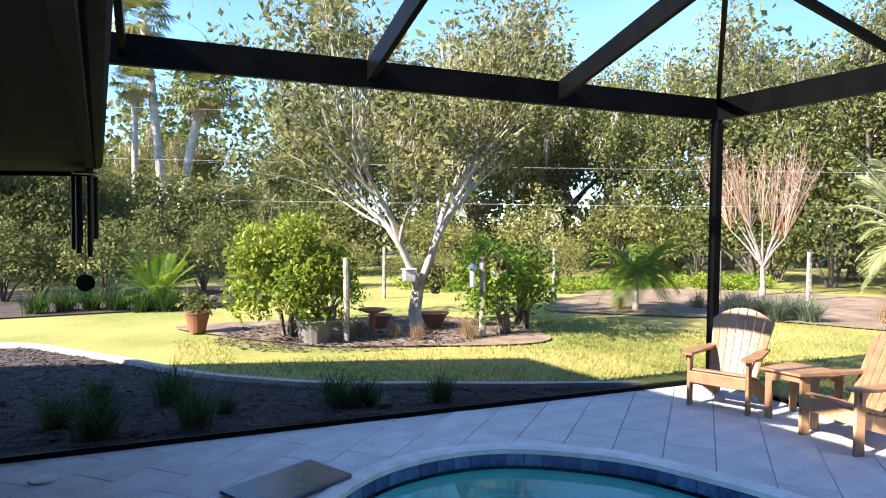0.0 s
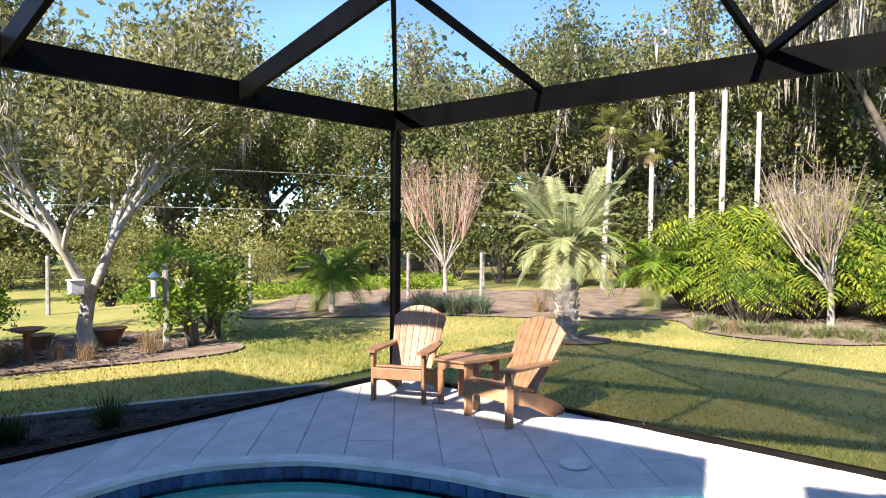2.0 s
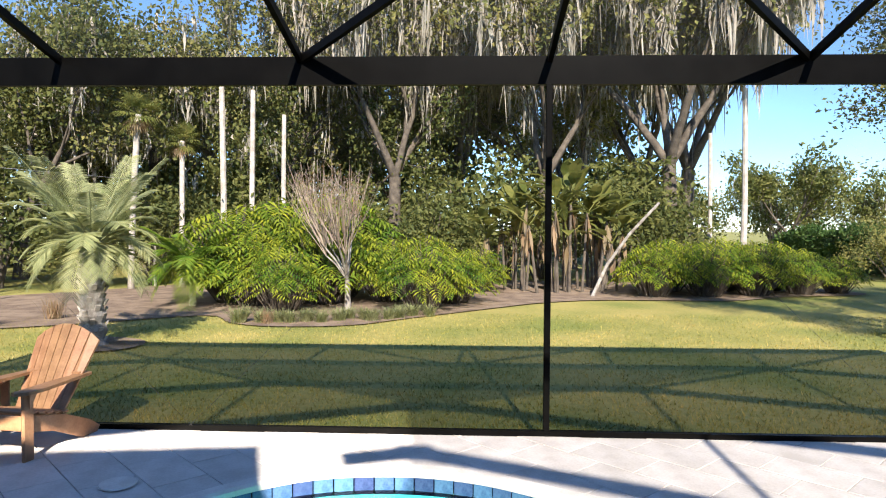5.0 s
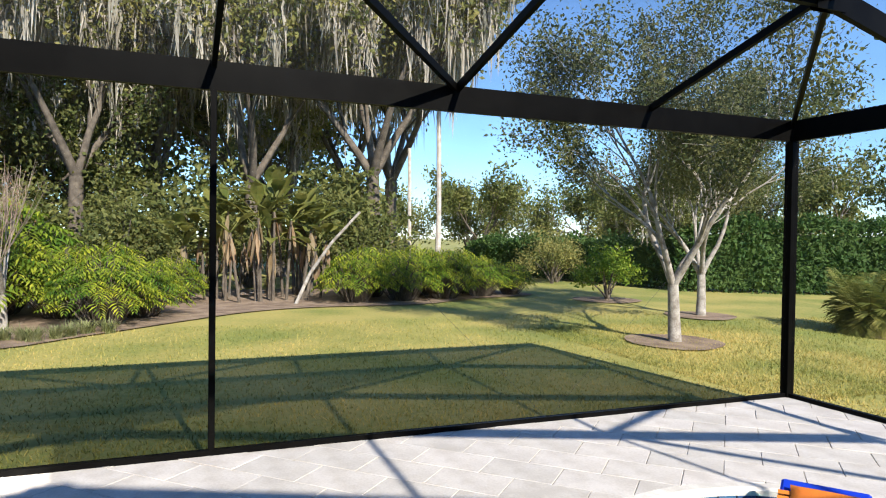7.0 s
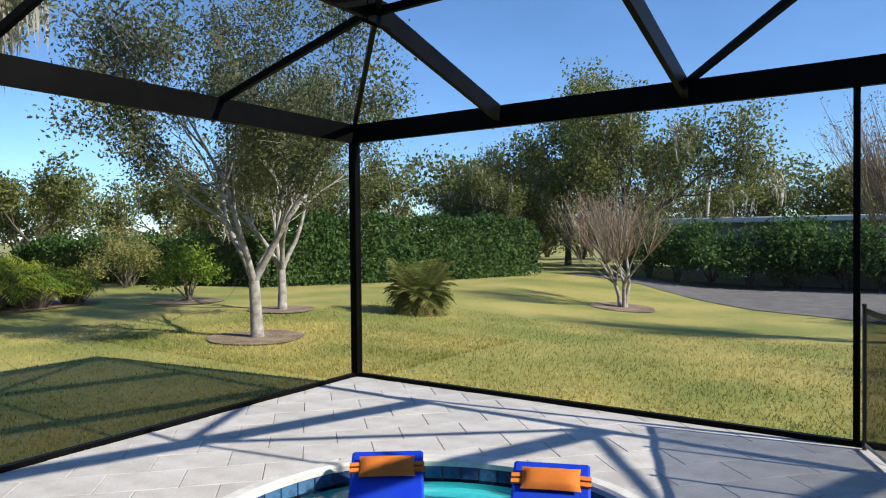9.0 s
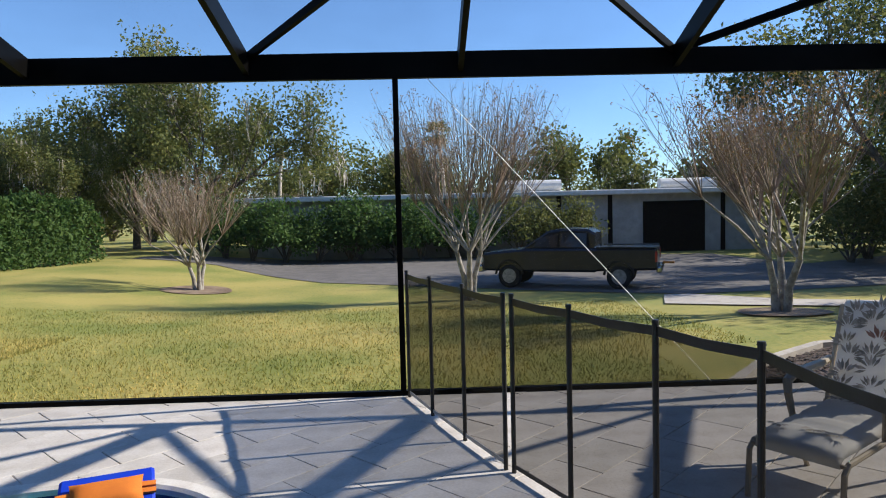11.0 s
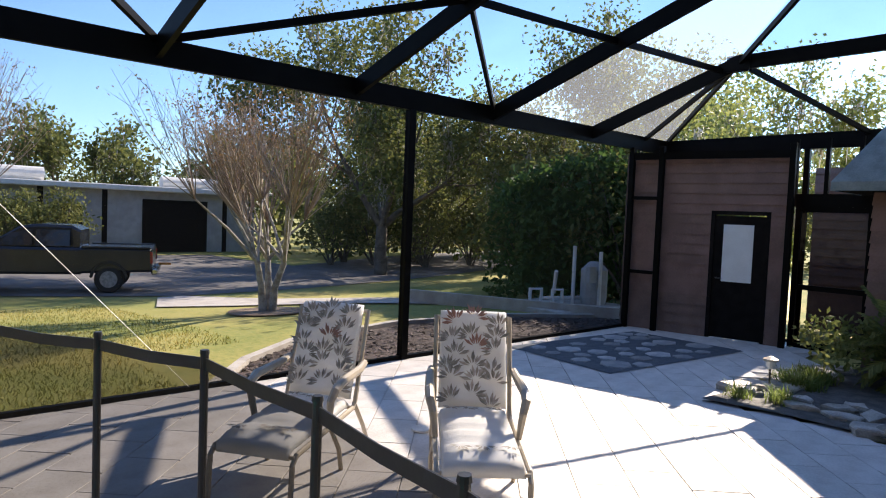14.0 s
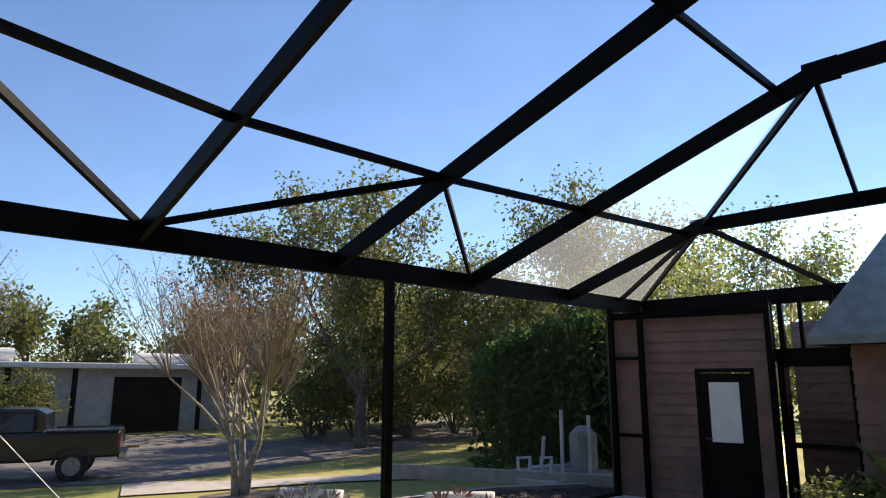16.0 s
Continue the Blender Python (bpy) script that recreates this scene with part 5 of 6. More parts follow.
def adirondack():
    t = thing("adirondack_chair", pose(0, 0, 0), "brown fan-backed adirondack chair on the deck", "chair", "adirondack chairs")
    for s in (-1, 1):
        part("leg", Build().box((s * 0.29 - 0.016, -0.05, 0), (s * 0.29 + 0.016, 0.05, 0.54), bevel=0.006), M_TEAK, t)
        arm = Build()
        pts = [(0.0, 0.10), (0.05, 0.12), (0.12, 0.06), (0.135, -0.10), (0.10, -0.40), (0.06, -0.70), (0.0, -0.72), (-0.02, -0.4)]
        o = 0
        for z in (0.54, 0.566):
            arm.v += [(s * (0.24 + x), y, z) for x, y in pts]
        n = len(pts)
        arm.f += [tuple(range(n)), tuple(range(n, 2 * n))] + [(i, (i + 1) % n, n + (i + 1) % n, n + i) for i in range(n)]
        part("armrest", arm, M_TEAK, t)
        rail = Build()
        prof = [(0.03, 0.36), (0.03, 0.24), (-0.30, 0.15), (-0.62, 0.0), (-0.80, 0.0), (-0.83, 0.05), (-0.70, 0.14), (-0.42, 0.26)]
        for x in (0.245, 0.272):
            rail.v += [(s * x, y, z) for y, z in prof]
        n = len(prof)
        rail.f += [tuple(range(n)), tuple(range(n, 2 * n))] + [(i, (i + 1) % n, n + (i + 1) % n, n + i) for i in range(n)]
        part("side_rail", rail, M_TEAK, t)
        part("bracket", Build().poly([(s * 0.305, 0.03, 0.54), (s * 0.305, -0.05, 0.54), (s * 0.305, -0.01, 0.40)]).poly([(s * 0.34, 0.03, 0.54), (s * 0.305, -0.01, 0.40), (s * 0.34, -0.05, 0.54)]), M_TEAK, t)
    part("front_apron", Build().box((-0.285, 0.035, 0.25), (0.285, 0.06, 0.37), bevel=0.006), M_TEAK, t)
    for k in range(6):
        y = 0.02 - k * 0.083
        z = 0.372 - k * 0.021
        part("seat_slat", Build().box((-0.265, y - 0.072, z), (0.265, y, z + 0.02), bevel=0.005), M_TEAK, t)
    for k in range(7):
        u = (k - 3) / 3
        h = 0.72 - 0.10 * u * u
        a = Vector((u * 0.205, -0.42, 0.25))
        c = a + Vector((u * 0.075, -0.36, h)).normalized() * math.hypot(h, 0.36)
        b = Build()
        slat(b, a, c, 0.064, 0.084, 0.02, (0, 0.9, 0.42))
        for i, q in zip((4, 5, 6, 7), (1, -1, -1, 1)):
            b.v[i] = (b.v[i][0], b.v[i][1], b.v[i][2] - 0.028 * u * q)
        part("back_slat", b, M_TEAK, t)
    part("back_rail", Build().box((-0.27, -0.62, 0.52), (0.27, -0.585, 0.585), bevel=0.005), M_TEAK, t)
    part("back_rail", Build().box((-0.25, -0.46, 0.20), (0.25, -0.43, 0.28), bevel=0.005), M_TEAK, t)
    return t
ad = adirondack()
ad.matrix_world = pose(5.22, 5.44, 0.004, 0, 0, 115.5)
copy_thing(ad, pose(5.27, 4.25, 0.004, 0, 0, 80.8))

def side_table():
    t = thing("side_table", pose(5.72, 4.86, 0.004, 0, 0, 100), "brown slatted side table between two chairs", "table")
    for x in (-0.22, 0.22):
        for y in (-0.22, 0.22):
            part("leg", Build().box((x - 0.035, y - 0.016, 0), (x + 0.035, y + 0.016, 0.46), bevel=0.004), M_TEAK, t)
    for k in range(5):
        y = -0.27 + k * 0.11
        part("top_slat", Build().box((-0.29, y, 0.47), (0.29, y + 0.1, 0.492), bevel=0.005), M_TEAK, t)
    for y in (-0.23, 0.23):
        ap = Build()
        pts = [(-0.2, 0.46), (0.2, 0.46), (0.2, 0.37), (0.1, 0.41), (-0.1, 0.41), (-0.2, 0.37)]
        for d in (-0.01, 0.01):
            ap.v += [(x, y + d, z) for x, z in pts]
        ap.f += [tuple(range(6)), tuple(range(6, 12))] + [(i, (i + 1) % 6, 6 + (i + 1) % 6, 6 + i) for i in range(6)]
        part("apron", ap, M_TEAK, t)
side_table()

M_TANMETAL = material("tan_metal", (0.42, 0.35, 0.26), (0.36, 0.30, 0.22), 0.4, 8, 0.05, metal=0.1)
M_CLOTH = material("white_cloth", (0.78, 0.76, 0.72), (0.70, 0.68, 0.64), 0.9, 4, 0.25, fine=200, trans=0.3)
M_PRINT = material("leaf_print", (0.29, 0.25, 0.20), (0.42, 0.37, 0.30), 0.9, 30, 0.1, per=0.3, island=True)
M_REDPRINT = material("red_leaf_print", (0.38, 0.20, 0.14), (0.30, 0.16, 0.12), 0.9, 30, 0.1)

def cushion(b, path, w, th, seg=6):
    """A padded cushion along a path in the y-z plane: a soft lens-shaped section, quilted across."""
    n = len(path)
    ring = [(-w / 2, 0.0), (-w / 2 + 0.02, th * 0.7), (-w / 4, th), (w / 4, th), (w / 2 - 0.02, th * 0.7), (w / 2, 0.0), (w / 2 - 0.02, -0.01), (-w / 2 + 0.02, -0.01)]
    m = len(ring)
    for i, (y, z) in enumerate(path):
        y0, z0 = path[max(i - 1, 0)]
        y1, z1 = path[min(i + 1, n - 1)]
        d = Vector((0, y1 - y0, z1 - z0)).normalized()
        up = Vector((1, 0, 0)).cross(d)
        k = 0.75 if i % seg == 0 else 1.0
        if i in (0, n - 1):
            k = 0.35
        for x, h in ring:
            b.v.append(tuple(Vector((x, y, z)) + up * h * k))
    for i in range(n - 1):
        for k in range(m):
            b.f.append((i * m + k, i * m + (k + 1) % m, (i + 1) * m + (k + 1) % m, (i + 1) * m + k))
    b.f += [tuple(range(m))[::-1], tuple(range((n - 1) * m, n * m))]

def patio_lounge(seed, label):
    rng = rng_of(seed)
    t = thing("patio_lounge_chair", pose(0, 0, 0), label, "lounge chair", "cushioned patio lounges")
    W = 0.50
    seat = [(0.0 + 0.92 * k / 20, 0.40 - 0.03 * k / 20) for k in range(21)]
    seat += [(0.95, 0.355), (0.965, 0.32)]
    b = Build()
    cushion(b, seat, W, 0.075, 5)
    part("seat_cushion", b, M_CLOTH, t, "white seat cushion printed with brown leaves", smooth=True)
    d = Vector((0, -0.23, 0.68))
    back = [(-0.02 + d.y * k / 20, 0.44 + d.z * k / 20) for k in range(21)][::-1]
    b = Build()
    cushion(b, back, W, 0.075, 5)
    part("back_cushion", b, M_CLOTH, t, "white back cushion printed with brown leaves", smooth=True)
    # leaf print: sprays of small blades lying on the cushions
    up = Vector((1, 0, 0)).cross(Vector((0, -d.y, -d.z)).normalized())
    nrm = up if up.y > 0 else -up
    along = Vector((0, d.y, d.z)).normalized()
    def spray(b, o, ax, ay, nn, s, n):
        for k in range(n):
            w = -1.2 + 2.4 * k / (n - 1) + rng.normal() * 0.08
            e = ax * math.sin(w) + ay * math.cos(w)
            f = ax * math.cos(w) - ay * math.sin(w)
            L = s * rng.uniform(0.7, 1.1)
            p = o + e * s * 0.3
            b.poly([tuple(p), tuple(p + e * L * 0.5 + f * L * 0.13), tuple(p + e * L), tuple(p + e * L * 0.5 - f * L * 0.13)])
    pr, rd = Build(), Build()
    for r in range(6):
        for c in range(3):
            o = Vector((-0.16 + 0.16 * c + rng.normal() * 0.02, -0.02, 0.44)) + along * (0.05 + 0.112 * r + rng.normal() * 0.02 + 0.05 * (c % 2)) + nrm * 0.079
            a = rng.uniform(-0.7, 0.7)
            ax, ay = Vector((1, 0, 0)) * math.cos(a) + along * math.sin(a), along * math.cos(a) - Vector((1, 0, 0)) * math.sin(a)
            spray(rd if rng.random() < 0.14 else pr, o, ax, ay, nrm, 0.092, 9)
    for r in (0, 3):
        for c in range(3):
            o = Vector((-0.16 + 0.16 * c + rng.normal() * 0.02, 0.08 + 0.24 * r + rng.normal() * 0.02, 0.475 - 0.0326 * (0.08 + 0.24 * r)))
            spray(pr, o + Vector((0, 0, 0.016)), Vector((1, 0, 0)), Vector((0, 1, -0.03)), Vector((0, 0, 1)), 0.07, 8)
    part("leaf_print", pr, M_PRINT, t, "grey-brown printed leaf sprays", kind="stuff")
    if rd.v:
        part("leaf_print", rd, M_REDPRINT, t, "rust printed leaf sprays", kind="stuff")
    for s in (-1, 1):
        x = s * 0.278
        part("side_frame", Build().tube([(x, -0.27, 1.08), (x, -0.04, 0.42), (x, 0.0, 0.385), (x, 0.93, 0.345), (x, 0.98, 0.30), (x, 1.0, 0.0)], [0.018] * 6, 8), M_TANMETAL, t)
        part("arm", Build().tube([(x + s * 0.03, -0.14, 0.70), (x + s * 0.04, 0.0, 0.675), (x + s * 0.045, 0.34, 0.665), (x + s * 0.04, 0.44, 0.63), (x + s * 0.02, 0.47, 0.56), (x, 0.44, 0.38)], [0.026, 0.032, 0.034, 0.032, 0.028, 0.022], 8), M_TANMETAL, t)
        part("leg", Build().tube([(x, 0.42, 0.37), (x + s * 0.02, 0.30, 0.18), (x + s * 0.01, 0.22, 0.0)], [0.017, 0.017, 0.017], 8), M_TANMETAL, t)
        part("leg", Build().tube([(x, -0.02, 0.42), (x + s * 0.01, -0.20, 0.2), (x, -0.36, 0.0)], [0.017, 0.017, 0.017], 8), M_TANMETAL, t)
    for y, z in ((0.95, 0.335), (0.0, 0.385), (-0.27, 1.07)):
        part("cross_bar", Build().tube([(-0.278, y, z), (0.278, y, z)], [0.014, 0.014], 8), M_TANMETAL, t)
    return t
lr = patio_lounge(3, "tan metal patio lounge with white leaf-print cushion, facing the pool")
lr.matrix_world = pose(-3.60, -3.80, 0.004, 0, 0, -40.5)
ll = patio_lounge(7, "tan metal patio lounge with leaf-print cushion behind the pool fence")
ll.matrix_world = pose(-2.86, -4.70, 0.004, 0, 0, -56)

# ---- pool fence ----
FENCE = [(0.30, -6.85), (0.08, -6.22), (-0.17, -5.55), (-0.42, -4.93), (-0.47, -4.87), (-0.74, -4.29), (-1.05, -3.67), (-1.29, -3.07), (-1.31, -2.24), (-1.24, -1.50), (-1.15, -0.75)]
def fence():
    t = thing("pool_fence", pose(0, 0, 0), "black mesh child-safety pool fence with slim poles", "fence")
    for x, y in FENCE:
        p = part("pole", Build().tube([(x, y, 0.0), (x, y, 1.25)], [0.017, 0.017], 10), M_BLACK, t)
        part("cap", Build().tube([(x, y, 1.245), (x, y, 1.262)], [0.02, 0.017], 10), M_BLACK, p)
    for k, (a, b) in enumerate(zip(FENCE, FENCE[1:])):
        if k == 3:
            continue
        sag = 0.012
        m = ((a[0] + b[0]) / 2, (a[1] + b[1]) / 2)
        part("mesh_panel", Build().poly([(*a, 0.05), (*b, 0.05), (*b, 1.2), (*m, 1.2 - sag), (*a, 1.2)]), M_FENCEMESH, t)
        part("top_binding", Build().bar((*a, 1.205), (*m, 1.205 - sag), 0.006, 0.05).bar((*m, 1.205 - sag), (*b, 1.205), 0.006, 0.05), M_BLACK, t)
        part("bottom_binding", Build().bar((*a, 0.05), (*b, 0.05), 0.006, 0.03), M_WHITEISH if k < 3 else M_BLACK, t)
M_WHITEISH = material("pale_binding", (0.5, 0.48, 0.45), (0.42, 0.40, 0.38), 0.7, 6, 0.1)
fence()

# ---- pool loungers ----
M_BLUE = material("royal_blue_plastic", (0.006, 0.035, 0.50), (0.01, 0.05, 0.44), 0.4, 4, 0.03)
M_ORANGE = material("orange_cloth", (0.70, 0.20, 0.02), (0.58, 0.15, 0.015), 0.85, 6, 0.3, fine=180)
def pool_lounger():
    t = thing("pool_lounger", pose(0, 0, 0), "royal blue in-pool lounger with an orange head pillow", "pool lounger", "blue pool loungers")
    prof = [(0.0, 0.16), (0.03, 0.175), (0.12, 0.14), (0.35, 0.0), (0.62, -0.16), (0.85, -0.235), (1.05, -0.22), (1.30, -0.13), (1.45, -0.13), (1.72, -0.26)]
    b = Build()
    n = len(prof)
    for x in (-0.28, -0.262, 0.262, 0.28):
        dz = 0.0 if abs(x) < 0.27 else -0.012
        b.v += [(x, y, z + dz) for y, z in prof] + [(x, y + 0.01, z - 0.07 - dz) for y, z in prof]
    for r in range(3):
        for k in (0, 1):
            for i in range(n - 1):
                q = r * 2 * n + k * n + i
                b.f.append((q, q + 1, q + 2 * n + 1, q + 2 * n) if k == 0 else (q + 2 * n, q + 2 * n + 1, q + 1, q))
        for e in (0, n - 1):
            q = r * 2 * n + e
            b.f.append((q, q + 2 * n, q + 3 * n, q + n))
    for r in (0, 3):
        for i in range(n - 1):
            q = r * 2 * n + i
            b.f.append((q, q + n, q + n + 1, q + 1))
    part("shell", b, M_BLUE, t, smooth=False)
    for x in (-0.2, 0.2):
        for y, z in ((0.10, 0.07), (0.95, -0.30), (1.62, -0.29)):
            part("foot", Build().tube([(x, y, z), (x, y, -0.372)], [0.05, 0.06], 10), M_BLUE, t)
    up = Vector((0, 0.55, 0.83)).normalized()
    al = Vector((0, 0.83, -0.55))
    o = Vector((0, 0.20, 0.098))
    p = Build()
    N, Mq = 13, 9
    for side in (1, -1):
        for i in range(N):
            for j in range(Mq):
                u, v = -1 + 2 * i / (N - 1), -1 + 2 * j / (Mq - 1)
                h = (max(0, (1 - u ** 4) * (1 - v ** 4))) ** 0.5
                pin = 1 + 0.05 * (abs(u) * abs(v)) ** 2
                q = o + Vector((1, 0, 0)) * u * 0.205 * pin + al * v * 0.092 * pin + up * (0.03 + side * 0.042 * h)
                p.v.append(tuple(q))
    for s in range(2):
        for i in range(N - 1):
            for j in range(Mq - 1):
                q = s * N * Mq + i * Mq + j
                f = (q, q + Mq, q + Mq + 1, q + 1)
                p.f.append(f if s == 0 else f[::-1])
    pl = part("pillow", p, M_ORANGE, t, "orange fabric head pillow", smooth=True)
    for s in (-1, 1):
        st_ = Build()
        for k in range(2):
            oo = o + al * (-0.03 + 0.05 * k) + up * 0.012
            st_.bar(tuple(oo + Vector((s * 0.20, 0, 0))), tuple(oo + Vector((s * 0.287, 0, -0.004))), 0.034, 0.02, tuple(up))
        part("strap", st_, M_ORANGE, pl, "gathered orange strap")
    return t
pl1 = pool_lounger()
pl1.matrix_world = pose(3.46, -4.26, -0.004, 0, 0, 36)
copy_thing(pl1, pose(2.24, -4.70, -0.004, 0, 0, 22))
shelf = Build()
sl = [(0.98, -2.2), (4.0, -2.2), (4.05, -3.5), (3.92, -4.1), (3.55, -4.52), (3.0, -4.83), (2.3, -4.93), (1.66, -4.7), (1.2, -4.1), (0.95, -3.0)]
shelf.v = [(x, y, -0.38) for x, y in sl] + [(x, y, -1.25) for x, y in sl]
shelf.f = [tuple(range(len(sl)))] + [(i, (i + 1) % len(sl), len(sl) + (i + 1) % len(sl), len(sl) + i) for i in range(len(sl))]
sh = part("sun_shelf", shelf, M_LINER, bpy.data.objects["swimming_pool"], "shallow aqua sun shelf")

# small things on the deck
slab = Build().box((-0.24, -0.40, 0.0), (0.24, 0.40, 0.03), bevel=0.01)
single("pool_mat", slab, material("dark_wet_mat", (0.035, 0.05, 0.07), (0.08, 0.10, 0.12), 0.12, 3, 0.1), "dark glossy wet mat by the pool's edge", "mat", m=pose(0.80, 5.08, 0.016, 0, 0, -62))
def drain(x, y, r=0.09):
    b = Build().tube([(0, 0, 0), (0, 0, 0.012)], [r, r * 0.96], 20)
    single("deck_lid", b, M_COPING, "round cream deck lid set in the pavers", "deck lid", m=pose(x, y, 0.012))
drain(-3.87, -4.66); drain(-0.80, 5.87); drain(4.78, 3.0, 0.13)

# flagstones in the dark inlay
def inlay():
    b = Build()
    b.v = [(x, y, 0.010) for x, y in INLAY]
    b.f = [(0, 1, 2, 3)]
    t = single("pavement_inlay", b, material("dark_grout", (0.045, 0.06, 0.075), (0.08, 0.09, 0.10), 0.85, 9, 0.5), "dark pebble inlay with pale flagstones", "paving", kind="structure")
    rng = rng_of(44)
    mt = material("flagstone", (0.20, 0.21, 0.22), (0.34, 0.33, 0.31), 0.8, 4, 0.4, per=0.35)
    done = []
    for k in range(400):
        x, y = rng.uniform(-9.95, -7.35), rng.uniform(-6.45, -4.9)
        r = rng.uniform(0.14, 0.27)
        if len(done) < 44 and all(math.hypot(x - a, (y - c)) > (r + q) * 0.86 for a, c, q in done):
            done.append((x, y, r))
            s = Build()
            n = int(rng.integers(5, 8))
            a0 = rng.uniform(0, 6)
            pts = [(r * rng.uniform(0.75, 1.1) * math.cos(a0 + 6.283 * i / n), r * rng.uniform(0.6, 0.95) * math.sin(a0 + 6.283 * i / n)) for i in range(n)]
            s.v = [(p[0], p[1], 0.0) for p in pts] + [(p[0] * 0.95, p[1] * 0.95, 0.012) for p in pts]
            s.f = [tuple(range(n, 2 * n))] + [(i, (i + 1) % n, n + (i + 1) % n, n + i) for i in range(n)]
            o = part("flagstone", s, mt, t)
            o.location = (x, y, 0.010)
inlay()

# ---- planter by the house ----
patch("planter_bed", [(-6.9, -3.68), (-7.05, -2.9), (-7.05, -0.2), (-10.35, 0.6), (-10.35, -3.1), (-9.6, -3.45)], material("dark_soil", (0.05, 0.045, 0.04), (0.10, 0.09, 0.08), 0.95, 8, 0.8), 0.12, "dark soil planting bed by the house", "planting bed", 0.5)
rocks = rng_of(77)
M_ROCK = material("tan_ledge_stone", (0.46, 0.41, 0.35), (0.26, 0.23, 0.20), 0.9, 4, 0.6, per=0.25)
for k in range(30):
    if k < 18:
        x, y = -7.15 - rocks.uniform(0, 0.7), -3.0 + k * 0.15 + rocks.normal() * 0.06
    else:
        x, y = -7.6 - (k - 18) * 0.2, -3.45 + rocks.normal() * 0.08 + (k - 18) * 0.02
    n = 7
    r = rocks.uniform(0.16, 0.36)
    b = Build()
    for lay, (f, z) in enumerate(((1.0, -0.06), (1.05, 0.02), (0.94, rocks.uniform(0.03, 0.055)))):
        for i in range(n):
            q = r * f * (0.8 + 0.25 * math.sin(i * 2.3 + k))
            b.v.append((q * math.cos(6.283 * i / n), 0.65 * q * math.sin(6.283 * i / n), z + 0.012 * math.sin(i * 3 + k)))
    b.f = [tuple(range(2 * n, 3 * n))] + [(l * n + i, l * n + (i + 1) % n, (l + 1) * n + (i + 1) % n, (l + 1) * n + i) for l in range(2) for i in range(n)]
    single("garden_stone", b, M_ROCK, "flat tan ledge stone edging the planting bed", "stone", "edging stones", m=pose(x, y, 0.04, 0, 0, float(rocks.uniform(0, 360))))
cover = strap_clump("bed_plant", 101, 90, 0.30, 0.012, leaf("mondo_leaf", (0.10, 0.15, 0.03), (0.22, 0.24, 0.06)), "low yellow-green grassy clump in the bed", "grass clump")
cover.matrix_world = pose(-7.3, -3.45, 0.02)
for k in range(16):
    copy_thing(cover, pose(-7.35 - rocks.uniform(0, 1.7), -3.35 + rocks.uniform(-0.12, 0.28), 0.02, 0, 0, float(rocks.uniform(0, 360))))
def solar_lamp(x, y):
    t = thing("path_lamp", pose(x, y, 0.0), "small solar path lamp on a black stake", "path lamp")
    part("stake", Build().tube([(0, 0, -0.05), (0, 0, 0.26)], [0.012, 0.012], 8), M_BLACK, t)
    part("lens", Build().tube([(0, 0, 0.26), (0, 0, 0.35)], [0.045, 0.06], 12), M_PANE, t, "clear ribbed lens")
    part("cap", Build().tube([(0, 0, 0.35), (0, 0, 0.37), (0, 0, 0.40)], [0.085, 0.08, 0.02], 14), M_TANMETAL, t)
solar_lamp(-8.0, -3.42)
cyc = feather_palm("cycad", 111, 0.2, 0.14, 40, 0.85, L_DARK, "dark cycad palm in the planting bed", leaflets=32, leaf_len=0.16, rise=1.2, droop=0.9, category="cycad")
cyc.matrix_world = pose(-9.3, -2.2, 0.05)
copy_thing(cyc, pose(-9.0, -0.6, 0.05, 0, 0, 77))
dk = shrub("bed_shrub", 112, 0.8, 0.9, 0.8, L_DARK, "dark shrub filling the bed before the house wall", leaf_size=0.09, count=1800)
dk.matrix_world = pose(-9.6, -2.9, 0.0)
copy_thing(dk, pose(-9.4, -1.4, 0.0, 0, 0, 120))
copy_thing(dk, pose(-8.7, -0.2, 0.0, 0, 0, 220))

# screen door beside the annex
def screen_door():
    t = thing("screen_door", pose(-11.3, -4.4, 0), "bronze screen door standing between annex and house", "screen door", kind="structure")
    for y in (0.0, 1.0):
        part("stile", Build().box((-0.03, y - 0.04, 0), (0.03, y + 0.04, 2.2)), M_BRONZE, t)
    for z in (0.04, 0.95, 2.16):
        part("rail", Build().box((-0.025, 0.0, z - 0.04), (0.025, 1.0, z + 0.04)), M_BRONZE, t)
    part("screen_panel", Build().poly([(0, 0, 0.05), (0, 1.0, 0.05), (0, 1.0, 2.15), (0, 0, 2.15)]), M_SCREEN, t)
    part("header", Build().box((-0.03, -0.1, 2.2), (0.03, 1.1, 2.4)), M_BRONZE, t)
screen_door()
# screen frame that closes the cage along the annex
def annex_frame():
    t = thing("annex_screen_frame", pose(0, 0, 0), "bronze screen frame before the brown annex wall", "screen frame", kind="structure")
    line = [(-10.50, -6.90), (-10.58, -6.38), (-10.99, -4.42)]
    for x, y in line:
        part("post", Build().box((x - 0.035, y - 0.045, 0), (x + 0.035, y + 0.045, EAVE - 0.1), bevel=0.004), M_BRONZE, t)
    for a, b in zip(line, line[1:]):
        part("header", Build().bar((*a, 3.0), (*b, 3.0), 0.05, 0.12), M_BRONZE, t)
    for z in (1.0, 2.28):
        part("rail", Build().bar((*line[0], z), (*line[1], z), 0.04, 0.06), M_BRONZE, t)
annex_frame()
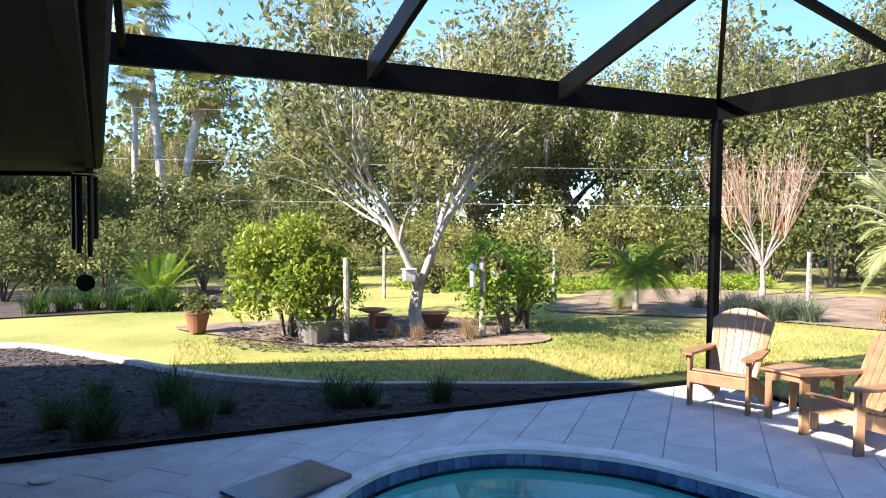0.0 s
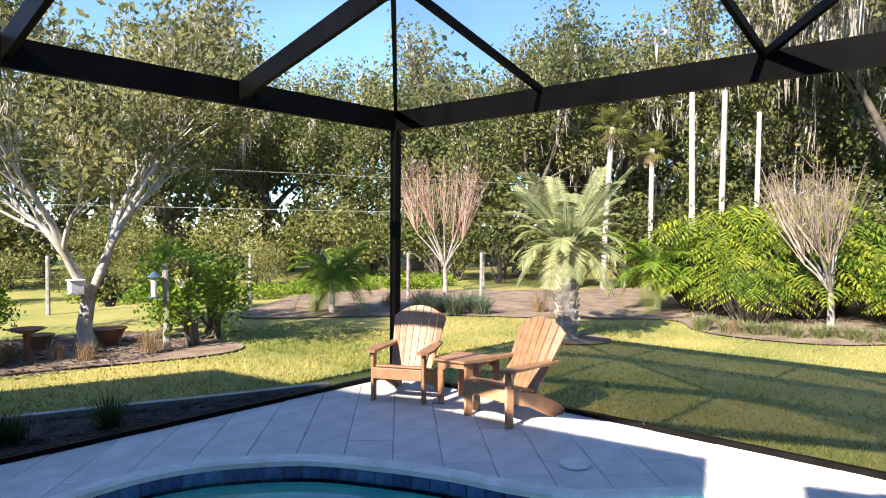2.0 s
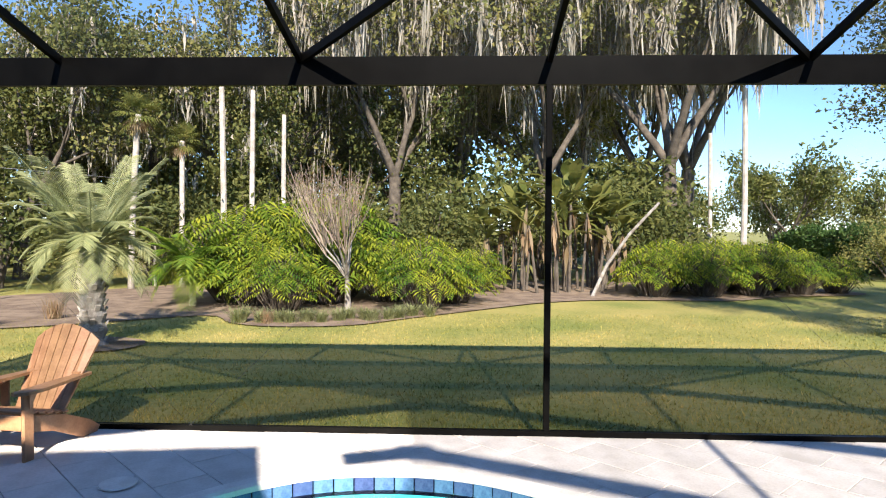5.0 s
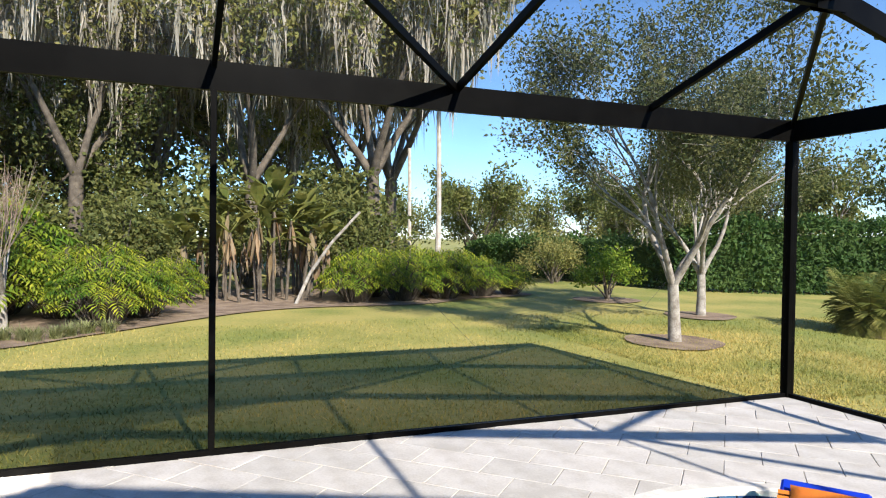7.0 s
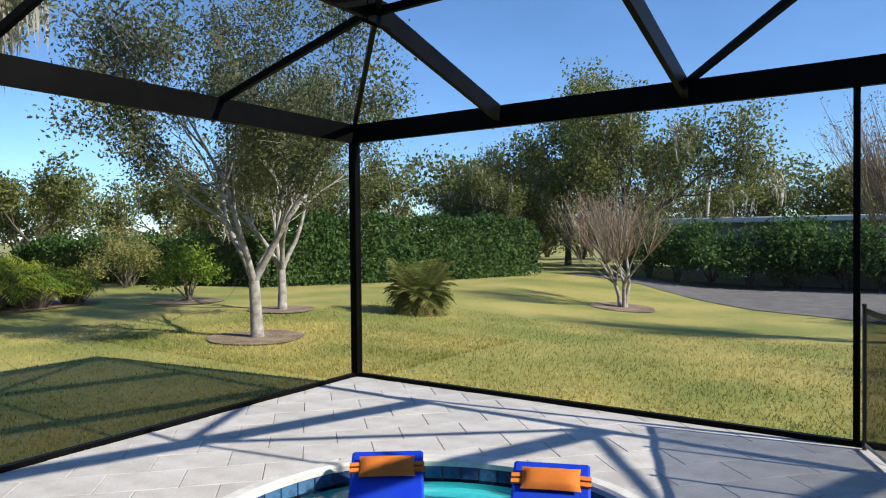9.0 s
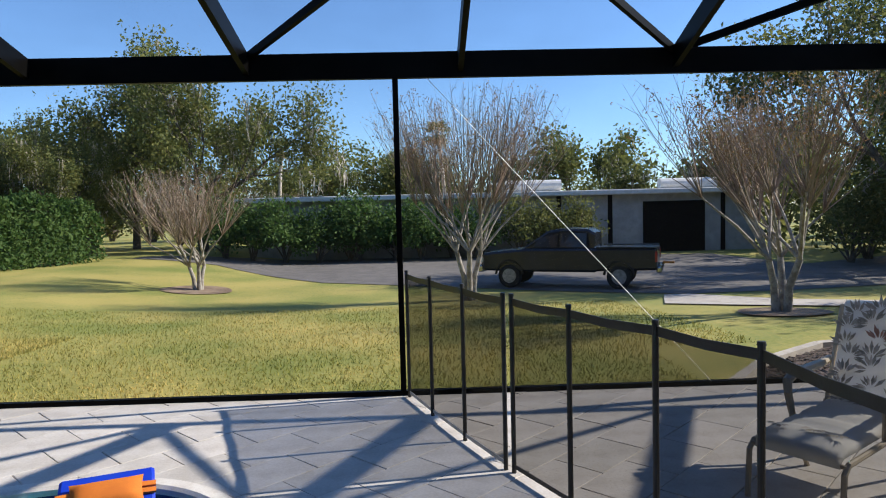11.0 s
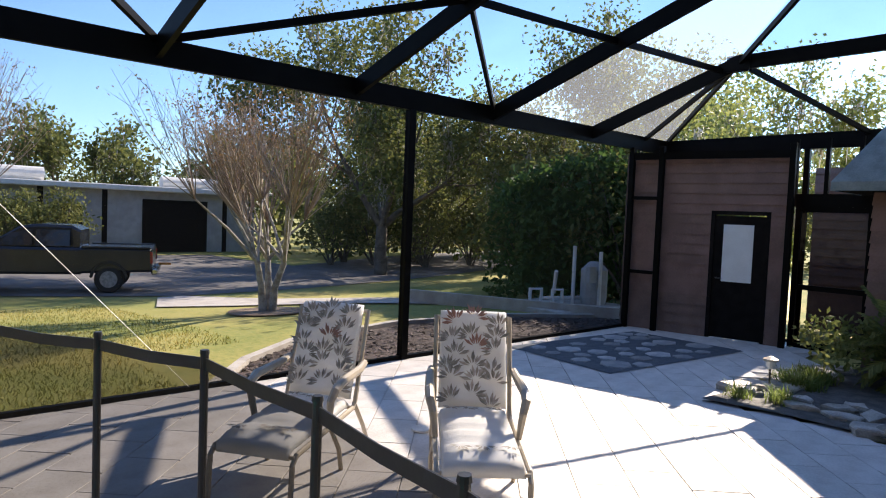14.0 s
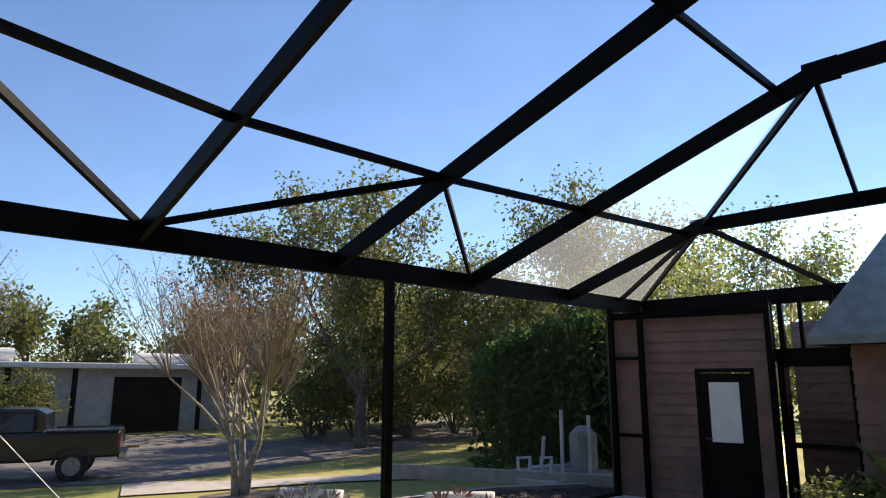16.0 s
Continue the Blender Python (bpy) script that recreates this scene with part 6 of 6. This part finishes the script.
# corner uprights above the annex, under the west eave
ups = Build()
for y in (-4.5, -4.05, -3.6, -3.2):
    ups.box((XW + 0.3 - 0.03, y - 0.03, 2.4), (XW + 0.3 + 0.03, y + 0.03, EAVE))
single("upper_posts", ups, M_BRONZE, "short bronze posts between house eave and cage", "posts", kind="structure")

# ---- pool equipment ----
def pump():
    t = thing("pool_pump", pose(-11.6, -9.2, ground(-11.6, -9.2)), "white pool pump pipework with grey filter tank", "pool pump")
    part("pad", Build().box((-1.3, -0.9, -0.05), (1.0, 0.9, 0.10), bevel=0.02), M_CONCRETE, t)
    part("filter_tank", Build().tube([(-0.75, 0.35, 0.1), (-0.75, 0.35, 0.25), (-0.75, 0.35, 0.85), (-0.75, 0.35, 1.02)], [0.26, 0.29, 0.29, 0.12], 16), M_STUCCO, t, "grey filter tank")
    for k, pts in enumerate(([(0.6, -0.3, 0.1), (0.6, -0.3, 0.42), (0.35, -0.2, 0.42), (0.35, -0.2, 0.1)], [(0.1, -0.1, 0.1), (0.1, -0.1, 0.40), (-0.1, 0.0, 0.40), (-0.1, 0.0, 0.1)], [(-0.2, -0.3, 0.3), (0.0, -0.1, 0.8)], [(-0.35, 0.1, 0.1), (-0.35, 0.1, 1.35)], [(-0.6, 0.6, 0.1), (-0.6, 0.6, 1.25)], [(0.35, -0.2, 0.22), (-0.6, 0.1, 0.22)])):
        part("pipe", Build().tube(pts, [0.04] * len(pts), 10), M_WHITE, t, "white plastic pipe")
    part("timer_box", Build().box((-0.45, 0.5, 0.6), (-0.2, 0.62, 0.95), bevel=0.01), M_STUCCO, t)
pump()
low = Build().bar((-9.7, -11.9, -0.02), (-11.3, -7.5, 0.02), 0.12, 0.34)
single("garden_wall", low, M_CONCRETE, "low concrete wall before the pool equipment", "wall", kind="structure")
kb = Build()
for a, b in zip(((-3.1, -7.15), (-3.9, -8.05), (-5.0, -8.8), (-7.2, -9.25), (-9.5, -8.8)), ((-3.9, -8.05), (-5.0, -8.8), (-7.2, -9.25), (-9.5, -8.8), (-11.0, -7.9))):
    kb.bar((*a, ground(*a) + 0.03), (*b, ground(*b) + 0.03), 0.12, 0.14)
single("kerb", kb, M_CONCRETE, "pale concrete edging of the mulch bed", "kerb", kind="structure")

# ---- north garden ----
EDGE = [(5.2, 6.62), (3.9, 7.05), (2.9, 7.45), (2.36, 7.65), (1.66, 7.97), (1.03, 8.45), (0.37, 9.08), (-0.5, 10.35), (-1.12, 11.17), (-1.8, 12.01), (-2.8, 12.5)]
kb = Build()
ed = spline([(x, y, 0) for x, y in EDGE], 4, closed=False)
for a, b in zip(ed, ed[1:]):
    kb.bar((a.x, a.y, ground(a.x, a.y) + 0.03), (b.x, b.y, ground(b.x, b.y) + 0.03), 0.11, 0.13)
single("kerb", kb, M_CONCRETE, "curved pale concrete lawn edging", "kerb", kind="structure")
L_LIR = leaf("liriope_leaf", (0.035, 0.075, 0.015), (0.08, 0.14, 0.03))
lir = strap_clump("liriope_clump", 121, 190, 0.62, 0.016, L_LIR, "dark green strap-leaved clump in the mulch", "grass clump")
lir.matrix_world = pose(-0.53, 6.95, ground(-0.5, 7) + 0.02)
for x, y, s in ((0.11, 7.85, 0.95), (0.3, 6.95, 0.85), (1.70, 7.12, 0.85), (1.98, 7.05, 0.7), (2.77, 6.9, 0.75), (-0.9, 7.4, 0.8), (-0.6, 8.3, 0.6), (0.6, 7.3, 0.5)):
    c = copy_thing(lir, pose(x, y, ground(x, y) + 0.02, 0, 0, x * 77))
    c.scale = (s, s, s)
cycN = feather_palm("garden_cycad", 122, 0.2, 0.12, 30, 0.95, L_BRIGHT, "low bright green fern-like cycad at the lawn's far edge", leaflets=24, leaf_len=0.18, rise=1.2, droop=0.8, category="cycad")
at_ground(cycN, 0.03, 16.83)
for k in range(6):
    c = copy_thing(lir, pose(-2.3 + k * 0.5, 16.4 + 0.3 * math.sin(k), -0.08, 0, 0, k * 55))
    c.scale = (1.3, 1.3, 1.3)
patch("mulch_bed", [(-6, 15.6), (-2, 16.0), (1.8, 16.4), (2.6, 17.2), (2.6, 22), (-8, 22), (-8, 15.6)], M_MULCH, 0.03, "shaded mulch strip before the northern woods", "mulch bed", 0.8)
def garden_post(x, y, h):
    b = Build().tube([(0, 0, -0.1), (0.01, 0, h * 0.5), (0, 0.01, h)], [0.055, 0.052, 0.05], 9)
    return single("garden_post", b, M_BARK, "weathered round wooden garden post", "post", "garden posts", m=pose(x, y, ground(x, y)))
garden_post(2.74, 10.65, 1.38); garden_post(5.04, 10.41, 1.38)
def pot(name, x, y, r0, r1, h, mat, label, leafy=None, category="pot", z=None):
    zz = ground(x, y) + 0.03 if z is None else z
    t = thing(name, pose(x, y, zz), label, category)
    part("body", Build().tube([(0, 0, 0), (0, 0, h * 0.5), (0, 0, h * 0.92), (0, 0, h * 0.93), (0, 0, h)], [r0, (r0 + r1) / 2, r1, r1 * 1.08, r1 * 1.08], 18), mat, t)
    rng = rng_of(int(x * 100) % 97)
    if leafy:
        c = rng.normal(size=(40, 3)) * (r1 * 0.6, r1 * 0.6, 0.08) + (0, 0, h + 0.12)
        part("plant", Build().leaves(cloud(rng, c, 10, 0.06), 0.09, rng, 0.5), leafy, t, "small leafy plant")
    return t
M_TERRA = material("terracotta", (0.27, 0.115, 0.065), (0.20, 0.085, 0.05), 0.85, 6, 0.2)
M_BARREL = material("grey_barrel_wood", (0.24, 0.22, 0.20), (0.16, 0.15, 0.14), 0.9, 8, 0.4)
pot("half_barrel_planter", 2.30, 10.9, 0.24, 0.31, 0.36, M_BARREL, "grey wooden half-barrel planter with trailing green", L_BRIGHT, "planter")
pot("terracotta_urn", 0.63, 12.58, 0.13, 0.21, 0.36, M_TERRA, "large glazed brown garden urn with foliage", L_DARK, "urn")
pot("terracotta_bowl", 4.7, 11.7, 0.13, 0.26, 0.27, M_TERRA, "wide terracotta bowl behind the white tree", None, "pot")
pot("terracotta_bowl", 3.75, 12.0, 0.13, 0.21, 0.23, M_TERRA, "terracotta pot in the mulch bed", None, "pot")
def bird_bath():
    t = thing("bird_bath", pose(3.35, 11.2, ground(3.35, 11.2) + 0.03), "low terracotta bird bath on a stem", "bird bath")
    part("stem", Build().tube([(0, 0, 0), (0, 0, 0.05), (0, 0, 0.38)], [0.12, 0.05, 0.05], 12), M_TERRA, t)
    part("basin", Build().tube([(0, 0, 0.38), (0, 0, 0.44), (0, 0, 0.45)], [0.10, 0.26, 0.23], 18), M_TERRA, t)
bird_bath()
M_SLATE = material("slate_blue_metal", (0.05, 0.09, 0.15), (0.08, 0.12, 0.18), 0.5, 9, 0.1)
def feeder():
    t = thing("bird_feeder", pose(4.84, 10.38, 1.02), "tubular bird feeder hanging from a bracket", "bird feeder")
    part("tube", Build().tube([(0, 0, -0.18), (0, 0, 0.12)], [0.045, 0.045], 12), M_PANE, t)
    part("roof", Build().tube([(0, 0, 0.12), (0, 0, 0.2)], [0.11, 0.02], 12), M_SLATE, t, "slate-blue metal roof")
    part("tray", Build().tube([(0, 0, -0.2), (0, 0, -0.18)], [0.09, 0.09], 12), M_SLATE, t)
    part("bracket", Build().tube([(0, 0, 0.2), (0.0, 0, 0.26), (0.2, 0.03, 0.28)], [0.006, 0.006, 0.008], 6), M_BLACK, t)
feeder()
hp = pot("hanging_pot", 5.28, 10.35, 0.07, 0.11, 0.14, M_WHITE, "white hanging plant pot on the garden post", L_OAK, "hanging pot", z=0.95)
part("hanger", Build().tube([(0, 0, 0.1), (-0.1, 0.02, 0.3), (-0.24, 0.06, 0.33)], [0.005, 0.005, 0.008], 5), M_BLACK, hp)
hp2 = pot("hanging_pot", 4.62, 11.45, 0.07, 0.11, 0.14, M_BLACK, "black hanging pot below the white tree", L_OAK, "hanging pot", z=0.62)
part("hanger", Build().tube([(0, 0, 0.1), (-0.05, 0, 0.6), (-0.15, 0.05, 1.0)], [0.005, 0.005, 0.005], 5), M_BLACK, hp2)
nb = thing("nest_box", pose(4.12, 11.5, 0.84), "small white nest box on the tree trunk", "nest box")
part("box", Build().box((-0.10, -0.08, 0.0), (0.10, 0.08, 0.22), bevel=0.01), M_WHITE, nb)
part("lid", Build().box((-0.12, -0.1, 0.215), (0.12, 0.1, 0.24), bevel=0.008), M_WHITE, nb)
dryg = strap_clump("dry_grass_clump", 131, 120, 0.5, 0.012, L_DRY, "tan dry grass clump in the mulch", "grass clump", arch=0.5)
dryg.matrix_world = pose(4.75, 10.35, ground(4.7, 10.3) + 0.02)
for x, y, s in ((3.9, 10.5, 0.8), (3.6, 10.8, 0.7), (2.9, 10.9, 0.7), (3.1, 11.2, 0.8), (13.5, 4.6, 0.8), (10.0, 13.0, 0.9), (12.5, 11.8, 1.3), (12.0, 12.6, 1.2), (13.0, 11.0, 1.2), (13.9, 9.3, 1.3)):
    c = copy_thing(dryg, pose(x, y, ground(x, y) + 0.02, 0, 0, x * 50))
    c.scale = (s, s, s)
gl = strap_clump("border_grass_clump", 132, 160, 0.55, 0.02, leaf("variegated_leaf", (0.22, 0.25, 0.09), (0.40, 0.40, 0.22)), "pale variegated grass clump along the border", "grass clump")
gl.matrix_world = pose(13.6, 5.2, ground(13.6, 5.2) + 0.02)
for k in range(15):
    u = k / 14
    x, y = 13.75 + 1.0 * u ** 2 + rg.normal() * 0.12, 5.0 - 3.6 * u + rg.normal() * 0.1
    c = copy_thing(gl, pose(x, y, ground(x, y) + 0.02, 0, 0, k * 63))
    c.scale = (0.8, 0.8, 0.8)
bl = strap_clump("blue_grass_clump", 133, 240, 0.75, 0.02, leaf("blue_grass_leaf", (0.14, 0.18, 0.11), (0.22, 0.26, 0.17)), "grey-green mounded grass clump", "grass clump")
bl.matrix_world = pose(11.6, 10.9, ground(11.6, 10.9) + 0.02)
for x, y in ((12.0, 10.4), (12.5, 10.0), (12.2, 10.9), (11.9, 11.4), (12.8, 10.6)):
    copy_thing(bl, pose(x, y, ground(x, y) + 0.02, 0, 0, x * 99))

# bird-of-paradise thicket
def paradise(seed, n, h, label):
    rng = rng_of(seed)
    t = thing("bird_of_paradise", pose(0, 0, 0), label, "bird of paradise")
    st_, lf, dr = Build(), Build(), Build()
    for k in range(n):
        a, q = rng.uniform(0, 6.28), rng.uniform(0, 1.0)
        f = Vector((math.cos(a) * q, math.sin(a) * q, -0.05))
        hh = h * rng.uniform(0.45, 0.95)
        top = f * 1.3 + Vector((0, 0, hh))
        st_.tube([f, (f + top) / 2, top], [0.05, 0.042, 0.035], 7)
        for j in range(9):
            az, el = rng.uniform(0, 6.28), rng.uniform(0.2, 1.3)
            b = dr if j > 4 else lf
            if j > 4:
                el = -1.35
            d = Vector((math.cos(az) * math.cos(el), math.sin(az) * math.cos(el), math.sin(el)))
            s = d.cross(Vector((0, 0, 1))).normalized()
            L = rng.uniform(0.8, 1.3) * (0.62 if j > 4 else 1.0)
            p0 = top + d * (0.2 if j > 4 else 0.45)
            b.tube([top, p0], [0.02, 0.014], 4, cap=False)
            w = 0.07 if j > 4 else 0.2
            o = len(b.v)
            for u in (0, 0.3, 0.65, 1.0):
                c = p0 + d * L * u - Vector((0, 0, 0.35 * u * u * L))
                ww = w * (0.35, 1.0, 0.85, 0.05)[(0, 0.3, 0.65, 1.0).index(u)]
                b.v += [tuple(c - s * ww + Vector((0, 0, 0.04))), tuple(c), tuple(c + s * ww + Vector((0, 0, 0.04)))]
            for i in range(3):
                b.f += [(o + 3 * i, o + 3 * i + 1, o + 3 * i + 4, o + 3 * i + 3), (o + 3 * i + 1, o + 3 * i + 2, o + 3 * i + 5, o + 3 * i + 4)]
    part("stem", st_, M_DARKBARK, t)
    part("leaves", lf, L_SABAL, t)
    part("dead_leaves", dr, L_DRY, t, "hanging dead brown leaves")
    return t
bp_ = paradise(141, 11, 3.5, "tall white bird-of-paradise thicket with dead brown leaves")
at_ground(bp_, 20.4, -2.5)
copy_at(bp_, 21.6, -3.6, 100, 0.9)
copy_at(bp_, 21.3, -1.0, 200, 0.85)
lean = Build().tube([(0, 0, -0.1), (0.25, -0.5, 0.9), (0.1, -1.1, 1.8), (0.0, -1.9, 2.7)], [0.055, 0.05, 0.045, 0.04], 8)
lt = single("leaning_stem", lean, M_BARK, "pale leaning palm stem over the border", "tree trunk")
at_ground(lt, 19.2, -2.98)

# wires, far posts, chime
w = Build()
for a, b in (((-8, 22.0, 4.9), (9, 20.5, 5.5)), ((-6, 21.5, 3.55), (22, 11.5, 3.42)), ((2, 20.6, 2.5), (24, 10.5, 2.5))):
    w.tube([a, tuple((Vector(a) + Vector(b)) / 2 - Vector((0, 0, 0.06))), b], [0.006, 0.006, 0.006], 4)
single("overhead_wire", w, M_STUCCO, "thin grey wires strung before the woods", "wire")
for x, y in ((18.17, 14.36), (9.71, 15.39), (16.2, 12.9), (13.81, 13.7), (5.5, 17.0), (22.0, 11.0)):
    b = Build().tube([(0, 0, -0.1), (0, 0, 1.35)], [0.05, 0.045], 8)
    single("fence_post", b, M_BARK, "grey wooden fence post before the woods", "fence post", "far fence posts", m=pose(x, y, ground(x, y)))
wire2 = Build().tube([(0.05, YS + 0.03, 3.13), (-2.75, YS + 0.03, 0.05)], [0.003, 0.003], 4)
single("brace_cable", wire2, M_WHITE, "thin steel wind-brace cable across the screen wall", "cable")
for y0, y1 in ((3.0, 6.3), (3.03, -0.15), (-3.5, -0.27), (-3.53, -6.8)):
    wc = Build().tube([(XE - 0.04, y0, 0.05), (XE - 0.04, y1, 3.12)], [0.0015, 0.0015], 4)
    single("brace_cable", wc, M_BLACK, "thin steel wind-brace cable on the long screen wall", "cable", "wind-brace cables")
ch = thing("wind_chime", pose(-0.60, 6.9, 2.34), "black tubular wind chime hanging from the eave", "wind chime")
part("crown", Build().tube([(0, 0, -0.06), (0, 0, -0.04)], [0.10, 0.10], 14), M_BLACK, ch)
part("cord", Build().tube([(0, 0, 0.0), (0, 0, -1.0)], [0.004, 0.004], 4), M_BLACK, ch)
for k in range(6):
    a = k * 1.047
    x, y = 0.085 * math.cos(a), 0.085 * math.sin(a)
    part("chime_tube", Build().tube([(x, y, -0.08), (x, y, -0.62 - 0.03 * k)], [0.022, 0.022], 9), M_BLACK, ch)
part("sail", Build().tube([(0, -0.01, -1.0), (0, 0.01, -1.0)], [0.075, 0.075], 16), M_BLACK, ch)

# ---- pavers, grass, mulch chips ----
def pavers():
    c, s = math.cos(math.radians(45)), math.sin(math.radians(45))
    L, W, gap = 0.61, 0.405, 0.006
    near, rest = 0, Build()
    shared = Build().box((0, 0, -0.03), (L - gap, W - gap, 0.0), bevel=0.004).mesh("paver", M_PAVER)
    rng = rng_of(9)
    lines = coping_out
    for j in range(-40, 60):
        for i in range(-40, 40):
            u0, v0 = i * L + (0.5 * L if j % 2 else 0), j * W
            quad = [(u0, v0), (u0 + L - gap, v0), (u0 + L - gap, v0 + W - gap), (u0, v0 + W - gap)]
            quad = [(c * u - s * v - 2.0, s * u + c * v) for u, v in quad]
            mx, my = sum(p[0] for p in quad) / 4, sum(p[1] for p in quad) / 4
            if not (-13 < mx < 7 and -8 < my < 7.5):
                continue
            whole = True
            poly = quad
            # trim against the deck's sides
            for k in range(len(DECK)):
                a, b = DECK[k], DECK[(k + 1) % len(DECK)]
                if k > 2:
                    break
                nx, ny = -(b[1] - a[1]), b[0] - a[0]
                poly, cut = trim(poly, a, (nx, ny))
                whole = whole and not cut
                if len(poly) < 3:
                    break
            if len(poly) < 3 or not inside(mx, my, [(x * 1.0, y * 1.0) for x, y in DECK]) and whole:
                continue
            if not any(inside(x, y, DECK) for x, y in poly + [(mx, my)]):
                continue
            d, k = min((math.hypot(mx - p[0], my - p[1]), n) for n, p in enumerate(lines))
            if d < 0.45:
                a, b = lines[k - 1], lines[(k + 1) % len(lines)]
                tx, ty = b[0] - a[0], b[1] - a[1]
                nx, ny = (-ty * OUT, tx * OUT)
                poly, cut = trim(poly, lines[k], (nx, ny))
                whole = whole and not cut
                if len(poly) < 3:
                    continue
            elif inside(mx, my, lines):
                continue
            dz = rng.normal() * 0.0012 + 0.002
            if whole and near < 300 and (mx > 2.2 or my < -2):
                o = new("paver", shared)
                o.matrix_world = Matrix.Translation((quad[0][0], quad[0][1], dz)) @ Matrix.Rotation(math.radians(45), 4, "Z")
                o.parent = deck
                near += 1
            else:
                n = len(poly)
                q = len(rest.v)
                cx, cy = sum(p[0] for p in poly) / n, sum(p[1] for p in poly) / n
                rest.v += [(x, y, -0.02 + dz) for x, y in poly] + [(x, y, dz - 0.004) for x, y in poly] + [(x + (cx - x) * 0.015, y + (cy - y) * 0.015, dz) for x, y in poly]
                rest.f.append(tuple(range(q + 2 * n, q + 3 * n)))
                for l in (0, 1):
                    for e in range(n):
                        rest.f.append((q + l * n + e, q + l * n + (e + 1) % n, q + (l + 1) * n + (e + 1) % n, q + (l + 1) * n + e))
    part("pavers", rest, M_PAVER_I, deck, kind="stuff")

def trim(poly, p, n):
    """The part of a convex outline on the side of p to which n points."""
    out, cut = [], False
    for i in range(len(poly)):
        a, b = poly[i], poly[(i + 1) % len(poly)]
        da = (a[0] - p[0]) * n[0] + (a[1] - p[1]) * n[1]
        db = (b[0] - p[0]) * n[0] + (b[1] - p[1]) * n[1]
        if da >= 0:
            out.append(a)
        else:
            cut = True
        if (da >= 0) != (db >= 0):
            t = da / (da - db)
            out.append((a[0] + (b[0] - a[0]) * t, a[1] + (b[1] - a[1]) * t))
    return out, cut
pavers()

def grass(name, n, place, seed, h):
    rng = rng_of(seed)
    b = Build()
    xy = place(rng, n)
    az = rng.uniform(0, 6.283, len(xy))
    hh = h * rng.uniform(0.5, 1.3, len(xy))
    le = rng.normal(size=(len(xy), 2)) * 0.5
    wv = 0.006 + 0.004 * rng.random(len(xy))
    for (x, y), a, q, l, ww in zip(xy.tolist(), az.tolist(), hh.tolist(), le.tolist(), wv.tolist()):
        z = ground(x, y) - 0.005
        dx, dy = math.cos(a) * ww, math.sin(a) * ww
        k = len(b.v)
        b.v += [(x - dx, y - dy, z), (x + dx, y + dy, z), (x + l[0] * q, y + l[1] * q, z + q)]
        b.f.append((k, k + 1, k + 2))
    return single(name, b, M_BLADE, "short yellow-green lawn grass blades", "grass", kind="stuff")

def lawn_places(rng, n):
    out = []
    a = np.stack([XE + 0.12 + 9.0 * rng.random(n) ** 1.7, rng.uniform(-12, 10, n)], 1)
    b = np.stack([rng.uniform(-4.5, 13, n), YS - 0.12 - 9.5 * rng.random(n) ** 1.6], 1)
    c = np.stack([rng.uniform(0.2, 9, n // 3), 7.0 + 5 * rng.random(n // 3) ** 1.2], 1)
    c = c[[y > 6.5 + 0.75 * max(0, 4.8 - x) * 0.62 + 0.25 and not (1.0 < x < 6.3 and y > 9.8) for x, y in c]]
    b = b[[not (x < -2.9 and y > -9.4) for x, y in b]]
    return np.concatenate([a, b, c])
grass("lawn_grass", 62000, lawn_places, 201, 0.05)

def chips(name, n, seed, inside_fn, size):
    rng = rng_of(seed)
    b = Build()
    for x, y in inside_fn(rng, n):
        z = ground(x, y) + 0.034 + rng.uniform(0, 0.02)
        a, t = rng.uniform(0, 6.28), rng.normal() * 0.3
        L, w = size * rng.uniform(0.5, 1.4), size * rng.uniform(0.2, 0.45)
        d, s = Vector((math.cos(a), math.sin(a), t * 0.5)), Vector((-math.sin(a), math.cos(a), rng.normal() * 0.3))
        p = Vector((x, y, z))
        k = len(b.v)
        b.v += [tuple(p - d * L - s * w), tuple(p + d * L - s * w * 0.8), tuple(p + d * L + s * w), tuple(p - d * L + s * w * 0.7)]
        b.f.append((k, k + 1, k + 2, k + 3))
    return single(name, b, M_CHIP, "loose bark mulch chips", "mulch", kind="stuff")
def north_bed(rng, n):
    pts = np.stack([rng.uniform(-3.2, 5.4, n), rng.uniform(6.55, 12, n)], 1)
    line = EDGE + [(-3.4, 12.5), (-3.4, 6.5), (-0.6, 6.5), (5.2, 6.5)]
    return [p for p in pts.tolist() if inside(p[0], p[1], line)]
chips("mulch_chips", 14000, 301, north_bed, 0.035)
def south_bed(rng, n):
    line = [(-3.2, -7.05), (-3.9, -8.0), (-5.0, -8.7), (-7.2, -9.1), (-9.6, -8.6), (-11.4, -7.5), (-11.4, -7.05)]
    pts = np.stack([rng.uniform(-11.4, -3, n), rng.uniform(-9.2, -7.0, n)], 1)
    return [p for p in pts.tolist() if inside(p[0], p[1], line)]
chips("mulch_chips", 7000, 302, south_bed, 0.035)
def tree_bed(rng, n):
    pts = np.stack([rng.uniform(0.4, 6.2, n), rng.uniform(9.7, 13.4, n)], 1)
    return [p for p in pts.tolist() if ((p[0] - 3.5) / 2.7) ** 2 + ((p[1] - 11.6) / 1.75) ** 2 < 1]
chips("mulch_chips", 5000, 303, tree_bed, 0.04)
